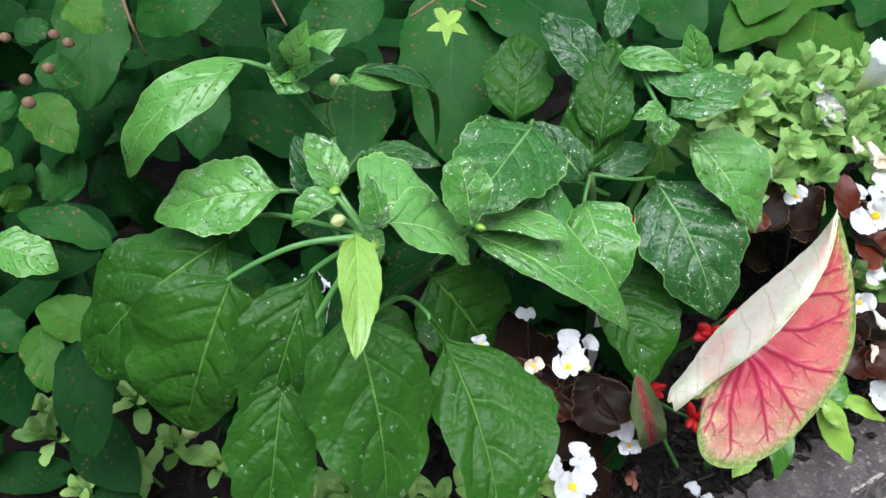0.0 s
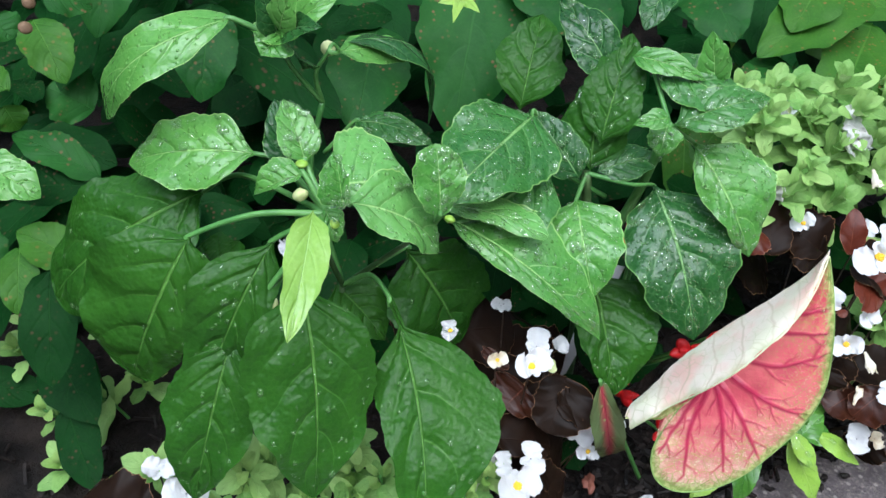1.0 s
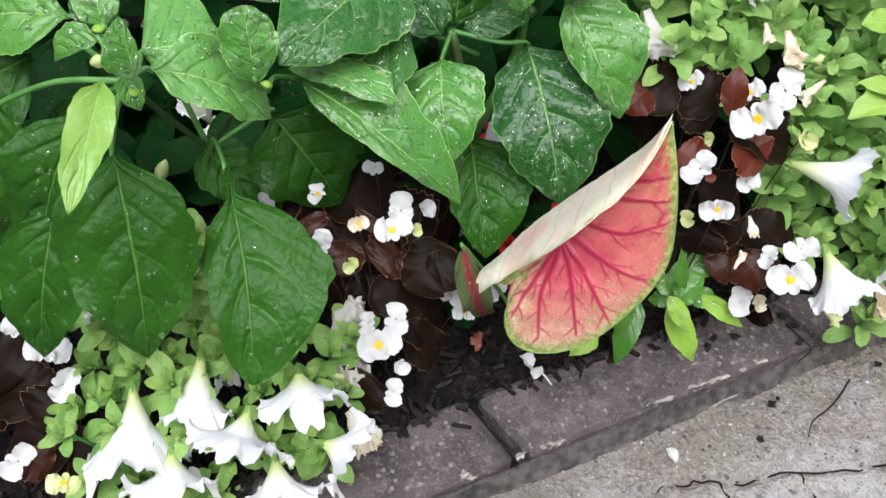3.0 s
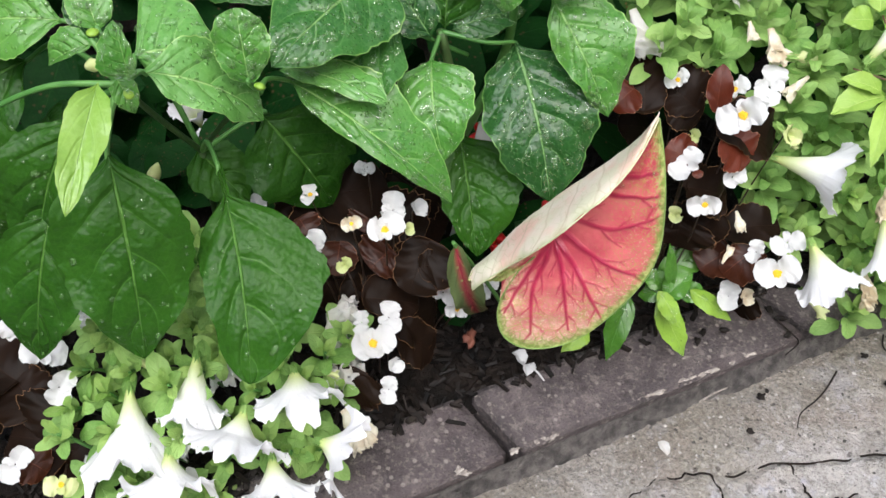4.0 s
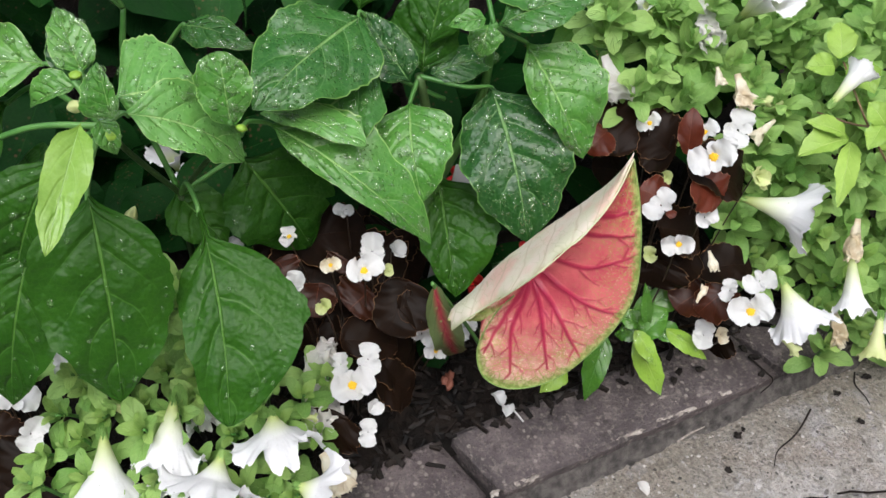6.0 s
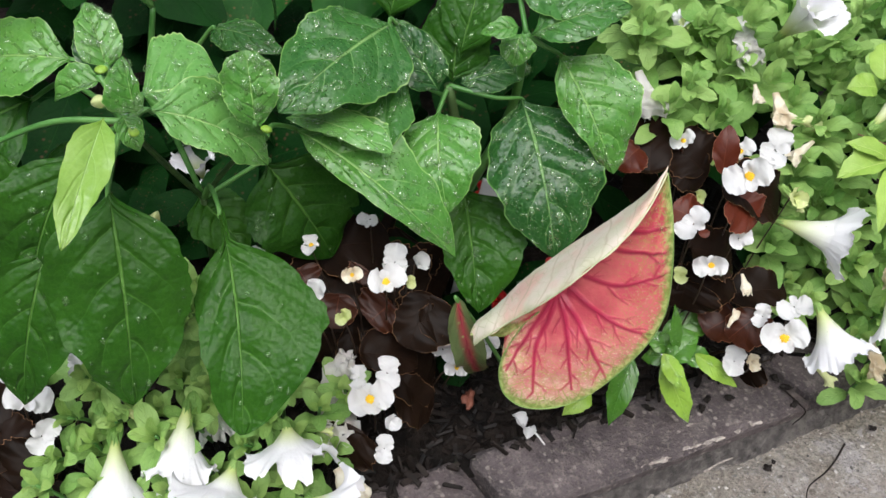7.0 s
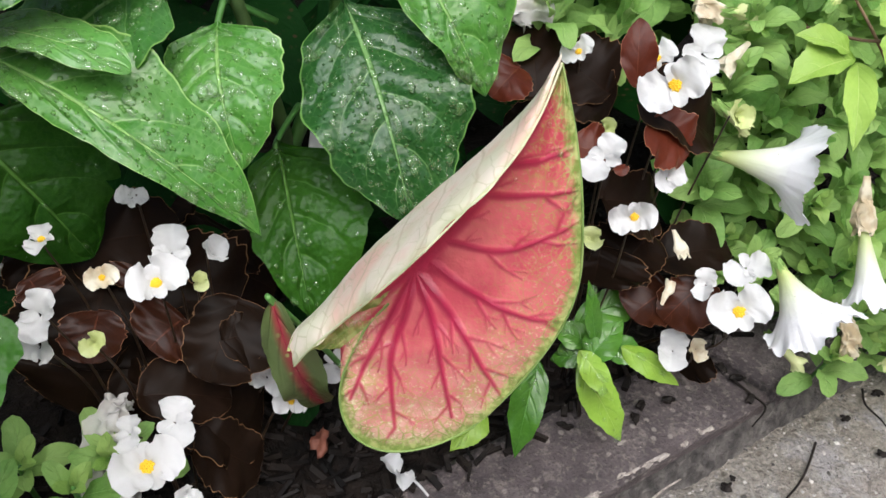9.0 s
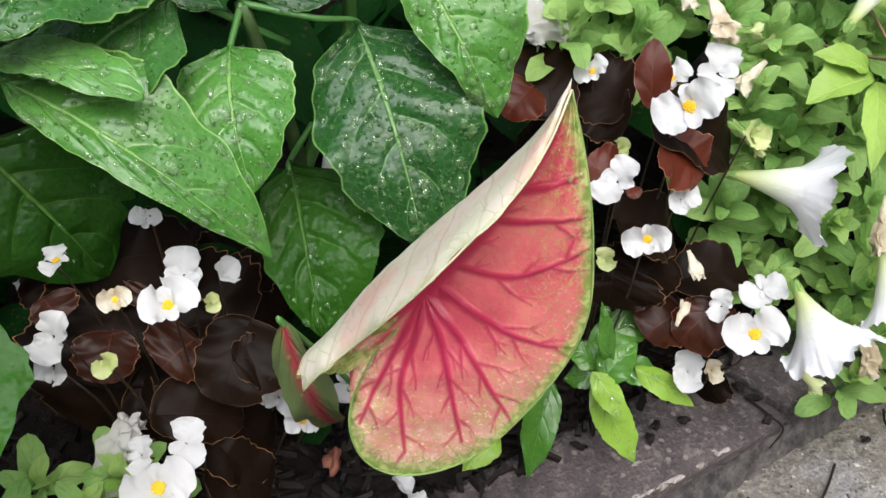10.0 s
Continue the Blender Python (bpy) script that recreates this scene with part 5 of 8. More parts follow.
leaf(begonia_a, (0.088, 0.386, 0.090), (0.079, 0.374, 0.070), 0.048, (0.09, -0.31, 0.95), BEGONIA, 0.10, (0.02, 0.05), shape=BEGONIA_SHAPE, cup=0.04, nu=44, edge=0.022, wave=0.055, sides=(0.82, 1.18), heart=0.1)
leaf(begonia_a, (0.065, 0.565, 0.130), (0.031, 0.563, 0.140), 0.059, (0.12, -0.47, 0.88), BEGONIA, 0.10, (0.02, 0.05), shape=BEGONIA_SHAPE, cup=0.04, nu=44, edge=0.022, wave=0.055, sides=(1.1, 0.9), heart=0.1)
leaf(begonia_a, (0.087, 0.530, 0.120), (0.121, 0.532, 0.100), 0.059, (0.07, -0.44, 0.90), BEGONIA, 0.10, (0.02, 0.05), shape=BEGONIA_SHAPE, cup=0.04, nu=44, edge=0.022, wave=0.055, sides=(0.95, 1.05), heart=0.1)
leaf(begonia_a, (0.005, 0.550, 0.120), (-0.011, 0.511, 0.120), 0.059, (0.17, -0.43, 0.89), BEGONIA, 0.10, (0.02, 0.05), shape=BEGONIA_SHAPE, cup=0.04, nu=44, edge=0.022, wave=0.055, sides=(1.2, 0.8), heart=0.1)
leaf(begonia_a, (0.104, 0.465, 0.080), (0.079, 0.437, 0.080), 0.056, (0.08, -0.37, 0.93), BEGONIA, 0.10, (0.02, 0.05), shape=BEGONIA_SHAPE, cup=0.04, nu=44, edge=0.022, wave=0.055, sides=(0.82, 1.18), heart=0.1)
leaf(begonia_a, (0.091, 0.558, 0.120), (0.079, 0.528, 0.120), 0.052, (0.08, -0.45, 0.89), BEGONIA, 0.10, (0.02, 0.05), shape=BEGONIA_SHAPE, cup=0.04, nu=44, edge=0.022, wave=0.055, sides=(1.1, 0.9), heart=0.1)
begonia_flower(begonia_a, (0.029, 0.470, 0.185), (-0.09, -0.07, 0.99), 0.016, (-0.18, 0.68, 0.71))
stem(begonia_a, [(0.051, 0.468, 0.040), (0.040, 0.475, 0.127), (0.029, 0.470, 0.182)], 0.0008, 0.0005, STEM_RED)
begonia_flower(begonia_a, (0.062, 0.500, 0.190), (0.13, -0.51, 0.85), 0.014, (0.98, 0.19, 0.07), stamens=False)
stem(begonia_a, [(0.072, 0.485, 0.040), (0.068, 0.498, 0.133), (0.064, 0.501, 0.192)], 0.0008, 0.0005, STEM_RED)
begonia_flower(begonia_a, (0.065, 0.448, 0.187), (0.18, -0.61, 0.77), 0.014, (0.94, 0.33, 0.21), material=PETAL_OLD)
stem(begonia_a, [(0.073, 0.455, 0.040), (0.069, 0.457, 0.128), (0.064, 0.450, 0.185)], 0.0008, 0.0005, STEM_RED)
begonia_flower(begonia_a, (0.089, 0.448, 0.186), (0.12, -0.53, 0.84), 0.025, (-0.91, -0.46, -0.35))
stem(begonia_a, [(0.087, 0.455, 0.040), (0.088, 0.457, 0.128), (0.089, 0.450, 0.183)], 0.0008, 0.0005, STEM_RED)
begonia_flower(begonia_a, (0.091, 0.466, 0.188), (0.16, -0.37, 0.91), 0.025, (0.12, 0.74, 0.73), stamens=False)
stem(begonia_a, [(0.089, 0.466, 0.040), (0.090, 0.472, 0.129), (0.091, 0.467, 0.185)], 0.0008, 0.0005, STEM_RED)
begonia_flower(begonia_a, (0.105, 0.476, 0.180), (0.52, -0.25, 0.82), 0.019, (0.87, 0.60, 0.49), stamens=False, closed=0.5)
stem(begonia_a, [(0.097, 0.472, 0.040), (0.101, 0.480, 0.124), (0.103, 0.477, 0.178)], 0.0008, 0.0005, STEM_RED)
begonia_flower(begonia_a, (0.044, 0.429, 0.180), (-0.09, -0.64, 0.77), 0.022, (0.02, 0.72, 0.72), stamens=False)
stem(begonia_a, [(0.060, 0.443, 0.040), (0.052, 0.442, 0.124), (0.044, 0.431, 0.178)], 0.0008, 0.0005, STEM_RED)
begonia_flower(begonia_a, (0.042, 0.423, 0.165), (-0.22, -0.82, 0.52), 0.016, (0.98, 0.19, 0.07), stamens=False)
stem(begonia_a, [(0.059, 0.440, 0.040), (0.051, 0.437, 0.115), (0.043, 0.425, 0.163)], 0.0008, 0.0005, STEM_RED)
begonia_flower(begonia_a, (0.064, 0.428, 0.165), (0.18, -0.57, 0.80), 0.013, (0.80, 0.87, 0.78), material=CREAM, stamens=False, closed=0.5)
stem(begonia_a, [(0.072, 0.443, 0.040), (0.068, 0.441, 0.115), (0.063, 0.430, 0.163)], 0.0008, 0.0005, STEM_RED)
begonia_flower(begonia_a, (0.102, 0.462, 0.175), (0.47, -0.49, 0.73), 0.011, (-0.18, 0.68, 0.71), material=CREAM, stamens=False, closed=0.6)
stem(begonia_a, [(0.095, 0.463, 0.040), (0.099, 0.469, 0.121), (0.101, 0.463, 0.173)], 0.0008, 0.0005, STEM_RED)
begonia_flower(begonia_a, (0.099, 0.414, 0.130), (0.06, -0.29, 0.95), 0.022, (-0.18, 0.68, 0.71), stamens=False)
stem(begonia_a, [(0.093, 0.434, 0.040), (0.096, 0.430, 0.094), (0.099, 0.415, 0.127)], 0.0008, 0.0005, STEM_RED)
begonia_flower(begonia_a, (0.092, 0.393, 0.125), (0.11, -0.42, 0.90), 0.030, (0.93, 0.39, 0.28))
stem(begonia_a, [(0.089, 0.422, 0.040), (0.091, 0.413, 0.091), (0.092, 0.394, 0.122)], 0.0008, 0.0005, STEM_RED)
begonia_flower(begonia_a, (0.108, 0.390, 0.110), (0.44, -0.62, 0.65), 0.016, (1.16, -0.49, -0.64), stamens=False, closed=0.4)
stem(begonia_a, [(0.099, 0.420, 0.040), (0.103, 0.411, 0.082), (0.107, 0.392, 0.108)], 0.0008, 0.0005, STEM_RED)
begonia_flower(begonia_a, (0.107, 0.376, 0.095), (0.22, -0.52, 0.82), 0.018, (-0.18, 0.68, 0.71), stamens=False)
stem(begonia_a, [(0.098, 0.412, 0.040), (0.103, 0.400, 0.073), (0.106, 0.378, 0.093)], 0.0008, 0.0005, STEM_RED)
begonia_flower(begonia_a, (0.081, 0.406, 0.130), (-0.18, -0.41, 0.90), 0.016, (-0.18, 0.68, 0.71), stamens=False)
stem(begonia_a, [(0.083, 0.430, 0.040), (0.082, 0.424, 0.094), (0.082, 0.407, 0.127)], 0.0008, 0.0005, STEM_RED)
begonia_flower(begonia_a, (0.132, 0.456, 0.115), (0.02, -0.40, 0.91), 0.024, (-1.16, 0.49, 0.64), stamens=False)
stem(begonia_a, [(0.113, 0.460, 0.040), (0.123, 0.464, 0.085), (0.132, 0.457, 0.112)], 0.0008, 0.0005, STEM_RED)
begonia_flower(begonia_a, (0.144, 0.454, 0.100), (0.31, -0.78, 0.55), 0.017, (0.98, 0.19, 0.07))
stem(begonia_a, [(0.120, 0.458, 0.040), (0.132, 0.462, 0.076), (0.143, 0.456, 0.098)], 0.0008, 0.0005, STEM_RED)
begonia_flower(begonia_a, (0.163, 0.481, 0.100), (0.21, -0.54, 0.82), 0.019, (0.80, 0.87, 0.78), stamens=False)
stem(begonia_a, [(0.132, 0.475, 0.040), (0.147, 0.484, 0.076), (0.162, 0.483, 0.098)], 0.0008, 0.0005, STEM_RED)
wilted_flower(begonia_a, (0.052, 0.424, 0.110), (0.075, 0.380, 0.080), 0.036, PETAL_GREY, "withered white begonia flower")
wilted_flower(begonia_a, (0.052, 0.417, 0.115), (0.071, 0.425, 0.115), 0.03, PETAL_GREY, "withered white begonia flower")

begonia_b = thing("begonia", (0.325, 0.56, 0.035), "wax begonia with dark red-brown leaves and white flowers among petunias", "plant", "begonias")
leaf(begonia_b, (0.248, 0.581, 0.235), (0.235, 0.566, 0.225), 0.029, (-0.07, -0.54, 0.84), BEGONIA_RED, 0.10, (0.10, 0.14), shape=BEGONIA_SHAPE, cup=0.04, nu=44, edge=0.022, wave=0.055, sides=(0.95, 1.05), heart=0.1)
leaf(begonia_b, (0.259, 0.572, 0.225), (0.254, 0.612, 0.245), 0.042, (-0.09, -0.55, 0.83), BEGONIA, 0.10, (0.10, 0.14), shape=BEGONIA_SHAPE, cup=0.04, nu=44, edge=0.022, wave=0.055, sides=(1.2, 0.8), heart=0.1)
leaf(begonia_b, (0.297, 0.583, 0.225), (0.269, 0.597, 0.235), 0.040, (-0.12, -0.58, 0.80), BEGONIA, 0.10, (0.10, 0.14), shape=BEGONIA_SHAPE, cup=0.04, nu=44, edge=0.022, wave=0.055, sides=(0.82, 1.18), heart=0.1)
leaf(begonia_b, (0.300, 0.580, 0.220), (0.276, 0.587, 0.225), 0.033, (-0.12, -0.53, 0.84), BEGONIA, 0.10, (0.10, 0.14), shape=BEGONIA_SHAPE, cup=0.04, nu=44, edge=0.022, wave=0.055, sides=(1.1, 0.9), heart=0.1)
leaf(begonia_b, (0.304, 0.553, 0.250), (0.302, 0.571, 0.275), 0.018, (-0.18, -0.66, 0.73), BEGONIA_RED, 0.10, (0.10, 0.14), shape=SHRUB_SHAPE, cup=0.04, nu=44, edge=0.022, wave=0.055, sides=(0.95, 1.05), heart=0.1)
leaf(begonia_b, (0.311, 0.548, 0.240), (0.355, 0.561, 0.215), 0.042, (-0.17, -0.51, 0.84), BEGONIA, 0.10, (0.10, 0.14), shape=BEGONIA_SHAPE, cup=0.04, nu=44, edge=0.022, wave=0.055, sides=(1.2, 0.8), heart=0.1)
leaf(begonia_b, (0.316, 0.543, 0.235), (0.336, 0.538, 0.220), 0.035, (-0.14, -0.42, 0.90), BEGONIA_RED, 0.10, (0.10, 0.14), shape=BEGONIA_SHAPE, cup=0.04, nu=44, edge=0.022, wave=0.055, sides=(0.82, 1.18), heart=0.1)
leaf(begonia_b, (0.296, 0.541, 0.210), (0.277, 0.545, 0.215), 0.032, (-0.11, -0.46, 0.88), BEGONIA_RED, 0.10, (0.10, 0.14), shape=BEGONIA_SHAPE, cup=0.04, nu=44, edge=0.022, wave=0.055, sides=(1.1, 0.9), heart=0.1)
leaf(begonia_b, (0.299, 0.533, 0.190), (0.333, 0.545, 0.175), 0.042, (-0.15, -0.48, 0.87), BEGONIA, 0.10, (0.10, 0.14), shape=BEGONIA_SHAPE, cup=0.04, nu=44, edge=0.022, wave=0.055, sides=(0.95, 1.05), heart=0.1)
leaf(begonia_b, (0.303, 0.528, 0.160), (0.302, 0.519, 0.140), 0.045, (-0.13, -0.45, 0.88), BEGONIA, 0.10, (0.10, 0.14), shape=BEGONIA_SHAPE, cup=0.04, nu=44, edge=0.022, wave=0.055, sides=(1.2, 0.8), heart=0.1)
leaf(begonia_b, (0.331, 0.541, 0.160), (0.313, 0.525, 0.140), 0.043, (-0.15, -0.45, 0.88), BEGONIA, 0.10, (0.10, 0.14), shape=BEGONIA_SHAPE, cup=0.04, nu=44, edge=0.022, wave=0.055, sides=(0.82, 1.18), heart=0.1)
leaf(begonia_b, (0.277, 0.617, 0.170), (0.247, 0.604, 0.180), 0.041, (-0.09, -0.52, 0.85), BEGONIA, 0.10, (0.10, 0.14), shape=BEGONIA_SHAPE, cup=0.04, nu=44, edge=0.022, wave=0.055, sides=(1.1, 0.9), heart=0.1)
leaf(begonia_b, (0.294, 0.506, 0.232), (0.296, 0.501, 0.230), 0.007, (-0.14, -0.49, 0.86), BEGONIA_RED, 0.10, (0.10, 0.14), shape=BEGONIA_SHAPE, cup=0.04, nu=44, edge=0.022, wave=0.055, sides=(0.95, 1.05), heart=0.1)
begonia_flower(begonia_b, (0.320, 0.543, 0.255), (-0.24, -0.70, 0.68), 0.030, (0.94, 0.33, 0.21))
stem(begonia_b, [(0.322, 0.550, 0.040), (0.321, 0.552, 0.169), (0.321, 0.545, 0.253)], 0.0008, 0.0005, STEM_RED)
begonia_flower(begonia_b, (0.342, 0.584, 0.252), (-0.09, -0.59, 0.80), 0.028, (0.02, 0.72, 0.72), stamens=False)
stem(begonia_b, [(0.335, 0.574, 0.040), (0.339, 0.585, 0.167), (0.342, 0.586, 0.250)], 0.0008, 0.0005, STEM_RED)
begonia_flower(begonia_b, (0.318, 0.577, 0.250), (-0.43, -0.44, 0.79), 0.020, (0.98, 0.19, 0.07))
stem(begonia_b, [(0.321, 0.570, 0.040), (0.319, 0.580, 0.166), (0.319, 0.578, 0.248)], 0.0008, 0.0005, STEM_RED)
begonia_flower(begonia_b, (0.334, 0.564, 0.248), (0.17, -0.70, 0.70), 0.017, (-0.18, 0.68, 0.71), stamens=False)
stem(begonia_b, [(0.330, 0.562, 0.040), (0.332, 0.569, 0.165), (0.333, 0.566, 0.246)], 0.0008, 0.0005, STEM_RED)
begonia_flower(begonia_b, (0.289, 0.515, 0.228), (-0.39, -0.54, 0.75), 0.023, (0.80, 0.87, 0.78), stamens=False)
stem(begonia_b, [(0.303, 0.533, 0.040), (0.296, 0.530, 0.153), (0.290, 0.517, 0.226)], 0.0008, 0.0005, STEM_RED)
begonia_flower(begonia_b, (0.307, 0.503, 0.205), (-0.15, -0.86, 0.49), 0.021, (0.98, 0.19, 0.07))
stem(begonia_b, [(0.308, 0.535, 0.040), (0.311, 0.520, 0.139), (0.307, 0.506, 0.204)], 0.0008, 0.0005, STEM_RED)
begonia_flower(begonia_b, (0.326, 0.530, 0.210), (0.28, -0.61, 0.74), 0.018, (0.91, 0.46, 0.35), stamens=False)
stem(begonia_b, [(0.323, 0.546, 0.040), (0.326, 0.542, 0.142), (0.325, 0.532, 0.208)], 0.0008, 0.0005, STEM_RED)
begonia_flower(begonia_b, (0.279, 0.586, 0.245), (-0.45, -0.53, 0.72), 0.017, (0.93, 0.39, 0.28))
stem(begonia_b, [(0.297, 0.576, 0.040), (0.288, 0.587, 0.163), (0.280, 0.588, 0.243)], 0.0008, 0.0005, STEM_RED)
begonia_flower(begonia_b, (0.298, 0.562, 0.215), (-0.19, -0.72, 0.67), 0.013, (0.80, 0.87, 0.78), material=CREAM, stamens=False, closed=0.5)
stem(begonia_b, [(0.309, 0.561, 0.040), (0.303, 0.568, 0.145), (0.299, 0.564, 0.213)], 0.0008, 0.0005, STEM_RED)
begonia_flower(begonia_b, (0.294, 0.517, 0.175), (-0.18, -0.66, 0.73), 0.014, (-0.18, 0.68, 0.71), material=CREAM, stamens=False, closed=0.4)
stem(begonia_b, [(0.306, 0.534, 0.040), (0.300, 0.532, 0.121), (0.295, 0.519, 0.173)], 0.0008, 0.0005, STEM_RED)
begonia_flower(begonia_b, (0.358, 0.555, 0.235), (0.28, -0.79, 0.55), 0.019, (1.05, -0.08, -0.22), material=CREAM, stamens=False, closed=0.6)
stem(begonia_b, [(0.343, 0.560, 0.040), (0.351, 0.562, 0.157), (0.357, 0.557, 0.233)], 0.0008, 0.0005, STEM_RED)

begonia_d = thing("begonia", (0.375, 0.53, 0.035), "small bronze wax begonia with white flowers by the kerb", "plant", "begonias")
leaf(begonia_d, (0.364, 0.525, 0.145), (0.344, 0.511, 0.125), 0.033, (-0.16, -0.40, 0.90), BEGONIA_BROWN, 0.10, (0.10, 0.14), shape=BEGONIA_SHAPE, cup=0.04, nu=44, edge=0.022, wave=0.055, sides=(1.2, 0.8), heart=0.1)
leaf(begonia_d, (0.348, 0.531, 0.130), (0.327, 0.517, 0.120), 0.039, (-0.15, -0.40, 0.91), BEGONIA_BROWN, 0.10, (0.10, 0.14), shape=BEGONIA_SHAPE, cup=0.04, nu=44, edge=0.022, wave=0.055, sides=(0.82, 1.18), heart=0.1)
leaf(begonia_d, (0.342, 0.535, 0.150), (0.382, 0.549, 0.150), 0.033, (-0.17, -0.42, 0.89), BEGONIA, 0.10, (0.10, 0.14), shape=BEGONIA_SHAPE, cup=0.04, nu=44, edge=0.022, wave=0.055, sides=(1.1, 0.9), heart=0.1)
leaf(begonia_d, (0.378, 0.525, 0.090), (0.371, 0.521, 0.070), 0.035, (-0.17, -0.37, 0.91), BEGONIA, 0.10, (0.10, 0.14), shape=BEGONIA_SHAPE, cup=0.04, nu=44, edge=0.022, wave=0.055, sides=(0.95, 1.05), heart=0.1)
begonia_flower(begonia_d, (0.376, 0.499, 0.150), (-0.27, -0.68, 0.68), 0.031, (0.94, 0.33, 0.21))
stem(begonia_d, [(0.343, 0.560, 0.040), (0.376, 0.511, 0.106), (0.377, 0.501, 0.148)], 0.0008, 0.0005, STEM_RED)
begonia_flower(begonia_d, (0.382, 0.522, 0.160), (-0.14, -0.37, 0.92), 0.023, (0.94, 0.33, 0.21), stamens=False)
stem(begonia_d, [(0.351, 0.565, 0.040), (0.381, 0.530, 0.112), (0.382, 0.523, 0.157)], 0.0008, 0.0005, STEM_RED)
begonia_flower(begonia_d, (0.362, 0.517, 0.150), (-0.51, -0.46, 0.73), 0.017, (0.12, 0.74, 0.73), stamens=False)
stem(begonia_d, [(0.342, 0.559, 0.040), (0.365, 0.526, 0.106), (0.364, 0.518, 0.148)], 0.0008, 0.0005, STEM_RED)
begonia_flower(begonia_d, (0.354, 0.507, 0.105), (-0.25, -0.59, 0.77), 0.024, (0.12, 0.74, 0.73), stamens=False, closed=0.3)
stem(begonia_d, [(0.336, 0.555, 0.040), (0.358, 0.518, 0.079), (0.355, 0.509, 0.103)], 0.0008, 0.0005, STEM_RED)
begonia_flower(begonia_d, (0.368, 0.510, 0.105), (0.04, -0.56, 0.83), 0.016, (-0.18, 0.68, 0.71), material=PETAL_OLD, stamens=False, closed=0.5)
stem(begonia_d, [(0.343, 0.559, 0.040), (0.369, 0.520, 0.079), (0.368, 0.512, 0.103)], 0.0008, 0.0005, STEM_RED)

begonia_c = thing("begonia", (-0.16, 0.35, 0.035), "bronze wax begonia with white flowers beside white petunias", "plant", "begonias")
leaf(begonia_c, (-0.133, 0.314, 0.090), (-0.159, 0.332, 0.100), 0.049, (0.31, -0.24, 0.92), BEGONIA, 0.10, (0.08, 0.12), shape=BEGONIA_SHAPE, cup=0.04, nu=44, edge=0.022, wave=0.055, sides=(1.2, 0.8), heart=0.1)
leaf(begonia_c, (-0.115, 0.322, 0.090), (-0.128, 0.298, 0.080), 0.044, (0.29, -0.23, 0.93), BEGONIA, 0.10, (0.08, 0.12), shape=BEGONIA_SHAPE, cup=0.04, nu=44, edge=0.022, wave=0.055, sides=(0.82, 1.18), heart=0.1)
leaf(begonia_c, (-0.106, 0.300, 0.075), (-0.150, 0.297, 0.075), 0.049, (0.29, -0.22, 0.93), BEGONIA, 0.10, (0.08, 0.12), shape=BEGONIA_SHAPE, cup=0.04, nu=44, edge=0.022, wave=0.055, sides=(1.1, 0.9), heart=0.1)
leaf(begonia_c, (-0.125, 0.279, 0.085), (-0.111, 0.277, 0.075), 0.026, (0.29, -0.20, 0.94), BEGONIA_BROWN, 0.10, (0.08, 0.12), shape=BEGONIA_SHAPE, cup=0.04, nu=44, edge=0.022, wave=0.055, sides=(0.95, 1.05), heart=0.1)
leaf(begonia_c, (-0.093, 0.304, 0.080), (-0.113, 0.280, 0.060), 0.040, (0.27, -0.21, 0.94), BEGONIA, 0.10, (0.08, 0.12), shape=BEGONIA_SHAPE, cup=0.04, nu=44, edge=0.022, wave=0.055, sides=(1.2, 0.8), heart=0.1)
leaf(begonia_c, (-0.164, 0.319, 0.080), (-0.189, 0.301, 0.080), 0.054, (0.33, -0.22, 0.92), BEGONIA, 0.10, (0.08, 0.12), shape=BEGONIA_SHAPE, cup=0.04, nu=44, edge=0.022, wave=0.055, sides=(0.82, 1.18), heart=0.1)
leaf(begonia_c, (-0.153, 0.328, 0.100), (-0.196, 0.344, 0.100), 0.054, (0.33, -0.25, 0.91), BEGONIA, 0.10, (0.08, 0.12), shape=BEGONIA_SHAPE, cup=0.04, nu=44, edge=0.022, wave=0.055, sides=(1.1, 0.9), heart=0.1)
leaf(begonia_c, (-0.164, 0.287, 0.080), (-0.180, 0.263, 0.080), 0.052, (0.33, -0.19, 0.92), BEGONIA, 0.10, (0.08, 0.12), shape=BEGONIA_SHAPE, cup=0.04, nu=44, edge=0.022, wave=0.055, sides=(0.95, 1.05), heart=0.1)
begonia_flower(begonia_c, (-0.129, 0.329, 0.165), (0.24, -0.28, 0.93), 0.019, (0.99, 0.15, 0.04), stamens=False)
stem(begonia_c, [(-0.141, 0.337, 0.040), (-0.135, 0.339, 0.115), (-0.130, 0.330, 0.162)], 0.0008, 0.0005, STEM_RED)
begonia_flower(begonia_c, (-0.113, 0.326, 0.150), (0.47, -0.20, 0.86), 0.025, (0.95, 0.37, 0.24), stamens=False)
stem(begonia_c, [(-0.132, 0.336, 0.040), (-0.122, 0.337, 0.106), (-0.114, 0.327, 0.147)], 0.0008, 0.0005, STEM_RED)
begonia_flower(begonia_c, (-0.109, 0.319, 0.120), (0.50, -0.33, 0.80), 0.023, (0.16, 0.79, 0.67), stamens=False)
stem(begonia_c, [(-0.129, 0.331, 0.040), (-0.119, 0.331, 0.088), (-0.110, 0.320, 0.118)], 0.0008, 0.0005, STEM_RED)
begonia_flower(begonia_c, (-0.104, 0.364, 0.140), (0.56, -0.37, 0.74), 0.015, (-0.14, 0.74, 0.65), stamens=False)
stem(begonia_c, [(-0.126, 0.358, 0.040), (-0.115, 0.367, 0.100), (-0.106, 0.365, 0.138)], 0.0008, 0.0005, STEM_RED)
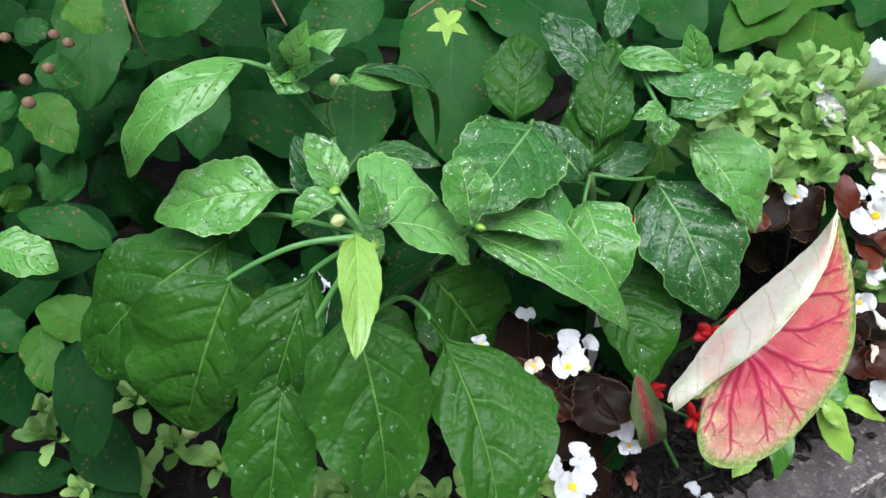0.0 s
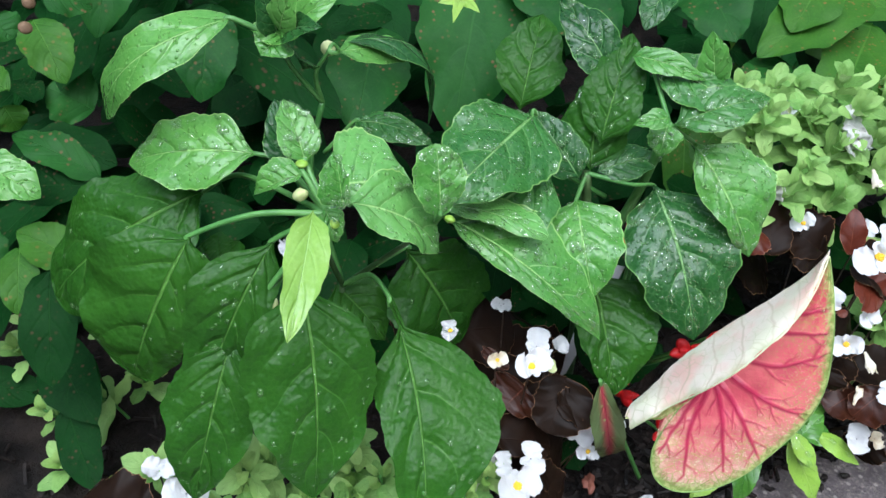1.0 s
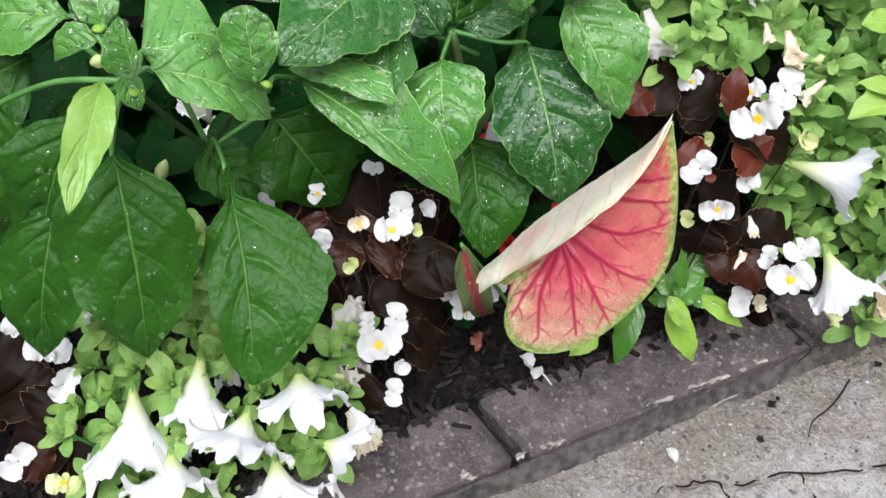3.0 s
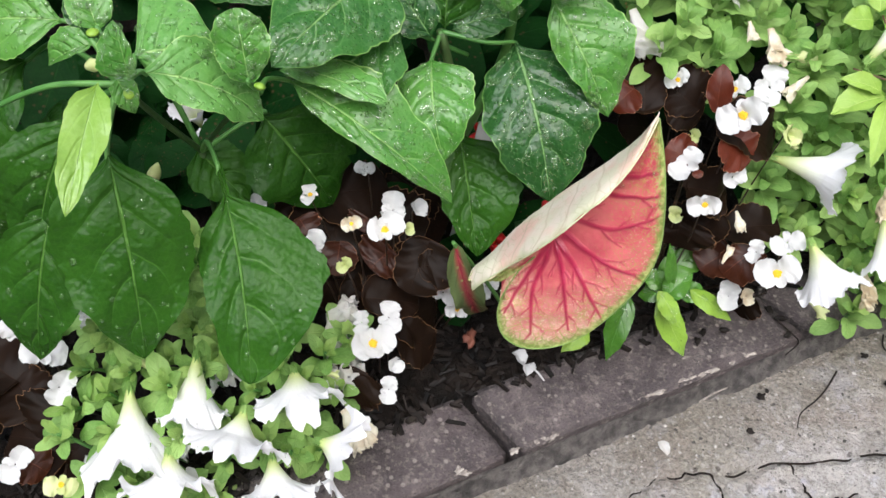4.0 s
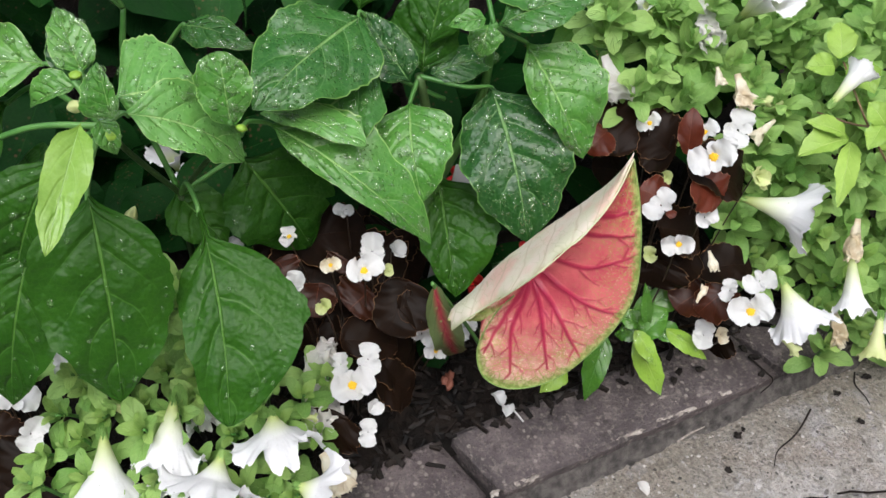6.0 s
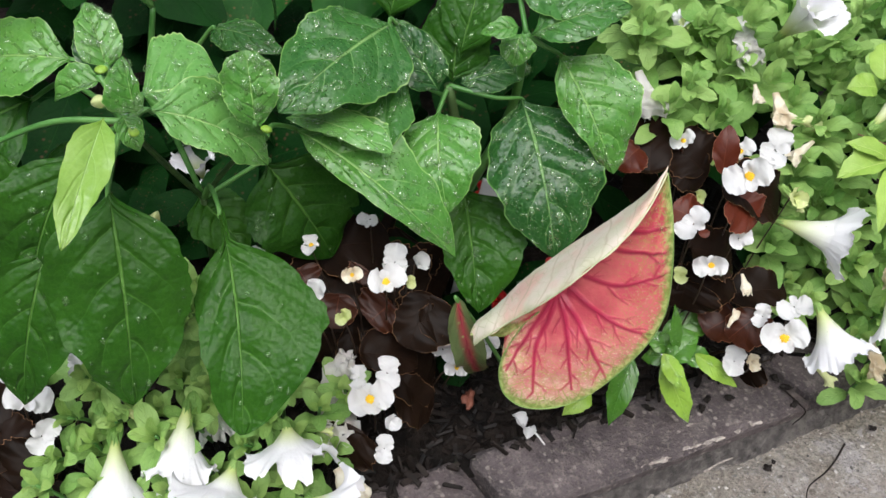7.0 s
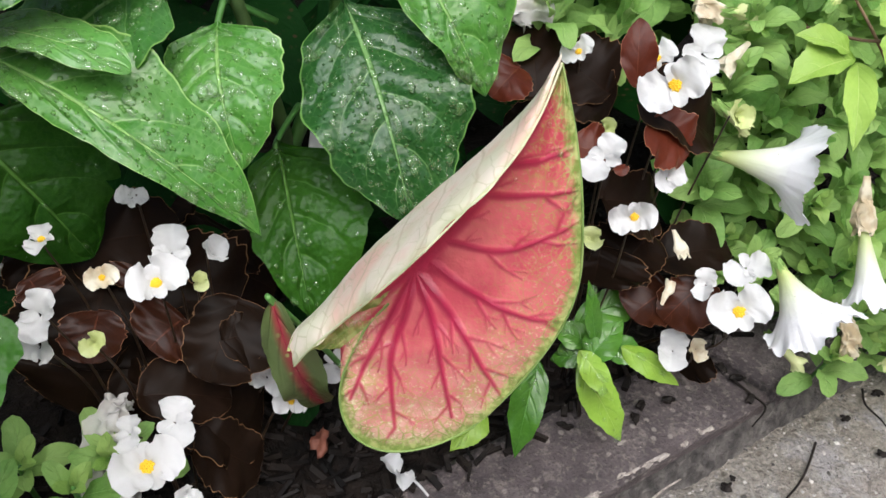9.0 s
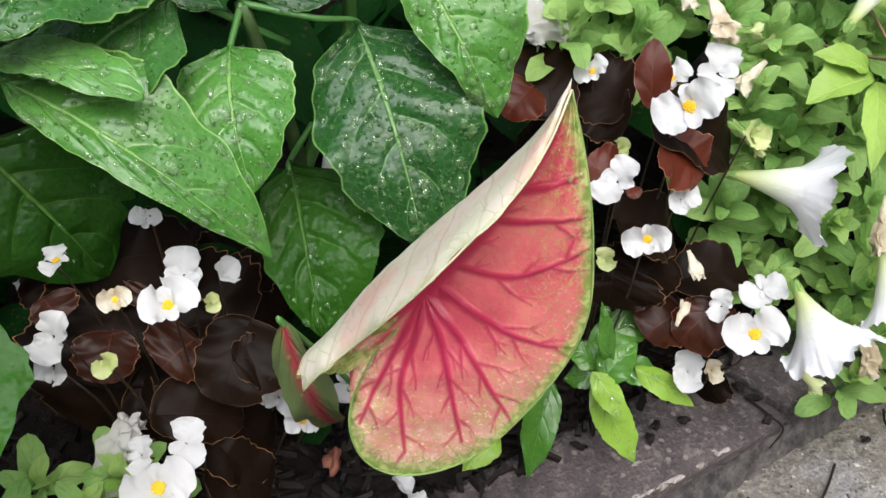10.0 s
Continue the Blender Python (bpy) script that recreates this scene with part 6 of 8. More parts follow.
begonia_flower(begonia_c, (-0.121, 0.269, 0.100), (0.35, -0.32, 0.88), 0.022, (0.16, 0.79, 0.67), stamens=False)
stem(begonia_c, [(-0.137, 0.301, 0.040), (-0.129, 0.291, 0.076), (-0.122, 0.270, 0.097)], 0.0008, 0.0005, STEM_RED)
begonia_flower(begonia_c, (-0.093, 0.267, 0.085), (0.39, -0.29, 0.87), 0.019, (0.99, 0.15, 0.04), material=CREAM)
stem(begonia_c, [(-0.120, 0.300, 0.040), (-0.106, 0.290, 0.067), (-0.094, 0.268, 0.082)], 0.0008, 0.0005, STEM_RED)
begonia_flower(begonia_c, (-0.159, 0.301, 0.120), (0.48, -0.33, 0.81), 0.022, (0.85, 0.89, 0.69))
stem(begonia_c, [(-0.159, 0.321, 0.040), (-0.159, 0.317, 0.088), (-0.160, 0.302, 0.118)], 0.0008, 0.0005, STEM_RED)

# ---- white petunias ----
petunia_a = thing("petunia", (-0.03, 0.375, 0.035), "white trailing petunia in full bloom beside the kerb", "plant", "petunias")
petunia_flower(petunia_a, (-0.120, 0.607, 0.105), (-0.122, 0.600, 0.130), 0.019, open_angle=0.7, ruffle=0.3)
petunia_flower(petunia_a, (-0.098, 0.584, 0.105), (-0.100, 0.578, 0.120), 0.013, open_angle=0.7, ruffle=0.3)
petunia_flower(petunia_a, (-0.020, 0.351, 0.140), (-0.019, 0.328, 0.113), 0.027, ruffle=0.24, open_angle=0.75)
petunia_flower(petunia_a, (-0.061, 0.326, 0.125), (-0.055, 0.303, 0.099), 0.041, ruffle=0.24, open_angle=0.85)
petunia_flower(petunia_a, (0.044, 0.359, 0.128), (0.048, 0.350, 0.116), 0.035, ruffle=0.24, open_angle=1.3, torn=0.25)
petunia_flower(petunia_a, (0.019, 0.326, 0.121), (0.018, 0.310, 0.113), 0.041, ruffle=0.24, open_angle=1.35, torn=0.2)
petunia_flower(petunia_a, (0.071, 0.321, 0.107), (0.085, 0.320, 0.103), 0.033, ruffle=0.24, open_angle=1.3, torn=0.2)
petunia_flower(petunia_a, (-0.017, 0.332, 0.100), (-0.016, 0.322, 0.090), 0.023, ruffle=0.24, open_angle=0.8, torn=0.4)
petunia_flower(petunia_a, (-0.026, 0.296, 0.102), (-0.022, 0.282, 0.091), 0.035, ruffle=0.24, open_angle=1.25, torn=0.2)
petunia_flower(petunia_a, (0.041, 0.308, 0.097), (0.048, 0.292, 0.086), 0.032, ruffle=0.24, open_angle=1.2, torn=0.2)
petunia_flower(petunia_a, (-0.026, 0.388, 0.090), (-0.015, 0.371, 0.085), 0.016, ruffle=0.24, open_angle=0.8, torn=0.4)
petunia_flower(petunia_a, (-0.066, 0.346, 0.128), (-0.054, 0.347, 0.118), 0.006, open_angle=0.5, ruffle=0.3, material=CREAM, label="opening greenish petunia bud")
petunia_flower(petunia_a, (0.054, 0.374, 0.105), (0.068, 0.379, 0.098), 0.004, open_angle=0.5, ruffle=0.3, material=CREAM, label="opening greenish petunia bud")
bud(petunia_a, (-0.126, 0.512, 0.120), (-0.118, 0.520, 0.140), 0.011, CREAM, "flower_bud", "closed greenish petunia bud")
wilted_flower(petunia_a, (0.077, 0.359, 0.085), (0.098, 0.342, 0.070), 0.024, PETAL_OLD, "limp faded petunia trumpet")

petunia_b = thing("petunia", (0.42, 0.64, 0.04), "large white petunia with pale hairy leaves beside the kerb", "plant", "petunias")
petunia_flower(petunia_b, (0.358, 0.563, 0.205), (0.400, 0.556, 0.204), 0.029, open_angle=0.95, ruffle=0.12)
petunia_flower(petunia_b, (0.395, 0.517, 0.170), (0.412, 0.501, 0.150), 0.028, open_angle=0.9, ruffle=0.15)
petunia_flower(petunia_b, (0.456, 0.562, 0.170), (0.463, 0.532, 0.140), 0.017, open_angle=0.55, ruffle=0.2)
petunia_flower(petunia_b, (0.490, 0.536, 0.130), (0.491, 0.514, 0.108), 0.014, open_angle=0.55, material=CREAM)
petunia_flower(petunia_b, (0.501, 0.563, 0.150), (0.507, 0.537, 0.125), 0.021, open_angle=0.6)
petunia_flower(petunia_b, (0.399, 0.589, 0.280), (0.418, 0.612, 0.296), 0.013, open_angle=0.5, ruffle=0.08)
petunia_flower(petunia_b, (0.338, 0.669, 0.295), (0.353, 0.635, 0.335), 0.018, open_angle=0.6, ruffle=0.1)
petunia_flower(petunia_b, (0.264, 0.676, 0.275), (0.265, 0.672, 0.295), 0.010, open_angle=0.7, torn=0.6)
petunia_flower(petunia_b, (0.337, 0.662, 0.300), (0.345, 0.646, 0.335), 0.018, open_angle=0.55)
petunia_flower(petunia_b, (0.500, 0.591, 0.200), (0.519, 0.581, 0.200), 0.022)
wilted_flower(petunia_b, (0.304, 0.662, 0.310), (0.319, 0.644, 0.285), 0.030, PETAL_GREY, "torn withered white petunia flower")
wilted_flower(petunia_b, (0.238, 0.623, 0.275), (0.255, 0.605, 0.250), 0.026, PETAL_GREY, "withered greyish petunia flower")
wilted_flower(petunia_b, (0.336, 0.614, 0.280), (0.345, 0.595, 0.265), 0.022, PETAL_OLD, "faded tan petunia flower")
wilted_flower(petunia_b, (0.341, 0.535, 0.172), (0.347, 0.522, 0.165), 0.010, PETAL_OLD, "dried tan petunia flower")
wilted_flower(petunia_b, (0.458, 0.542, 0.120), (0.475, 0.533, 0.090), 0.022, PETAL_OLD, "dried tan petunia flower")
wilted_flower(petunia_b, (0.455, 0.577, 0.190), (0.456, 0.557, 0.165), 0.020, PETAL_OLD, "faded cream petunia flower")
wilted_flower(petunia_b, (0.317, 0.604, 0.290), (0.323, 0.595, 0.280), 0.012, PETAL_OLD, "dried pinkish petunia flower")
wilted_flower(petunia_b, (0.373, 0.606, 0.250), (0.359, 0.591, 0.240), 0.012, PETAL_OLD, "dried pinkish petunia flower")
wilted_flower(petunia_b, (0.339, 0.509, 0.140), (0.345, 0.522, 0.146), 0.009, PETAL_OLD, "dried tan petunia flower")
petunia_flower(petunia_b, (0.407, 0.511, 0.120), (0.428, 0.506, 0.104), 0.006, open_angle=0.5, ruffle=0.3, material=CREAM, label="opening greenish petunia bud")
petunia_flower(petunia_b, (0.352, 0.563, 0.235), (0.368, 0.558, 0.225), 0.005, open_angle=0.5, ruffle=0.3, material=CREAM, label="opening greenish petunia bud")
petunia_flower(petunia_b, (0.273, 0.672, 0.280), (0.269, 0.671, 0.292), 0.006, open_angle=0.5, ruffle=0.3, material=CREAM, label="opening greenish petunia bud")
petunia_flower(petunia_b, (0.351, 0.597, 0.270), (0.359, 0.599, 0.270), 0.005, open_angle=0.5, ruffle=0.3, material=CREAM, label="opening greenish petunia bud")
petunia_flower(petunia_b, (0.370, 0.620, 0.250), (0.378, 0.619, 0.255), 0.006, open_angle=0.5, ruffle=0.3, material=CREAM, label="opening greenish petunia bud")

# ---- yellow-green vine ----
vine = thing("creeping_vine", (0.499, 0.640, 0.200), "yellow-green creeper with pointed leaves over the petunias", "plant")
leaf(vine, (0.421, 0.585, 0.257), (0.384, 0.566, 0.249), 0.022, (-0.21, -0.48, 0.85), VINE, 0.10, (0.3, 0.25), shape=TOOTHED_SHAPE, sides=(0.60, 1.40))
leaf(vine, (0.423, 0.584, 0.256), (0.412, 0.531, 0.235), 0.016, (-0.24, -0.46, 0.85), VINE, 0.10, (0.3, 0.25), shape=TOOTHED_SHAPE, sides=(1.10, 0.90))
leaf(vine, (0.417, 0.584, 0.261), (0.385, 0.583, 0.268), 0.014, (-0.21, -0.48, 0.85), VINE, 0.10, (0.3, 0.25), shape=TOOTHED_SHAPE, sides=(0.79, 1.21))
leaf(vine, (0.409, 0.635, 0.285), (0.386, 0.627, 0.285), 0.021, (-0.21, -0.52, 0.83), VINE, 0.10, (0.3, 0.25), shape=TOOTHED_SHAPE)
leaf(vine, (0.412, 0.638, 0.290), (0.410, 0.665, 0.305), 0.022, (-0.22, -0.53, 0.82), VINE, 0.10, (0.3, 0.25), shape=TOOTHED_SHAPE)
leaf(vine, (0.423, 0.640, 0.285), (0.436, 0.613, 0.280), 0.025, (-0.23, -0.51, 0.83), VINE, 0.10, (0.3, 0.25), shape=TOOTHED_SHAPE)
leaf(vine, (0.439, 0.582, 0.275), (0.425, 0.593, 0.285), 0.020, (-0.24, -0.49, 0.84), VINE, 0.10, (0.3, 0.25), shape=TOOTHED_SHAPE)
leaf(vine, (0.441, 0.583, 0.275), (0.461, 0.594, 0.285), 0.024, (-0.26, -0.48, 0.84), VINE, 0.10, (0.3, 0.25), shape=TOOTHED_SHAPE)
leaf(vine, (0.438, 0.579, 0.275), (0.447, 0.568, 0.262), 0.020, (-0.25, -0.47, 0.84), VINE, 0.10, (0.3, 0.25), shape=TOOTHED_SHAPE)
leaf(vine, (0.437, 0.582, 0.275), (0.427, 0.563, 0.265), 0.016, (-0.25, -0.48, 0.84), VINE, 0.10, (0.3, 0.25), shape=TOOTHED_SHAPE)
stem(vine, [(0.545, 0.671, 0.200), (0.461, 0.597, 0.262), (0.427, 0.597, 0.262), (0.400, 0.606, 0.262)], 0.0011, 0.0007, TWIG)
stem(vine, [(0.491, 0.610, 0.200), (0.436, 0.599, 0.262), (0.417, 0.643, 0.285)], 0.0010, 0.0007, TWIG)

# ---- young balsam by the kerb ----
balsam = thing("balsam_plant", (0.324, 0.552, 0.045), "small green balsam plant with pointed leaves by the kerb", "plant")
leaf(balsam, (0.305, 0.494, 0.120), (0.295, 0.507, 0.156), 0.010, (-0.13, -0.42, 0.90), BALSAM, 0.05, (0.35, 0.1), shape=LANCE_SHAPE, drops=14)
leaf(balsam, (0.300, 0.486, 0.114), (0.320, 0.505, 0.129), 0.020, (-0.13, -0.42, 0.90), BALSAM, 0.1, (0.2, 0.2), shape=LANCE_SHAPE, drops=26)
leaf(balsam, (0.298, 0.489, 0.108), (0.328, 0.468, 0.068), 0.021, (-0.13, -0.42, 0.90), BALSAM_TIP, 0.08, (0.15, -0.1), shape=LANCE_SHAPE, drops=18)
leaf(balsam, (0.295, 0.486, 0.123), (0.316, 0.468, 0.104), 0.016, (-0.13, -0.42, 0.90), BALSAM_TIP, 0.12, (-0.4, -0.3), shape=LANCE_SHAPE, drops=16)
leaf(balsam, (0.324, 0.507, 0.105), (0.363, 0.500, 0.083), 0.017, (-0.13, -0.42, 0.90), BALSAM_TIP, 0.12, (-0.45, -0.3), shape=LANCE_SHAPE, drops=12)
leaf(balsam, (0.278, 0.500, 0.096), (0.269, 0.461, 0.053), 0.021, (-0.13, -0.42, 0.90), BALSAM, 0.12, (-0.1, -0.25), shape=LANCE_SHAPE, drops=14)
leaf(balsam, (0.251, 0.477, 0.071), (0.231, 0.456, 0.062), 0.018, (-0.13, -0.42, 0.90), BALSAM_TIP, 0.15, (-0.3, -0.3), shape=LANCE_SHAPE, drops=10)
leaf(balsam, (0.298, 0.521, 0.105), (0.348, 0.542, 0.121), 0.022, (-0.13, -0.42, 0.90), BALSAM, 0.1, (0.1, -0.1), shape=LANCE_SHAPE, drops=14)
leaf(balsam, (0.305, 0.499, 0.114), (0.279, 0.506, 0.118), 0.016, (-0.13, -0.42, 0.90), BALSAM, 0.1, (0.1, 0.1), shape=LANCE_SHAPE, drops=14)
leaf(balsam, (0.302, 0.495, 0.110), (0.283, 0.496, 0.101), 0.015, (-0.13, -0.42, 0.90), BALSAM, 0.12, (-0.1, 0.2), shape=LANCE_SHAPE, drops=12)
leaf(balsam, (0.311, 0.507, 0.101), (0.341, 0.512, 0.096), 0.018, (-0.13, -0.42, 0.90), BALSAM, 0.12, (0.1, 0.1), shape=LANCE_SHAPE, drops=12)
stem(balsam, [(0.322, 0.546, 0.045), (0.303, 0.494, 0.114)], 0.0025, 0.002)

# ---- named leaves of the shrubs behind ----
shrub_left = thing("shrub", (-0.38, 0.55, 0.03), "leafy green shrub with small pinkish buds beside the bed", "shrub", "shrubs")
leaf(shrub_left, (-0.281, 0.532, 0.350), (-0.250, 0.506, 0.320), 0.034, (0.30, -0.52, 0.80), SHRUB_LIGHT, 0.10, (0.15, 0.15), shape=SHRUB_SHAPE, drops=0)
leaf(shrub_left, (-0.296, 0.570, 0.350), (-0.267, 0.584, 0.340), 0.029, (0.29, -0.55, 0.78), SHRUB, 0.10, (0.15, 0.15), shape=SHRUB_SHAPE, drops=0)
leaf(shrub_left, (-0.336, 0.630, 0.350), (-0.316, 0.647, 0.360), 0.024, (0.31, -0.56, 0.76), SHRUB, 0.10, (0.15, 0.15), shape=SHRUB_SHAPE, drops=0)
leaf(shrub_left, (-0.320, 0.543, 0.340), (-0.304, 0.538, 0.330), 0.032, (0.33, -0.52, 0.79), SHRUB, 0.10, (0.15, 0.15), shape=SHRUB_SHAPE, drops=0)
leaf(shrub_left, (-0.307, 0.471, 0.270), (-0.263, 0.467, 0.250), 0.033, (0.30, -0.45, 0.84), PEPPER_LIGHT, 0.10, (0.15, 0.15), shape=SHRUB_SHAPE, drops=0)
leaf(shrub_left, (-0.245, 0.514, 0.240), (-0.314, 0.522, 0.260), 0.029, (0.28, -0.47, 0.84), SHRUB, 0.10, (0.15, 0.15), shape=SHRUB_SHAPE, drops=0)
leaf(shrub_left, (-0.239, 0.460, 0.200), (-0.286, 0.463, 0.220), 0.036, (0.27, -0.42, 0.87), SHRUB_LIGHT, 0.10, (0.15, 0.15), shape=SHRUB_SHAPE, drops=0)
leaf(shrub_left, (-0.283, 0.457, 0.210), (-0.270, 0.420, 0.180), 0.028, (0.28, -0.40, 0.87), SHRUB_LIGHT, 0.10, (0.15, 0.15), shape=SHRUB_SHAPE, drops=0)
leaf(shrub_left, (-0.304, 0.518, 0.300), (-0.336, 0.534, 0.300), 0.024, (0.33, -0.49, 0.81), SHRUB_LIGHT, 0.10, (0.15, 0.15), shape=SHRUB_SHAPE, drops=0)
leaf(shrub_left, (-0.337, 0.476, 0.200), (-0.307, 0.462, 0.180), 0.033, (0.30, -0.40, 0.86), SHRUB, 0.10, (0.15, 0.15), shape=SHRUB_SHAPE, drops=0)
leaf(shrub_left, (-0.334, 0.662, 0.200), (-0.373, 0.658, 0.220), 0.057, (0.29, -0.50, 0.82), SHRUB, 0.10, (0.15, 0.15), shape=SHRUB_SHAPE, drops=0)
leaf(shrub_left, (-0.319, 0.528, 0.280), (-0.313, 0.529, 0.260), 0.025, (0.31, -0.48, 0.82), SHRUB_LIGHT, 0.10, (0.15, 0.15), shape=SHRUB_SHAPE, drops=0)
leaf(shrub_left, (-0.262, 0.581, 0.400), (-0.239, 0.570, 0.380), 0.028, (0.28, -0.58, 0.76), SHRUB_LIGHT, 0.10, (0.15, 0.15), shape=SHRUB_SHAPE, drops=0)
bud(shrub_left, (-0.304, 0.626, 0.355), (-0.301, 0.624, 0.362), 0.009, TWIG, "flower_bud", "small pinkish brown bud")
bud(shrub_left, (-0.286, 0.609, 0.355), (-0.283, 0.607, 0.362), 0.009, TWIG, "flower_bud", "small pinkish brown bud")
bud(shrub_left, (-0.281, 0.561, 0.355), (-0.277, 0.558, 0.362), 0.009, TWIG, "flower_bud", "small pinkish brown bud")
bud(shrub_left, (-0.288, 0.541, 0.355), (-0.284, 0.538, 0.362), 0.009, TWIG, "flower_bud", "small pinkish brown bud")
bud(shrub_left, (-0.269, 0.505, 0.355), (-0.266, 0.502, 0.362), 0.009, TWIG, "flower_bud", "small pinkish brown bud")
bud(shrub_left, (-0.339, 0.619, 0.355), (-0.336, 0.617, 0.362), 0.009, TWIG, "flower_bud", "small pinkish brown bud")
shrub_back = thing("shrub", (0.1, 0.95, 0.03), "dense dark shrub with insect-spotted leaves behind the bed", "shrub", "shrubs")
leaf(shrub_back, (-0.170, 0.647, 0.400), (-0.240, 0.633, 0.360), 0.060, (0.27, -0.64, 0.72), SHRUB, 0.08, (0.15, 0.15), shape=SHRUB_SHAPE)
leaf(shrub_back, (-0.200, 0.641, 0.330), (-0.195, 0.589, 0.270), 0.051, (0.25, -0.58, 0.77), SHRUB, 0.08, (0.15, 0.15), shape=SHRUB_SHAPE)
leaf(shrub_back, (-0.290, 0.697, 0.380), (-0.287, 0.613, 0.300), 0.056, (0.33, -0.59, 0.73), SHRUB, 0.08, (0.15, 0.15), shape=SHRUB_SHAPE)
leaf(shrub_back, (-0.054, 0.685, 0.370), (-0.122, 0.659, 0.340), 0.056, (0.14, -0.66, 0.74), SHRUB, 0.08, (0.15, 0.15), shape=SHRUB_SHAPE)
leaf(shrub_back, (0.003, 0.769, 0.360), (0.000, 0.643, 0.240), 0.089, (0.03, -0.65, 0.76), SHRUB, 0.08, (0.15, 0.15), shape=SHRUB_SHAPE)
leaf(shrub_back, (0.027, 0.783, 0.360), (0.119, 0.659, 0.330), 0.087, (-0.04, -0.68, 0.73), SHRUB, 0.08, (0.15, 0.15), shape=SHRUB_SHAPE)
leaf(shrub_back, (0.361, 0.874, 0.330), (0.257, 0.776, 0.290), 0.069, (-0.24, -0.65, 0.72), SHRUB_LIGHT, 0.08, (0.15, 0.15), shape=SHRUB_SHAPE)
leaf(shrub_back, (0.376, 0.863, 0.300), (0.321, 0.719, 0.240), 0.063, (-0.27, -0.61, 0.75), SHRUB_LIGHT, 0.08, (0.15, 0.15), shape=SHRUB_SHAPE)
leaf(shrub_back, (0.317, 0.860, 0.340), (0.283, 0.793, 0.310), 0.058, (-0.23, -0.66, 0.72), SHRUB_LIGHT, 0.08, (0.15, 0.15), shape=SHRUB_SHAPE)
leaf(shrub_back, (0.200, 0.859, 0.330), (0.235, 0.778, 0.300), 0.068, (-0.16, -0.67, 0.73), SHRUB, 0.08, (0.15, 0.15), shape=SHRUB_SHAPE)
leaf(shrub_back, (0.285, 0.800, 0.280), (0.238, 0.721, 0.250), 0.046, (-0.20, -0.62, 0.76), SHRUB, 0.08, (0.15, 0.15), shape=SHRUB_SHAPE)
leaf(shrub_back, (-0.089, 0.752, 0.280), (-0.087, 0.657, 0.220), 0.074, (0.12, -0.61, 0.79), SHRUB, 0.08, (0.15, 0.15), shape=SHRUB_SHAPE)
leaf(shrub_back, (0.409, 0.863, 0.300), (0.379, 0.768, 0.260), 0.027, (-0.30, -0.61, 0.73), SHRUB_LIGHT, 0.08, (0.15, 0.15), shape=SHRUB_SHAPE)
leaf(shrub_back, (0.457, 0.886, 0.320), (0.402, 0.818, 0.300), 0.049, (-0.32, -0.63, 0.71), SHRUB, 0.08, (0.15, 0.15), shape=SHRUB_SHAPE)
leaf(shrub_back, (0.166, 0.797, 0.340), (0.150, 0.754, 0.310), 0.030, (-0.12, -0.67, 0.73), PEPPER, 0.08, (0.15, 0.15), shape=SHRUB_SHAPE)
stem(shrub_back, [(-0.238, 0.612, 0.400), (-0.227, 0.593, 0.380), (-0.227, 0.606, 0.350)], 0.0012, 0.0009, TWIG)
stem(shrub_back, [(-0.139, 0.634, 0.400), (-0.120, 0.617, 0.370)], 0.0012, 0.0009, TWIG)
stem(shrub_back, [(-0.028, 0.638, 0.370), (0.002, 0.647, 0.385), (0.029, 0.632, 0.380)], 0.0010, 0.0007, TWIG)
leaf(shrub_back, (0.001, 0.603, 0.375), (0.016, 0.587, 0.375), 0.008, (0.03, -0.67, 0.75), VINE, 0.10, (0.15, 0.15), nu=6)
leaf(shrub_back, (0.001, 0.603, 0.375), (0.001, 0.564, 0.375), 0.008, (0.04, -0.66, 0.75), VINE, 0.10, (0.15, 0.15), nu=6)
leaf(shrub_back, (0.001, 0.603, 0.375), (-0.014, 0.594, 0.375), 0.008, (0.05, -0.67, 0.74), VINE, 0.10, (0.15, 0.15), nu=6)
leaf(shrub_back, (0.001, 0.603, 0.375), (-0.010, 0.642, 0.375), 0.009, (0.05, -0.67, 0.74), VINE, 0.10, (0.15, 0.15), nu=6)
leaf(shrub_back, (0.001, 0.603, 0.375), (0.010, 0.637, 0.375), 0.009, (0.04, -0.67, 0.74), VINE, 0.10, (0.15, 0.15), nu=6)

# ---- small loose things ----
RED_AT = [(0.158, 0.575, 0.215), (0.163, 0.580, 0.199), (0.219, 0.515, 0.179), (0.206, 0.510, 0.167), (0.207, 0.502, 0.080), (0.161, 0.531, 0.110), (0.171, 0.515, 0.100), (0.138, 0.624, 0.132)]
TAG_AT = ((0.134, 0.560, 0.195), (0.141, 0.560, 0.186))
FALLEN = [(0.203, 0.444, 0.052), (-0.169, 0.645, 0.060), (-0.128, 0.634, 0.060), (-0.166, 0.680, 0.060), (-0.148, 0.683, 0.060), (-0.049, 0.553, 0.060)]
PATH_PETAL = (0.327, 0.404, 0.021)
CHALK = ((0.354, 0.459, 0.020), (0.378, 0.478, 0.020))
STICKS = [[(0.472, 0.514, 0.021), (0.464, 0.494, 0.021), (0.451, 0.481, 0.021), (0.439, 0.464, 0.021), (0.432, 0.451, 0.021)], [(0.519, 0.562, 0.022), (0.519, 0.547, 0.022), (0.523, 0.537, 0.022), (0.528, 0.527, 0.022)], [(0.412, 0.537, 0.050), (0.425, 0.524, 0.050), (0.429, 0.516, 0.050), (0.419, 0.499, 0.050)]]
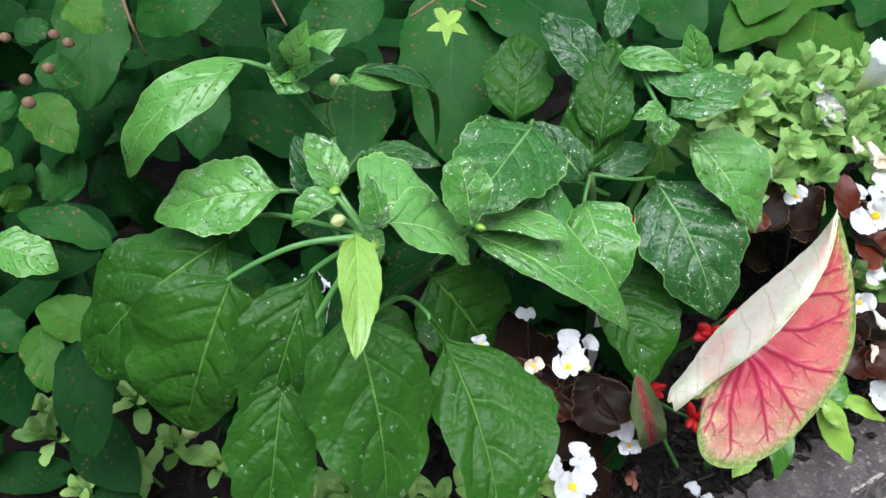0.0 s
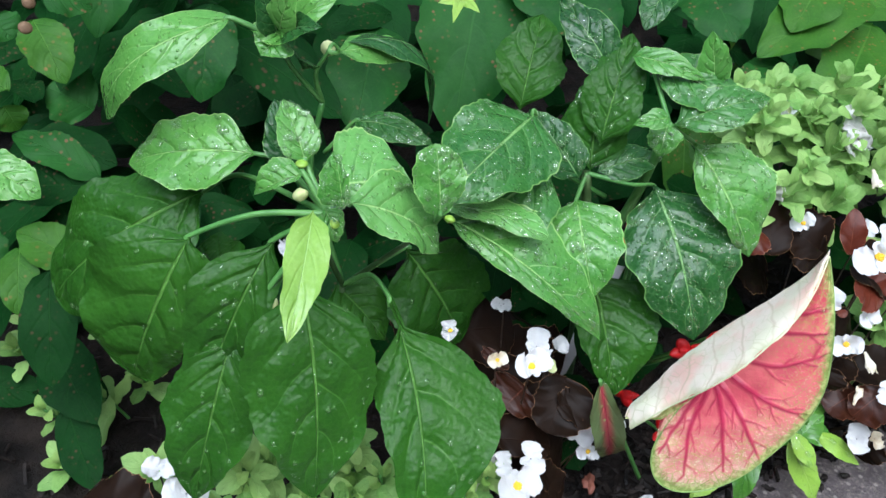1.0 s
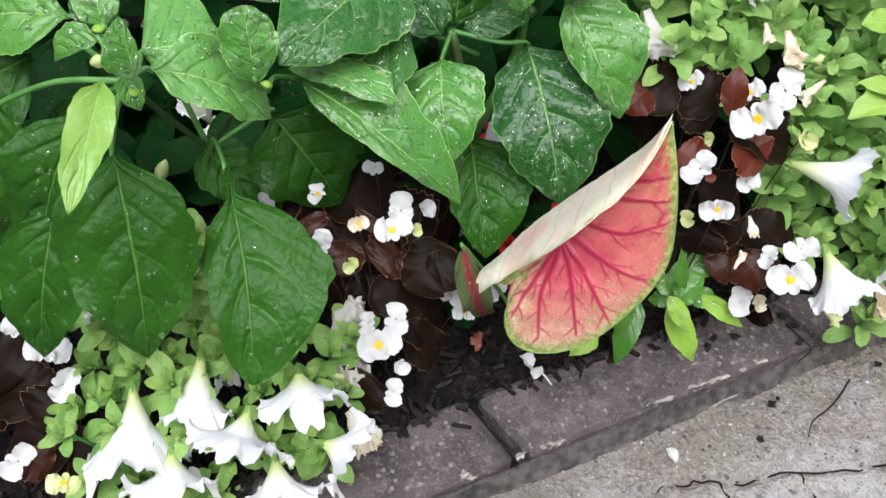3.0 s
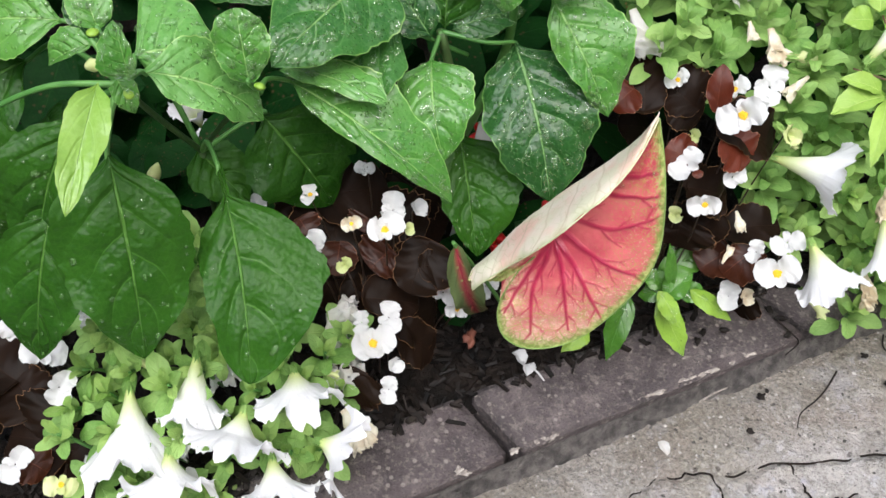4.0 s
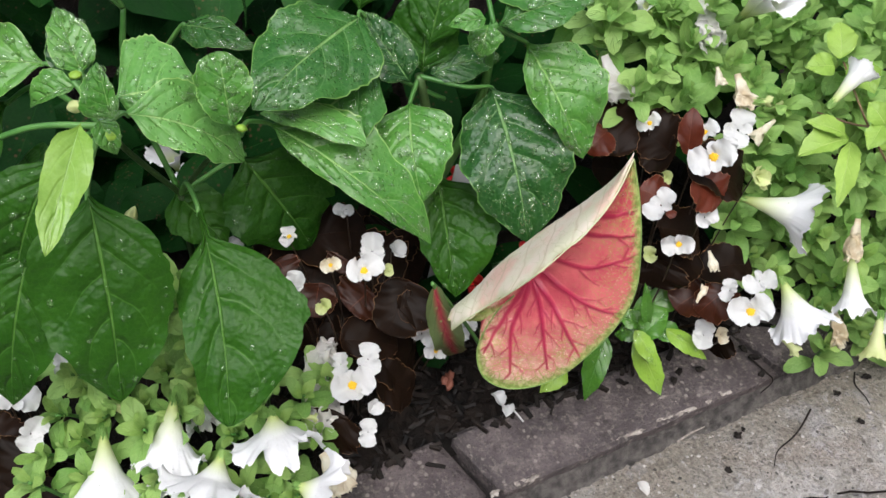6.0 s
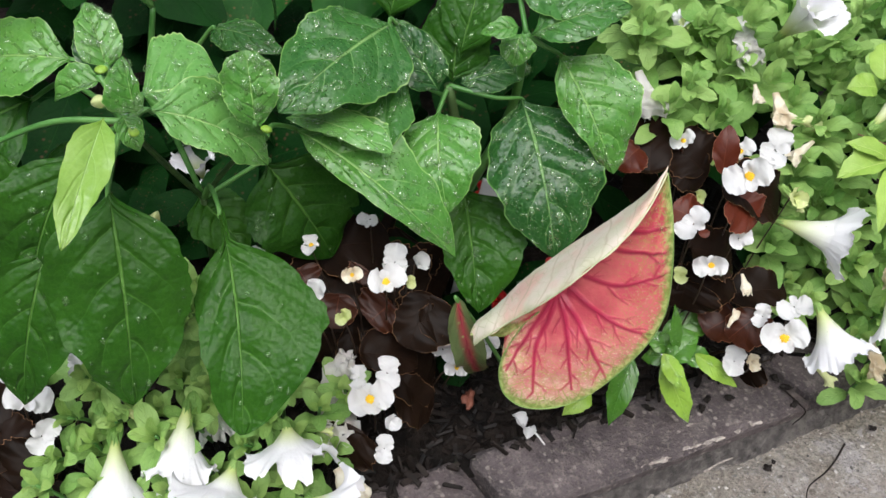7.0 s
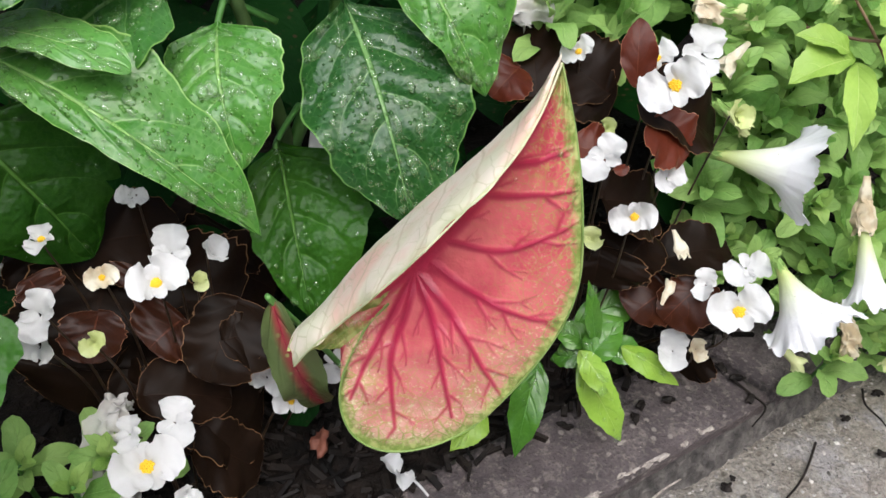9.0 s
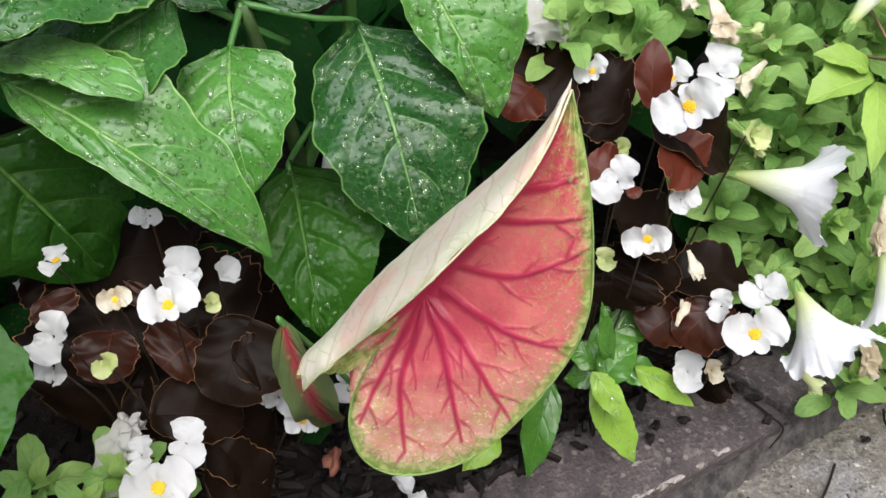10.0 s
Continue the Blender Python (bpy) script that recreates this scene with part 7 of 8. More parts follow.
PEBBLES = [(0.516, 0.509, 0.021), (0.406, 0.474, 0.021), (0.411, 0.481, 0.021), (0.500, 0.535, 0.021), (0.531, 0.560, 0.021), (0.438, 0.528, 0.021), (0.395, 0.439, 0.021)]
RED_CHIP = (0.156, 0.469, 0.042)
BLACK_CHIPS = [(0.301, 0.489, 0.050), (0.350, 0.509, 0.050), (0.408, 0.546, 0.050), (0.417, 0.538, 0.050), (0.422, 0.522, 0.050), (0.458, 0.542, 0.050), (0.368, 0.515, 0.050), (0.345, 0.499, 0.050)]


# main veins of the caladium as (up the blade, across it) from the stalk's point: the midrib, its side veins, the fan into the lower lobes
CAL_MAINS = [
    ((-0.002, 0.007), (0.016, -0.007), (0.043, -0.025), (0.066, -0.036), (0.081, -0.042)),
    ((0.047, -0.028), (0.051, -0.038), (0.057, -0.049)),
    ((0.033, -0.017), (0.035, -0.029), (0.041, -0.053)),
    ((0.012, -0.005), (0.011, -0.023), (0.017, -0.039), (0.028, -0.055)),
    ((0.001, 0.000), (-0.009, -0.018), (-0.017, -0.040), (-0.017, -0.057)),
    ((-0.002, 0.007), (-0.020, -0.009), (-0.042, -0.023), (-0.059, -0.034)),
    ((-0.002, 0.007), (-0.023, -0.001), (-0.045, -0.006), (-0.070, -0.012)),
    ((-0.002, 0.007), (-0.023, 0.011), (-0.042, 0.016), (-0.077, 0.013)),
    ((-0.002, 0.007), (-0.023, 0.017), (-0.042, 0.026), (-0.061, 0.033)),
    ((-0.002, 0.007), (-0.011, 0.017), (-0.023, 0.029), (-0.036, 0.042)),
]


def vein_field(flat):
    """How near each point of the blade lies to a vein: the main veins, and the forks that they send to the rim."""
    rnd = random.Random(14)
    pieces = []

    def grow(at, heading, length, wide, depth, bend):
        count = max(4, int(length / 0.003))
        forks = sorted(rnd.uniform(0.3, 0.9) for _ in range((0, 2, 0)[depth]))
        side = rnd.choice((-1, 1))
        for k in range(count):
            t = k / count
            step = length / count
            nxt = (at[0] + step * math.cos(heading), at[1] + step * math.sin(heading))
            w0 = wide * (1 - 0.7 * t)
            pieces.append((*at, *nxt, w0, (1.0, 0.6, 0.4)[depth] * (1 - 0.35 * t)))
            while forks and forks[0] <= t:
                forks.pop(0)
                side = -side
                grow(at, heading + side * rnd.uniform(0.5, 0.9), length * rnd.uniform(0.3, 0.5), max(0.0005, w0 * 0.6), 2, -side * 0.3)
            at, heading = nxt, heading + bend / count + rnd.uniform(-0.07, 0.07)

    for j, main in enumerate(CAL_MAINS):
        line = curve_points([(*p, 0.0) for p in main], 8)
        total = sum((b - a).length for a, b in zip(line, line[1:]))
        wide, run, side, due = (0.0019 if j == 0 else 0.0013 if j > 3 else 0.0011), 0.0, 1, 0.014 + 0.004 * (j % 3)
        for a, b in zip(line, line[1:]):
            t, d = run / total, b - a
            pieces.append((a.x, a.y, b.x, b.y, wide * (1 - 0.6 * t), 1.0 - 0.3 * t))
            run += d.length
            if run > due:
                due, side = due + rnd.uniform(0.006, 0.012), -side
                grow((b.x, b.y), math.atan2(d.y, d.x) + side * rnd.uniform(0.55, 0.9), rnd.uniform(0.010, 0.020), 0.0007, 1, -side * rnd.uniform(0.1, 0.5))
    best = np.zeros(len(flat))
    for x0, y0, x1, y1, w, depth in pieces:
        d = np.array([x1 - x0, y1 - y0])
        q = flat - np.array([x0, y0])
        t = np.clip(q @ d / (d @ d), 0, 1)
        best = np.maximum(best, depth * np.clip(1 - np.hypot(q[:, 0] - t * d[0], q[:, 1] - t * d[1]) / (2.6 * w), 0, 1))
    return best.astype(np.float32)


def smooth(x):
    x = max(0.0, min(1.0, x))
    return x * x * (3 - 2 * x)


def caladium_leaf(plant):
    """Heart-shaped blade folded along its length: the rose face, and the pale back of the half that stands up in front."""
    steps = 560

    def sampled(points, count):
        line = curve_points(points, 12)
        run = [0.0]
        for a, b in zip(line, line[1:]):
            run.append(run[-1] + (b - a).length)
        out = []
        for k in range(count + 1):
            want, i = run[-1] * k / count, 0
            while i < len(run) - 2 and run[i + 1] < want:
                i += 1
            t = (want - run[i]) / max(run[i + 1] - run[i], 1e-9)
            out.append(line[i].lerp(line[i + 1], min(t, 1.0)))
        return out

    fold, rim, lip = sampled(CAL_FOLD, steps), sampled(CAL_RIM, steps), sampled(CAL_LIP, steps)
    nrm = CAL_NORMAL
    ax = Vector((0, 0, 1))
    ax = (ax - nrm * ax.dot(nrm)).normalized()
    ay = nrm.cross(ax)

    def polar(p):
        q = p - CAL_HUB
        return math.atan2(q.dot(ay), q.dot(ax)), math.hypot(q.dot(ax), q.dot(ay))

    outline = sorted(polar(p) for p in (*fold, *rim))
    angles, reach = [a for a, _ in outline], [r for _, r in outline]
    verts, uvs, faces = [], [], []
    wn = 130
    for i in range(steps + 1):
        for j in range(wn + 1):
            w = j / wn
            p = fold[i].lerp(rim[i], w)
            r = (p - CAL_HUB).length
            p += nrm * (0.007 * math.sin(math.pi * w) * math.sin(math.pi * i / steps) + 0.0012 * math.sin(30 * w + i * 0.035) * w * (1 - w) * 2 - 0.002 * math.exp(-((r / 0.02) ** 2)))
            p += nrm * 0.0012 * noise.noise(p * 60)
            a, r = polar(p)
            full = np.interp(a, angles, reach)
            verts.append(p)
            edge = min(1.0, r / max(full, 1e-4))
            heel = smooth((i / steps - 0.74) / 0.08)
            uvs.append(((1.25 - a / 6.28318) % 1.0, edge * (1 - heel) + heel * max(0.35 + 0.65 * w**4, 0.35 + 0.62 * smooth((i / steps - 0.86) / 0.1))))
    for i in range(steps):
        for j in range(wn):
            k = i * (wn + 1) + j
            faces.append((k, k + 1, k + wn + 2, k + wn + 1))
    me = mesh_of("leaf", verts, faces, uvs)
    flat = np.array([[(p - CAL_HUB).dot(ax), (p - CAL_HUB).dot(ay)] for p in verts])
    me.attributes.new("vein", "FLOAT", "POINT").data.foreach_set("value", vein_field(flat))
    ob = part("leaf", me, CALADIUM, plant, "rose caladium leaf with crimson veins and a green rim, folded over", Matrix.Identity(4))
    verts, faces, uvs = [], [], []
    for i in range(steps + 1):
        for j in range(11):
            w = j / 10
            p = fold[i].lerp(lip[i], w) + nrm * (0.010 * math.sin(math.pi * w) * math.sin(math.pi * min(1.0, i / steps * 1.05)) - 0.003 * (1 - w)) + ax * (0.004 * math.sin(math.pi * w))
            verts.append(p + nrm * (0.0014 * noise.noise(p * 70) + 0.0012 * noise.noise(p * 160)) + ay * (0.0022 * noise.noise(p * 45) * w))
            uvs.append((i / steps, w))
    for i in range(steps):
        for j in range(10):
            k = i * 11 + j
            faces.append((k, k + 11, k + 12, k + 1))
    part("leaf_back", mesh_of("leaf_back", verts, faces, uvs), CALADIUM_BACK, ob, "pale cream-pink underside of the folded half", Matrix.Identity(4))
    part("rim", tube("rim", CAL_RIM[:-2], 0.0005, 0.0006, 6, 10), CALADIUM_RIM, ob, "green rim of the leaf", Matrix.Identity(4))
    part("lip", tube("lip", CAL_LIP, 0.0005, 0.0005, 6, 10), CALADIUM_LIP, ob, "", Matrix.Identity(4))
    part("petiole", tube("petiole", [(0.222, 0.487, 0.035), (0.224, 0.475, 0.14), CAL_HUB - nrm * 0.02, CAL_HUB - nrm * 0.009], 0.0035, 0.0022), STEM, ob, "", Matrix.Identity(4))
    rnd = random.Random(5)
    dv, df = [], []
    for _ in range(14):
        i, j = rnd.randrange(60, steps - 40), rnd.randrange(18, wn - 6)
        p = fold[i].lerp(rim[i], j / wn) + nrm * (0.0075 * math.sin(math.pi * j / wn) * math.sin(math.pi * i / steps))
        r, k0 = rnd.uniform(0.0006, 0.0016), len(dv)
        for rad, h in ((1.0, -0.2), (0.9, 0.35), (0.55, 0.6)):
            dv += [p + ax * (r * rad * math.cos(a * math.pi / 4)) + ay * (r * rad * math.sin(a * math.pi / 4)) + nrm * (r * h) for a in range(8)]
        for ring in range(2):
            df += [(k0 + ring * 8 + a, k0 + ring * 8 + (a + 1) % 8, k0 + ring * 8 + 8 + (a + 1) % 8, k0 + ring * 8 + 8 + a) for a in range(8)]
        df.append(tuple(k0 + 16 + a for a in range(8)))
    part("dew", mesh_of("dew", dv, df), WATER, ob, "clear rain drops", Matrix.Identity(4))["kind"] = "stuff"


caladium = thing("caladium", (0.222, 0.487, 0.035), "caladium with one large rose-red leaf folded like a shell", "plant")
caladium_leaf(caladium)
sb, st, sn = CAL_SMALL
leaf(caladium, sb, st, 0.024, sn, SMALL_CALADIUM, 0.14, (0.1, 0.3), wave=0.14, shape=ROUND_SHAPE, stalk=[(0.2, 0.485, 0.035), (0.165, 0.475, 0.11)], label="small caladium leaf, green with a crimson middle")

# ---- loose foliage ----


def leaf_kinds(length_ratio, shape, count, seed, arch=0.1, nu=8, fold=0.15, wave=0.06):
    """A few unit leaves to repeat."""
    rnd = random.Random(seed)
    kinds = []
    for k in range(count):
        f = rnd.uniform(-0.5, 1.3) * fold
        _, verts, faces, uvs = blade(1.0, length_ratio * rnd.uniform(0.85, 1.15), shape, arch * rnd.uniform(-0.4, 1.6), (f, f), 0.0, wave, 0.0, seed + k, nu, 2)
        kinds.append((verts, faces, uvs))
    return kinds


def shared(kinds, name, material):
    out = []
    for verts, faces, uvs in kinds:
        me = mesh_of(name, verts, faces, uvs)
        me.materials.append(material)
        out.append(me)
    return out


PETUNIA_UNITS = leaf_kinds(0.5, OVAL_SHAPE, 9, 50, 0.2, 10, 0.28, 0.1)
PETUNIA_KINDS = shared(PETUNIA_UNITS, "leaf", PETUNIA)
PETUNIA_TIPS = shared(PETUNIA_UNITS, "leaf", PETUNIA_YOUNG)
SHRUB_KINDS = shared(leaf_kinds(0.52, SHRUB_SHAPE, 6, 70, 0.1, 10), "leaf", SHRUB_SHADED)
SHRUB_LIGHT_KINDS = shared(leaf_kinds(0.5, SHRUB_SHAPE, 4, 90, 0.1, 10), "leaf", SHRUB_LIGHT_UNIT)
SHRUB_FAR_KINDS = shared(leaf_kinds(0.55, OVAL_SHAPE, 5, 130, 0.1, 8), "leaf", SHRUB_SHADED)
STACK = leaf_kinds(0.52, SHRUB_SHAPE, 6, 110, 0.1, 6)


LEAFING = random.Random(9)


def shoot_leaves(at, up, size, count, stalk):
    """Places of the leaves of a petunia shoot, which spiral up to a small rosette."""
    at, up, rnd = Vector(at), Vector(up).normalized(), LEAFING
    side = up.orthogonal().normalized()
    turn0 = rnd.uniform(0, 6.28)
    out = []
    for k in range(count):
        t = k / (count - 1)
        ang = turn0 + 2.4 * k
        away = (side * math.cos(ang) + up.cross(side) * math.sin(ang)).normalized()
        tilt = radians(80 - 55 * t + rnd.uniform(-14, 14))
        along = away * math.sin(tilt) + up * math.cos(tilt)
        ln = size * (1.0 - 0.5 * t) * rnd.uniform(0.85, 1.15)
        nrm = up * math.sin(tilt) - away * math.cos(tilt) + Vector((0, -0.2, 0.4))
        out.append(frame_of(at - up * stalk * (1 - t) + away * 0.002, along, nrm) @ Matrix.Diagonal((ln, ln, ln, 1)))
    return out


def sprig(plant, at, up, size, count=9, stalk=0.034):
    """A petunia shoot with each leaf a part of the plant."""
    for k, m in enumerate(shoot_leaves(at, up, size, count, stalk)):
        part("leaf", LEAFING.choice(PETUNIA_TIPS if k > count - 4 else PETUNIA_KINDS), None, plant, "", m)
    at, up = Vector(at), Vector(up).normalized()
    part("stem", tube("stem", [at - up * stalk * 2.0 + Vector((0, 0.004, -0.02)), at - up * stalk, at], 0.0016, 0.0011, 5, 4), STEM, plant, "", Matrix.Identity(4))


FAR_SHOOTS = ([], [], [])


def shoot(at, up, size, count=9, stalk=0.034):
    """A petunia shoot farther back, for the joined foliage."""
    verts, faces, uvs = FAR_SHOOTS
    for m in shoot_leaves(at, up, size, count, stalk):
        v2, f2, u2 = LEAFING.choice(PETUNIA_UNITS)
        k0 = len(verts)
        verts += [m @ v for v in v2]
        faces += [tuple(i + k0 for i in f) for f in f2]
        uvs += u2


rnd = random.Random(11)

# ---- shoots of the petunias ----
sprig(petunia_a, (-0.040, 0.416, 0.185), (0.10, -0.50, 1.0), 0.026)
sprig(petunia_a, (-0.045, 0.401, 0.155), (0.10, -0.50, 1.0), 0.028)
sprig(petunia_a, (-0.027, 0.398, 0.136), (0.10, -0.50, 1.0), 0.03)
sprig(petunia_a, (-0.041, 0.412, 0.160), (0.10, -0.50, 1.0), 0.026)
sprig(petunia_a, (-0.082, 0.345, 0.159), (0.10, -0.50, 1.0), 0.028)
sprig(petunia_b, (0.465, 0.533, 0.086), (-0.10, -0.32, 1.0), 0.027)
sprig(petunia_b, (0.564, 0.555, 0.090), (-0.06, -0.65, 1.0), 0.035)
sprig(petunia_b, (0.518, 0.574, 0.057), (-0.22, -0.40, 1.0), 0.032)
sprig(petunia_b, (0.563, 0.572, 0.072), (0.23, -0.39, 1.0), 0.032)
sprig(petunia_b, (0.597, 0.572, 0.083), (0.15, -0.86, 1.0), 0.034)
sprig(petunia_b, (0.546, 0.579, 0.065), (-0.20, -0.56, 1.0), 0.028)
sprig(petunia_b, (0.565, 0.560, 0.109), (0.31, -0.67, 1.0), 0.033)
sprig(petunia_b, (0.491, 0.562, 0.094), (0.01, -0.47, 1.0), 0.028)
sprig(petunia_b, (0.527, 0.580, 0.081), (0.19, -0.68, 1.0), 0.033)
sprig(petunia_b, (0.550, 0.589, 0.081), (0.30, -0.49, 1.0), 0.034)
sprig(petunia_b, (0.542, 0.561, 0.116), (-0.01, -0.62, 1.0), 0.036)
sprig(petunia_b, (0.455, 0.552, 0.109), (-0.02, -0.92, 1.0), 0.029)
sprig(petunia_b, (0.560, 0.603, 0.094), (-0.02, -0.94, 1.0), 0.027)
sprig(petunia_b, (0.616, 0.616, 0.095), (0.05, -0.83, 1.0), 0.036)
sprig(petunia_b, (0.554, 0.581, 0.128), (-0.27, -0.74, 1.0), 0.027)
sprig(petunia_b, (0.501, 0.586, 0.115), (-0.08, -0.94, 1.0), 0.033)
sprig(petunia_b, (0.510, 0.578, 0.126), (-0.25, -0.87, 1.0), 0.030)
sprig(petunia_b, (0.456, 0.585, 0.110), (-0.27, -0.77, 1.0), 0.036)
sprig(petunia_b, (0.467, 0.564, 0.136), (-0.13, -0.46, 1.0), 0.033)
sprig(petunia_b, (0.408, 0.561, 0.133), (0.12, -0.63, 1.0), 0.031)
sprig(petunia_b, (0.529, 0.602, 0.130), (0.10, -0.85, 1.0), 0.026)
sprig(petunia_b, (0.505, 0.591, 0.138), (-0.28, -0.93, 1.0), 0.031)
sprig(petunia_b, (0.410, 0.598, 0.114), (-0.29, -0.63, 1.0), 0.032)
sprig(petunia_b, (0.573, 0.613, 0.130), (-0.18, -0.48, 1.0), 0.032)
sprig(petunia_b, (0.387, 0.569, 0.143), (-0.13, -0.58, 1.0), 0.026)
sprig(petunia_b, (0.474, 0.580, 0.147), (0.03, -0.83, 1.0), 0.036)
sprig(petunia_b, (0.562, 0.628, 0.117), (0.04, -0.58, 1.0), 0.028)
sprig(petunia_b, (0.455, 0.605, 0.123), (-0.29, -0.84, 1.0), 0.030)
sprig(petunia_b, (0.365, 0.571, 0.144), (-0.23, -0.33, 1.0), 0.029)
sprig(petunia_b, (0.433, 0.596, 0.134), (-0.05, -0.68, 1.0), 0.030)
sprig(petunia_b, (0.559, 0.616, 0.150), (-0.23, -0.47, 1.0), 0.035)
sprig(petunia_b, (0.438, 0.583, 0.162), (0.05, -0.79, 1.0), 0.034)
shoot((0.576, 0.613, 0.161), (-0.33, -0.47, 1.0), 0.031)
shoot((0.504, 0.630, 0.136), (-0.22, -0.27, 1.0), 0.027)
shoot((0.504, 0.613, 0.154), (-0.13, -0.49, 1.0), 0.026)
shoot((0.413, 0.583, 0.172), (0.18, -0.95, 1.0), 0.028)
shoot((0.548, 0.641, 0.140), (0.26, -0.92, 1.0), 0.036)
shoot((0.390, 0.597, 0.156), (-0.24, -0.68, 1.0), 0.029)
shoot((0.459, 0.595, 0.170), (0.11, -0.51, 1.0), 0.028)
shoot((0.363, 0.566, 0.181), (-0.17, -0.61, 1.0), 0.036)
shoot((0.424, 0.607, 0.170), (-0.01, -0.50, 1.0), 0.035)
shoot((0.398, 0.588, 0.188), (0.12, -0.35, 1.0), 0.030)
shoot((0.521, 0.603, 0.196), (0.16, -0.88, 1.0), 0.028)
shoot((0.570, 0.648, 0.166), (-0.31, -0.35, 1.0), 0.028)
shoot((0.501, 0.633, 0.169), (-0.02, -0.72, 1.0), 0.029)
shoot((0.473, 0.617, 0.181), (-0.26, -0.64, 1.0), 0.031)
shoot((0.427, 0.597, 0.192), (0.02, -0.48, 1.0), 0.036)
shoot((0.520, 0.634, 0.176), (0.02, -0.57, 1.0), 0.028)
shoot((0.380, 0.605, 0.193), (-0.09, -0.74, 1.0), 0.034)
shoot((0.415, 0.610, 0.198), (-0.26, -0.62, 1.0), 0.029)
shoot((0.504, 0.621, 0.204), (0.27, -0.83, 1.0), 0.032)
shoot((0.393, 0.592, 0.212), (-0.13, -0.53, 1.0), 0.026)
shoot((0.498, 0.651, 0.179), (0.19, -0.75, 1.0), 0.030)
shoot((0.566, 0.650, 0.195), (0.07, -0.30, 1.0), 0.032)
shoot((0.461, 0.604, 0.218), (0.02, -0.89, 1.0), 0.028)
shoot((0.537, 0.639, 0.202), (-0.22, -0.35, 1.0), 0.026)
shoot((0.440, 0.607, 0.215), (0.22, -0.72, 1.0), 0.034)
shoot((0.403, 0.606, 0.229), (-0.02, -0.31, 1.0), 0.030)
shoot((0.551, 0.658, 0.212), (-0.24, -0.69, 1.0), 0.033)
shoot((0.535, 0.677, 0.196), (-0.25, -0.50, 1.0), 0.035)
shoot((0.486, 0.665, 0.200), (-0.35, -0.26, 1.0), 0.030)
shoot((0.369, 0.595, 0.237), (0.06, -0.30, 1.0), 0.033)
shoot((0.497, 0.630, 0.230), (0.31, -0.43, 1.0), 0.036)
shoot((0.461, 0.640, 0.219), (0.19, -0.59, 1.0), 0.029)
shoot((0.429, 0.637, 0.217), (0.10, -0.37, 1.0), 0.027)
shoot((0.522, 0.642, 0.242), (0.21, -0.66, 1.0), 0.028)
shoot((0.555, 0.663, 0.232), (-0.28, -0.42, 1.0), 0.031)
shoot((0.467, 0.662, 0.222), (-0.32, -0.78, 1.0), 0.027)
shoot((0.422, 0.644, 0.231), (-0.15, -0.84, 1.0), 0.031)
shoot((0.500, 0.650, 0.238), (-0.29, -0.94, 1.0), 0.033)
shoot((0.420, 0.618, 0.255), (0.31, -0.44, 1.0), 0.027)
shoot((0.382, 0.626, 0.245), (0.32, -0.36, 1.0), 0.036)
shoot((0.482, 0.669, 0.231), (-0.08, -0.58, 1.0), 0.033)
shoot((0.306, 0.606, 0.261), (0.35, -0.29, 1.0), 0.030)
shoot((0.402, 0.645, 0.249), (-0.33, -0.54, 1.0), 0.034)
shoot((0.373, 0.616, 0.266), (-0.30, -0.33, 1.0), 0.027)
shoot((0.288, 0.647, 0.233), (0.13, -0.40, 1.0), 0.037)
shoot((0.533, 0.673, 0.251), (-0.15, -0.60, 1.0), 0.027)
shoot((0.265, 0.601, 0.264), (0.14, -0.28, 1.0), 0.036)
shoot((0.492, 0.642, 0.268), (-0.34, -0.86, 1.0), 0.037)
shoot((0.461, 0.661, 0.252), (0.30, -0.43, 1.0), 0.034)
shoot((0.447, 0.649, 0.260), (-0.05, -0.51, 1.0), 0.036)
shoot((0.497, 0.675, 0.250), (-0.04, -0.68, 1.0), 0.029)
shoot((0.424, 0.658, 0.256), (-0.03, -0.54, 1.0), 0.028)
shoot((0.354, 0.629, 0.266), (-0.25, -0.79, 1.0), 0.027)
shoot((0.335, 0.672, 0.235), (-0.25, -0.65, 1.0), 0.034)
shoot((0.303, 0.644, 0.259), (-0.07, -0.48, 1.0), 0.031)
shoot((0.324, 0.648, 0.263), (0.03, -0.30, 1.0), 0.028)
shoot((0.277, 0.610, 0.281), (0.11, -0.74, 1.0), 0.029)
shoot((0.361, 0.654, 0.264), (0.08, -0.26, 1.0), 0.026)
shoot((0.489, 0.665, 0.276), (-0.14, -0.31, 1.0), 0.028)
shoot((0.449, 0.667, 0.271), (-0.03, -0.79, 1.0), 0.027)
shoot((0.533, 0.689, 0.269), (0.14, -0.34, 1.0), 0.033)
shoot((0.334, 0.632, 0.280), (0.15, -0.75, 1.0), 0.035)
shoot((0.400, 0.699, 0.248), (-0.11, -0.79, 1.0), 0.033)
shoot((0.499, 0.663, 0.287), (-0.22, -0.37, 1.0), 0.030)
shoot((0.415, 0.686, 0.261), (0.26, -0.50, 1.0), 0.037)
shoot((0.422, 0.652, 0.285), (-0.23, -0.78, 1.0), 0.033)
shoot((0.461, 0.673, 0.277), (-0.18, -0.56, 1.0), 0.029)
shoot((0.303, 0.646, 0.282), (0.12, -0.39, 1.0), 0.036)
shoot((0.527, 0.733, 0.263), (0.15, -0.82, 1.0), 0.029)
shoot((0.402, 0.717, 0.259), (0.29, -0.50, 1.0), 0.027)
shoot((0.442, 0.684, 0.285), (0.12, -0.75, 1.0), 0.034)
shoot((0.335, 0.689, 0.268), (-0.30, -0.36, 1.0), 0.029)
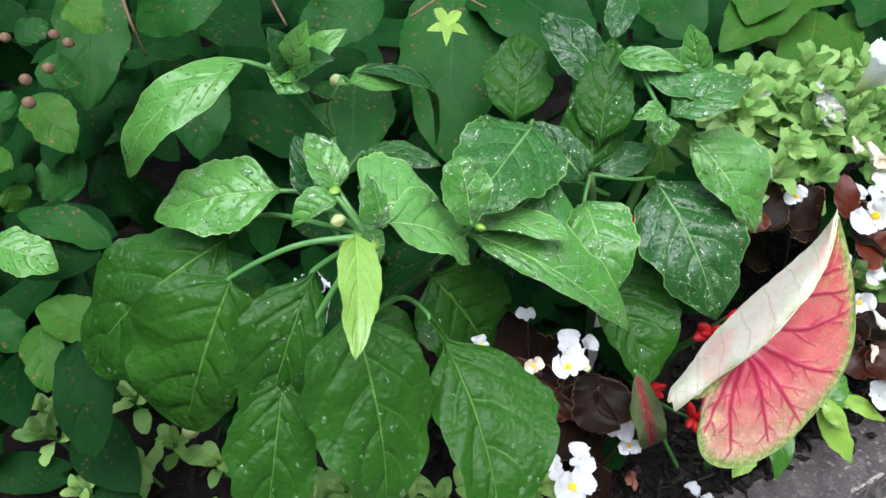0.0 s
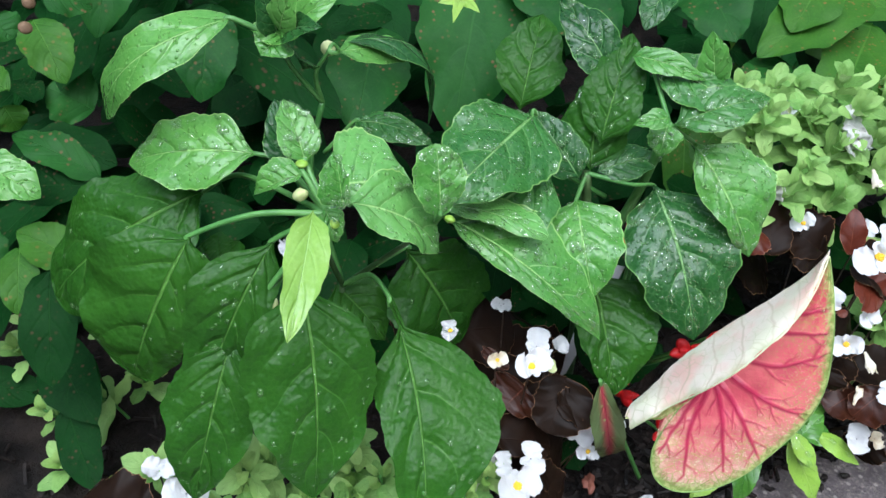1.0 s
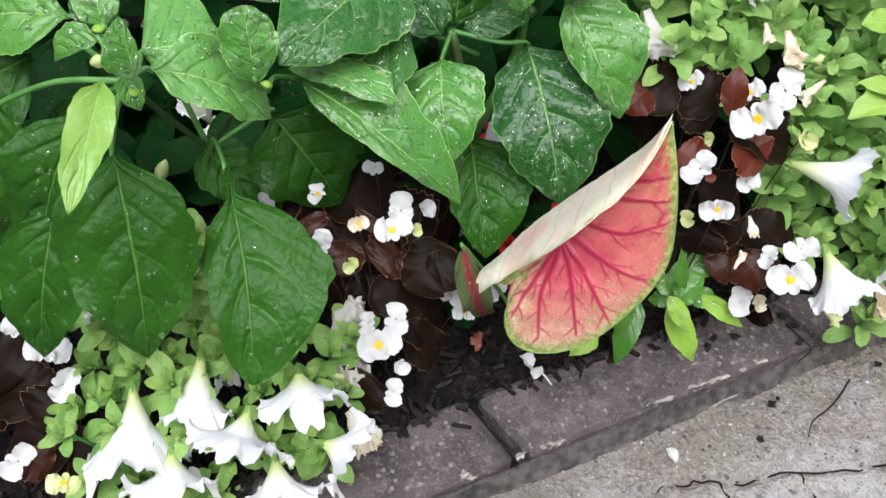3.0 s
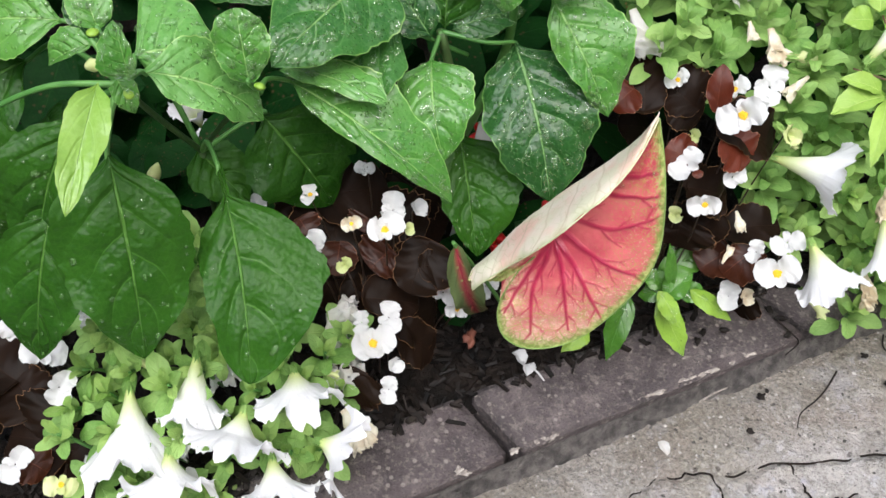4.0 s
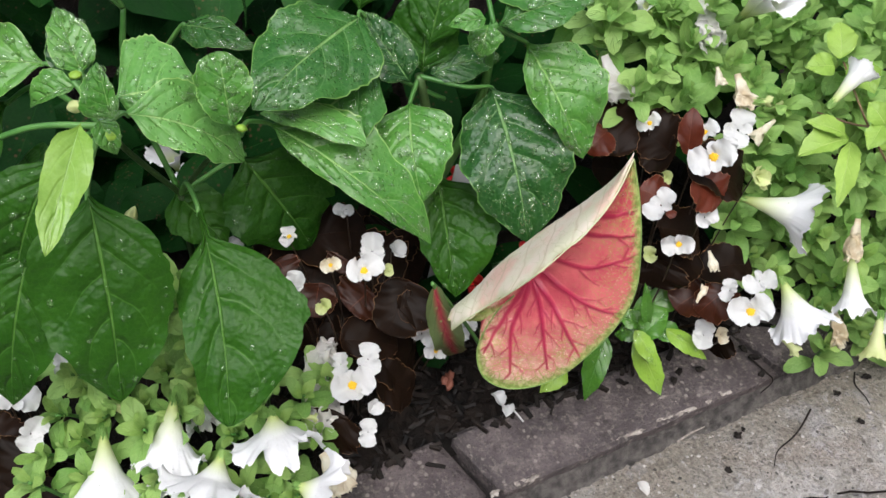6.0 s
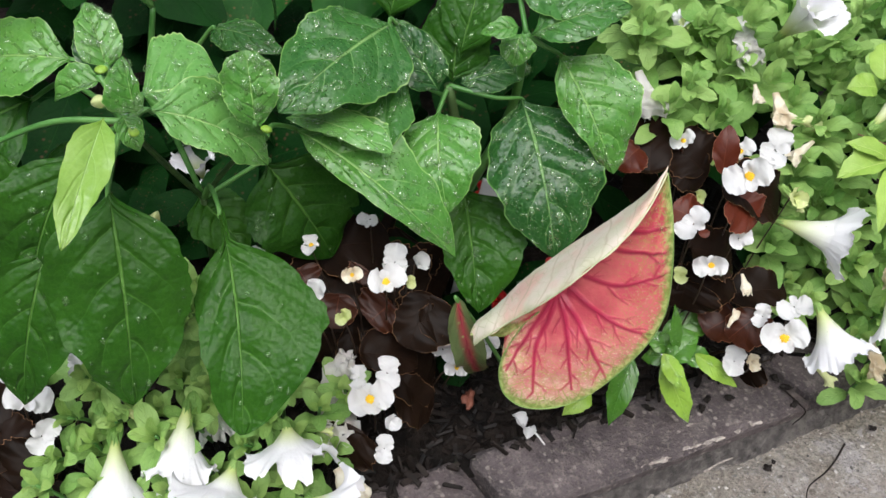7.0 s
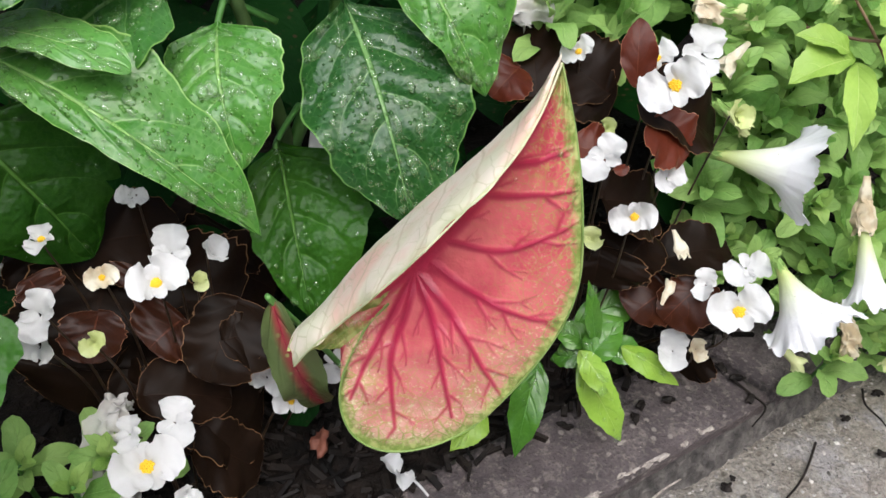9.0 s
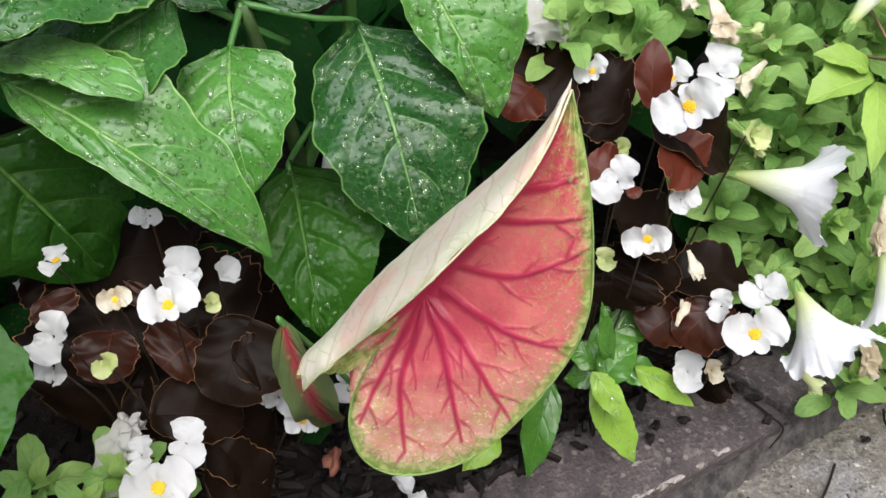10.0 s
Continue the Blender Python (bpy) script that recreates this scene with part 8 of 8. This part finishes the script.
shoot((0.486, 0.707, 0.278), (0.34, -0.28, 1.0), 0.029)
shoot((0.551, 0.739, 0.268), (0.22, -0.67, 1.0), 0.037)
shoot((0.371, 0.687, 0.278), (-0.05, -0.49, 1.0), 0.036)
shoot((0.234, 0.634, 0.291), (-0.32, -0.59, 1.0), 0.036)
shoot((0.293, 0.667, 0.280), (0.32, -0.31, 1.0), 0.033)
shoot((0.452, 0.670, 0.300), (0.17, -0.35, 1.0), 0.031)
shoot((0.262, 0.694, 0.261), (-0.33, -0.41, 1.0), 0.035)
shoot((0.422, 0.725, 0.264), (-0.02, -0.51, 1.0), 0.027)
shoot((0.354, 0.673, 0.286), (0.30, -0.62, 1.0), 0.028)
shoot((0.367, 0.721, 0.271), (-0.14, -0.77, 1.0), 0.030)
shoot((0.276, 0.670, 0.289), (-0.04, -0.46, 1.0), 0.035)
shoot((0.441, 0.679, 0.306), (-0.28, -0.55, 1.0), 0.034)
shoot((0.385, 0.684, 0.296), (-0.11, -0.71, 1.0), 0.027)
shoot((0.239, 0.631, 0.308), (0.00, -0.86, 1.0), 0.033)
shoot((0.487, 0.704, 0.299), (-0.33, -0.29, 1.0), 0.033)
shoot((0.496, 0.761, 0.271), (-0.22, -0.58, 1.0), 0.029)
shoot((0.339, 0.729, 0.271), (-0.04, -0.37, 1.0), 0.035)
shoot((0.285, 0.665, 0.300), (0.07, -0.45, 1.0), 0.032)
shoot((0.392, 0.693, 0.298), (-0.32, -0.28, 1.0), 0.027)
shoot((0.312, 0.657, 0.309), (0.18, -0.60, 1.0), 0.035)
shoot((0.435, 0.751, 0.274), (-0.18, -0.43, 1.0), 0.036)
shoot((0.226, 0.642, 0.310), (-0.16, -0.75, 1.0), 0.035)
shoot((0.560, 0.760, 0.287), (-0.03, -0.67, 1.0), 0.032)
shoot((0.533, 0.779, 0.275), (0.17, -0.94, 1.0), 0.037)
shoot((0.238, 0.725, 0.280), (-0.03, -0.95, 1.0), 0.032)
shoot((0.322, 0.714, 0.297), (-0.05, -0.70, 1.0), 0.032)
shoot((0.506, 0.754, 0.298), (-0.29, -0.49, 1.0), 0.030)
shoot((0.366, 0.722, 0.298), (0.14, -0.76, 1.0), 0.030)
shoot((0.466, 0.730, 0.307), (0.35, -0.37, 1.0), 0.033)
shoot((0.277, 0.707, 0.297), (-0.10, -0.85, 1.0), 0.033)
shoot((0.417, 0.746, 0.295), (-0.05, -0.38, 1.0), 0.026)
shoot((0.259, 0.695, 0.302), (0.06, -0.93, 1.0), 0.032)
shoot((0.520, 0.746, 0.310), (-0.07, -0.68, 1.0), 0.027)
shoot((0.406, 0.783, 0.280), (-0.15, -0.87, 1.0), 0.029)
shoot((0.362, 0.753, 0.291), (0.18, -0.77, 1.0), 0.035)
shoot((0.503, 0.778, 0.296), (-0.09, -0.25, 1.0), 0.027)
shoot((0.438, 0.732, 0.312), (0.03, -0.86, 1.0), 0.034)
shoot((0.304, 0.692, 0.317), (-0.24, -0.69, 1.0), 0.036)

far_shoots = part("foliage", mesh_of("foliage", *FAR_SHOOTS), PETUNIA_SHOOT, petunia_b, "pale green petunia foliage farther back", Matrix.Identity(4))
far_shoots["kind"] = "stuff"
made = []
while len(made) < 36:
    x, y = rnd.uniform(-0.10, 0.075), rnd.uniform(0.27, 0.405)
    n = x * KN.x + y * KN.y
    if n < 0.235 or any(math.hypot(x - a, y - b) < 0.017 for a, b in made):
        continue
    made.append((x, y))
    z = 0.06 + 0.06 * smooth((n - 0.22) / 0.08) + rnd.uniform(-0.015, 0.01)
    sprig(petunia_a, (x, y, z), (rnd.uniform(-0.3, 0.3), -0.5 + rnd.uniform(-0.3, 0.3), 1.0), rnd.uniform(0.022, 0.031), 8, 0.022)

petunia_c = thing("petunia", (-0.27, 0.46, 0.035), "petunia shoots with pale buds under the pepper leaves", "plant", "petunias")
made = []
while len(made) < 16:
    x, y = rnd.uniform(-0.36, -0.13), rnd.uniform(0.33, 0.54)
    if any(math.hypot(x - a, y - b) < 0.035 for a, b in made):
        continue
    made.append((x, y))
    sprig(petunia_c, (x, y, rnd.uniform(0.06, 0.1)), (rnd.uniform(-0.3, 0.3), -0.4, 1.0), rnd.uniform(0.024, 0.034), 8, 0.025)
bud(petunia_c, (-0.262, 0.462, 0.085), (-0.258, 0.452, 0.105), 0.012, CREAM, "flower_bud", "pale petunia bud")
bud(petunia_c, (-0.205, 0.470, 0.09), (-0.19, 0.455, 0.105), 0.013, CREAM, "flower_bud", "pale petunia bud")


def scatter(plant, kinds, count, xs, ys, zs, sizes, seed, lean=-0.5):
    r = random.Random(seed)
    for _ in range(count):
        at = Vector((r.uniform(*xs), r.uniform(*ys), r.uniform(*zs)))
        ang = r.uniform(0, 6.28)
        along = Vector((math.cos(ang), math.sin(ang) * 0.8 - 0.35, r.uniform(-1.0, 0.1)))
        nrm = Vector((r.uniform(-0.4, 0.4), lean + r.uniform(-0.3, 0.3), 1.0))
        ln = r.uniform(*sizes)
        part("leaf", r.choice(kinds), None, plant, "", frame_of(at, along, nrm) @ Matrix.Diagonal((ln, ln, ln, 1)))


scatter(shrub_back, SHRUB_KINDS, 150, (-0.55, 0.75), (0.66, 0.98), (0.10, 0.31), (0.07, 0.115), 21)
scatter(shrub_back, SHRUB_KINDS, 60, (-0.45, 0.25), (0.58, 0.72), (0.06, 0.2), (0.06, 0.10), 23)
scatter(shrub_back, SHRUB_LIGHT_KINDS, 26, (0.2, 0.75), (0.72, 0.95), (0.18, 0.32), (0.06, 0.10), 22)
# low filler under the peppers, its shade painted in by the dark leaf colour
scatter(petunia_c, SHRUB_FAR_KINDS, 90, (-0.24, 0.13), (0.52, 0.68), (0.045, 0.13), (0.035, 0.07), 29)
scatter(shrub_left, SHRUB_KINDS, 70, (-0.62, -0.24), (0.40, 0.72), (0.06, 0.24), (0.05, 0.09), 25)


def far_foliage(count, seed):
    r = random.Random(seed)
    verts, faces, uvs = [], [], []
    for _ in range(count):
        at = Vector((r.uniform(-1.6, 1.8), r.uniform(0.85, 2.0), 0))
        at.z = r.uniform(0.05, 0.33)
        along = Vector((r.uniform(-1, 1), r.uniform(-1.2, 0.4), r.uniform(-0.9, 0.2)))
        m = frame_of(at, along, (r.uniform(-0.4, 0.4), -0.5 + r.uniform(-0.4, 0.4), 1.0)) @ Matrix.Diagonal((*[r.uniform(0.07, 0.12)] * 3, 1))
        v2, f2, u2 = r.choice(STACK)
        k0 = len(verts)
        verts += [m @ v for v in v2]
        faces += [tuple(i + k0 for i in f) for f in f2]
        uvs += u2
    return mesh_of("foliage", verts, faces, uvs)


far_part = part("foliage", far_foliage(1500, 31), SHRUB_FAR_SHADED, shrub_back, "leaves deep in the shrub, coloured dark for shade", Matrix.Identity(4))
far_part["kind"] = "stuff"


# red salvia behind the pepper leaves
salvia = thing("salvia", (0.165, 0.60, 0.04), "red flowering salvia half hidden behind pepper leaves", "plant")
for k, at in enumerate(RED_AT):
    r = random.Random(k)
    for j in range(4):
        d = Vector((r.uniform(-1, 1), r.uniform(-1, 0.2), r.uniform(-0.5, 1))).normalized()
        bud(salvia, Vector(at), Vector(at) + d * r.uniform(0.012, 0.02), r.uniform(0.007, 0.011), RED, "petal", "bright red petal")
    stem(salvia, [(0.165, 0.60, 0.04), (0.6 * at[0] + 0.066, 0.6 * at[1] + 0.24, 0.6 * at[2] + 0.01), at], 0.002, 0.0012)


def plant_label():
    a, b = Vector(TAG_AT[0]), Vector(TAG_AT[1])
    bm = bmesh.new()
    bmesh.ops.create_cube(bm, size=1.0, matrix=Matrix.Diagonal((0.022, 0.0012, 0.14, 1)))
    for v in bm.verts:
        if v.co.z < 0:
            v.co.x *= 0.15
    bmesh.ops.bevel(bm, geom=bm.edges[:], offset=0.0004, segments=1, affect="EDGES")
    ob = new("plant_label", bm_mesh("plant_label", bm))
    ob.data.materials.append(LABEL)
    ob.matrix_world = Matrix.Translation((a + b) / 2 + Vector((-0.003, 0.008, -0.076))) @ pose(0, 0, 0, -8, 12, 10)
    tagged(ob, "white plastic plant label stuck in the soil", "plant label")


plant_label()

# fallen petals
for k, at in enumerate(FALLEN):
    v2, f2, u2 = petal_cup(0.017 if k else 0.013, 0.021 if k else 0.014, 0.5, 60 + k)
    if not k:
        v3, f3, u3 = petal_cup(0.014, 0.012, 0.6, 80)
        turn = pose(0.002, 0, 0.001, 14, 0, 150)
        f2, v2, u2 = f2 + [tuple(i + len(v2) for i in face) for face in f3], v2 + [turn @ v for v in v3], u2 + u3
    ob = new("fallen_petal", mesh_of("fallen_petal", v2, f2, u2))
    ob.data.materials.append(PETAL)
    ob.matrix_world = Matrix.Translation(at) @ pose(0, 0, 0.0, 25 if k else 8, 8, 40 + 77 * k)
    tagged(ob, "white petal fallen on the wet soil", "petal", "fallen petals")
v2, f2, u2 = petal_cup(0.009, 0.013, 0.2, 71)
ob = new("fallen_petal", mesh_of("fallen_petal", v2, f2, u2))
ob.data.materials.append(PETAL_GREY)
ob.matrix_world = Matrix.Translation(PATH_PETAL) @ pose(0, 0, 0, 2, 3, 30)
tagged(ob, "white petal fallen on the concrete path", "petal", "fallen petals")
stalk_at = Vector(FALLEN[0])
ob = new("flower_stalk", tube("flower_stalk", [stalk_at + Vector((0.004, 0, 0.004)), stalk_at + Vector((0.012, -0.006, 0.003)), stalk_at + Vector((0.018, -0.012, 0.002))], 0.0009, 0.0007))
ob.data.materials.append(PETAL)
tagged(ob, "thin white flower stalk lying at the kerb", "flower stalk")

# twigs, stones and scraps on the path
for k, pts in enumerate(STICKS):
    ob = new("twig", tube("twig", [Vector(p) + Vector((0.0012, -0.0008, 0.0)) * (-1) ** j for j, p in enumerate(pts)], 0.0009, 0.0005, 6, 5))
    ob.data.materials.append(MULCH)
    tagged(ob, "thin dark twig lying on the concrete path" if k < 2 else "dark twig lying over the kerb joint", "twig")
ob = new("chalk_scrap", tube("chalk_scrap", [CHALK[0], (Vector(CHALK[0]) + Vector(CHALK[1])) / 2 + Vector((0, 0.001, 0)), CHALK[1]], 0.0009, 0.0006, 6, 3))
ob.data.materials.append(MORTAR)
tagged(ob, "thin white straw lying along the kerb's foot", "straw")
for k, at in enumerate(PEBBLES):
    ob = new("pebble", blob_mesh("pebble", (0.005, 0.004, 0.003), 30 + k, lumps=1.2, sub=3))
    ob.data.materials.append(MULCH)
    ob.matrix_world = Matrix.Translation(at) @ pose(0, 0, 0, 0, 0, 50 * k) @ Matrix.Diagonal((*[1.0 + 0.3 * math.sin(k * 2.1)] * 3, 1))
    tagged(ob, "small dark bark crumb on the concrete path", "pebble")
for k, at in enumerate(BLACK_CHIPS):
    ob = new("bark_chip", blob_mesh("bark_chip", (0.008, 0.0045, 0.004), 50 + k, lumps=0.9, sub=3))
    ob.data.materials.append(MULCH)
    ob.matrix_world = Matrix.Translation(at) @ pose(0, 0, 0, 0, 10, 63 * k)
    tagged(ob, "black bark chip lying on the kerb", "bark chip")
ob = new("bark_chip", blob_mesh("bark_chip", (0.008, 0.014, 0.006), 91, lumps=1.2, sub=3))
ob.data.materials.append(CHIP_RED)
ob.matrix_world = Matrix.Translation(RED_CHIP)
tagged(ob, "reddish bark chip on the black mulch", "bark chip")
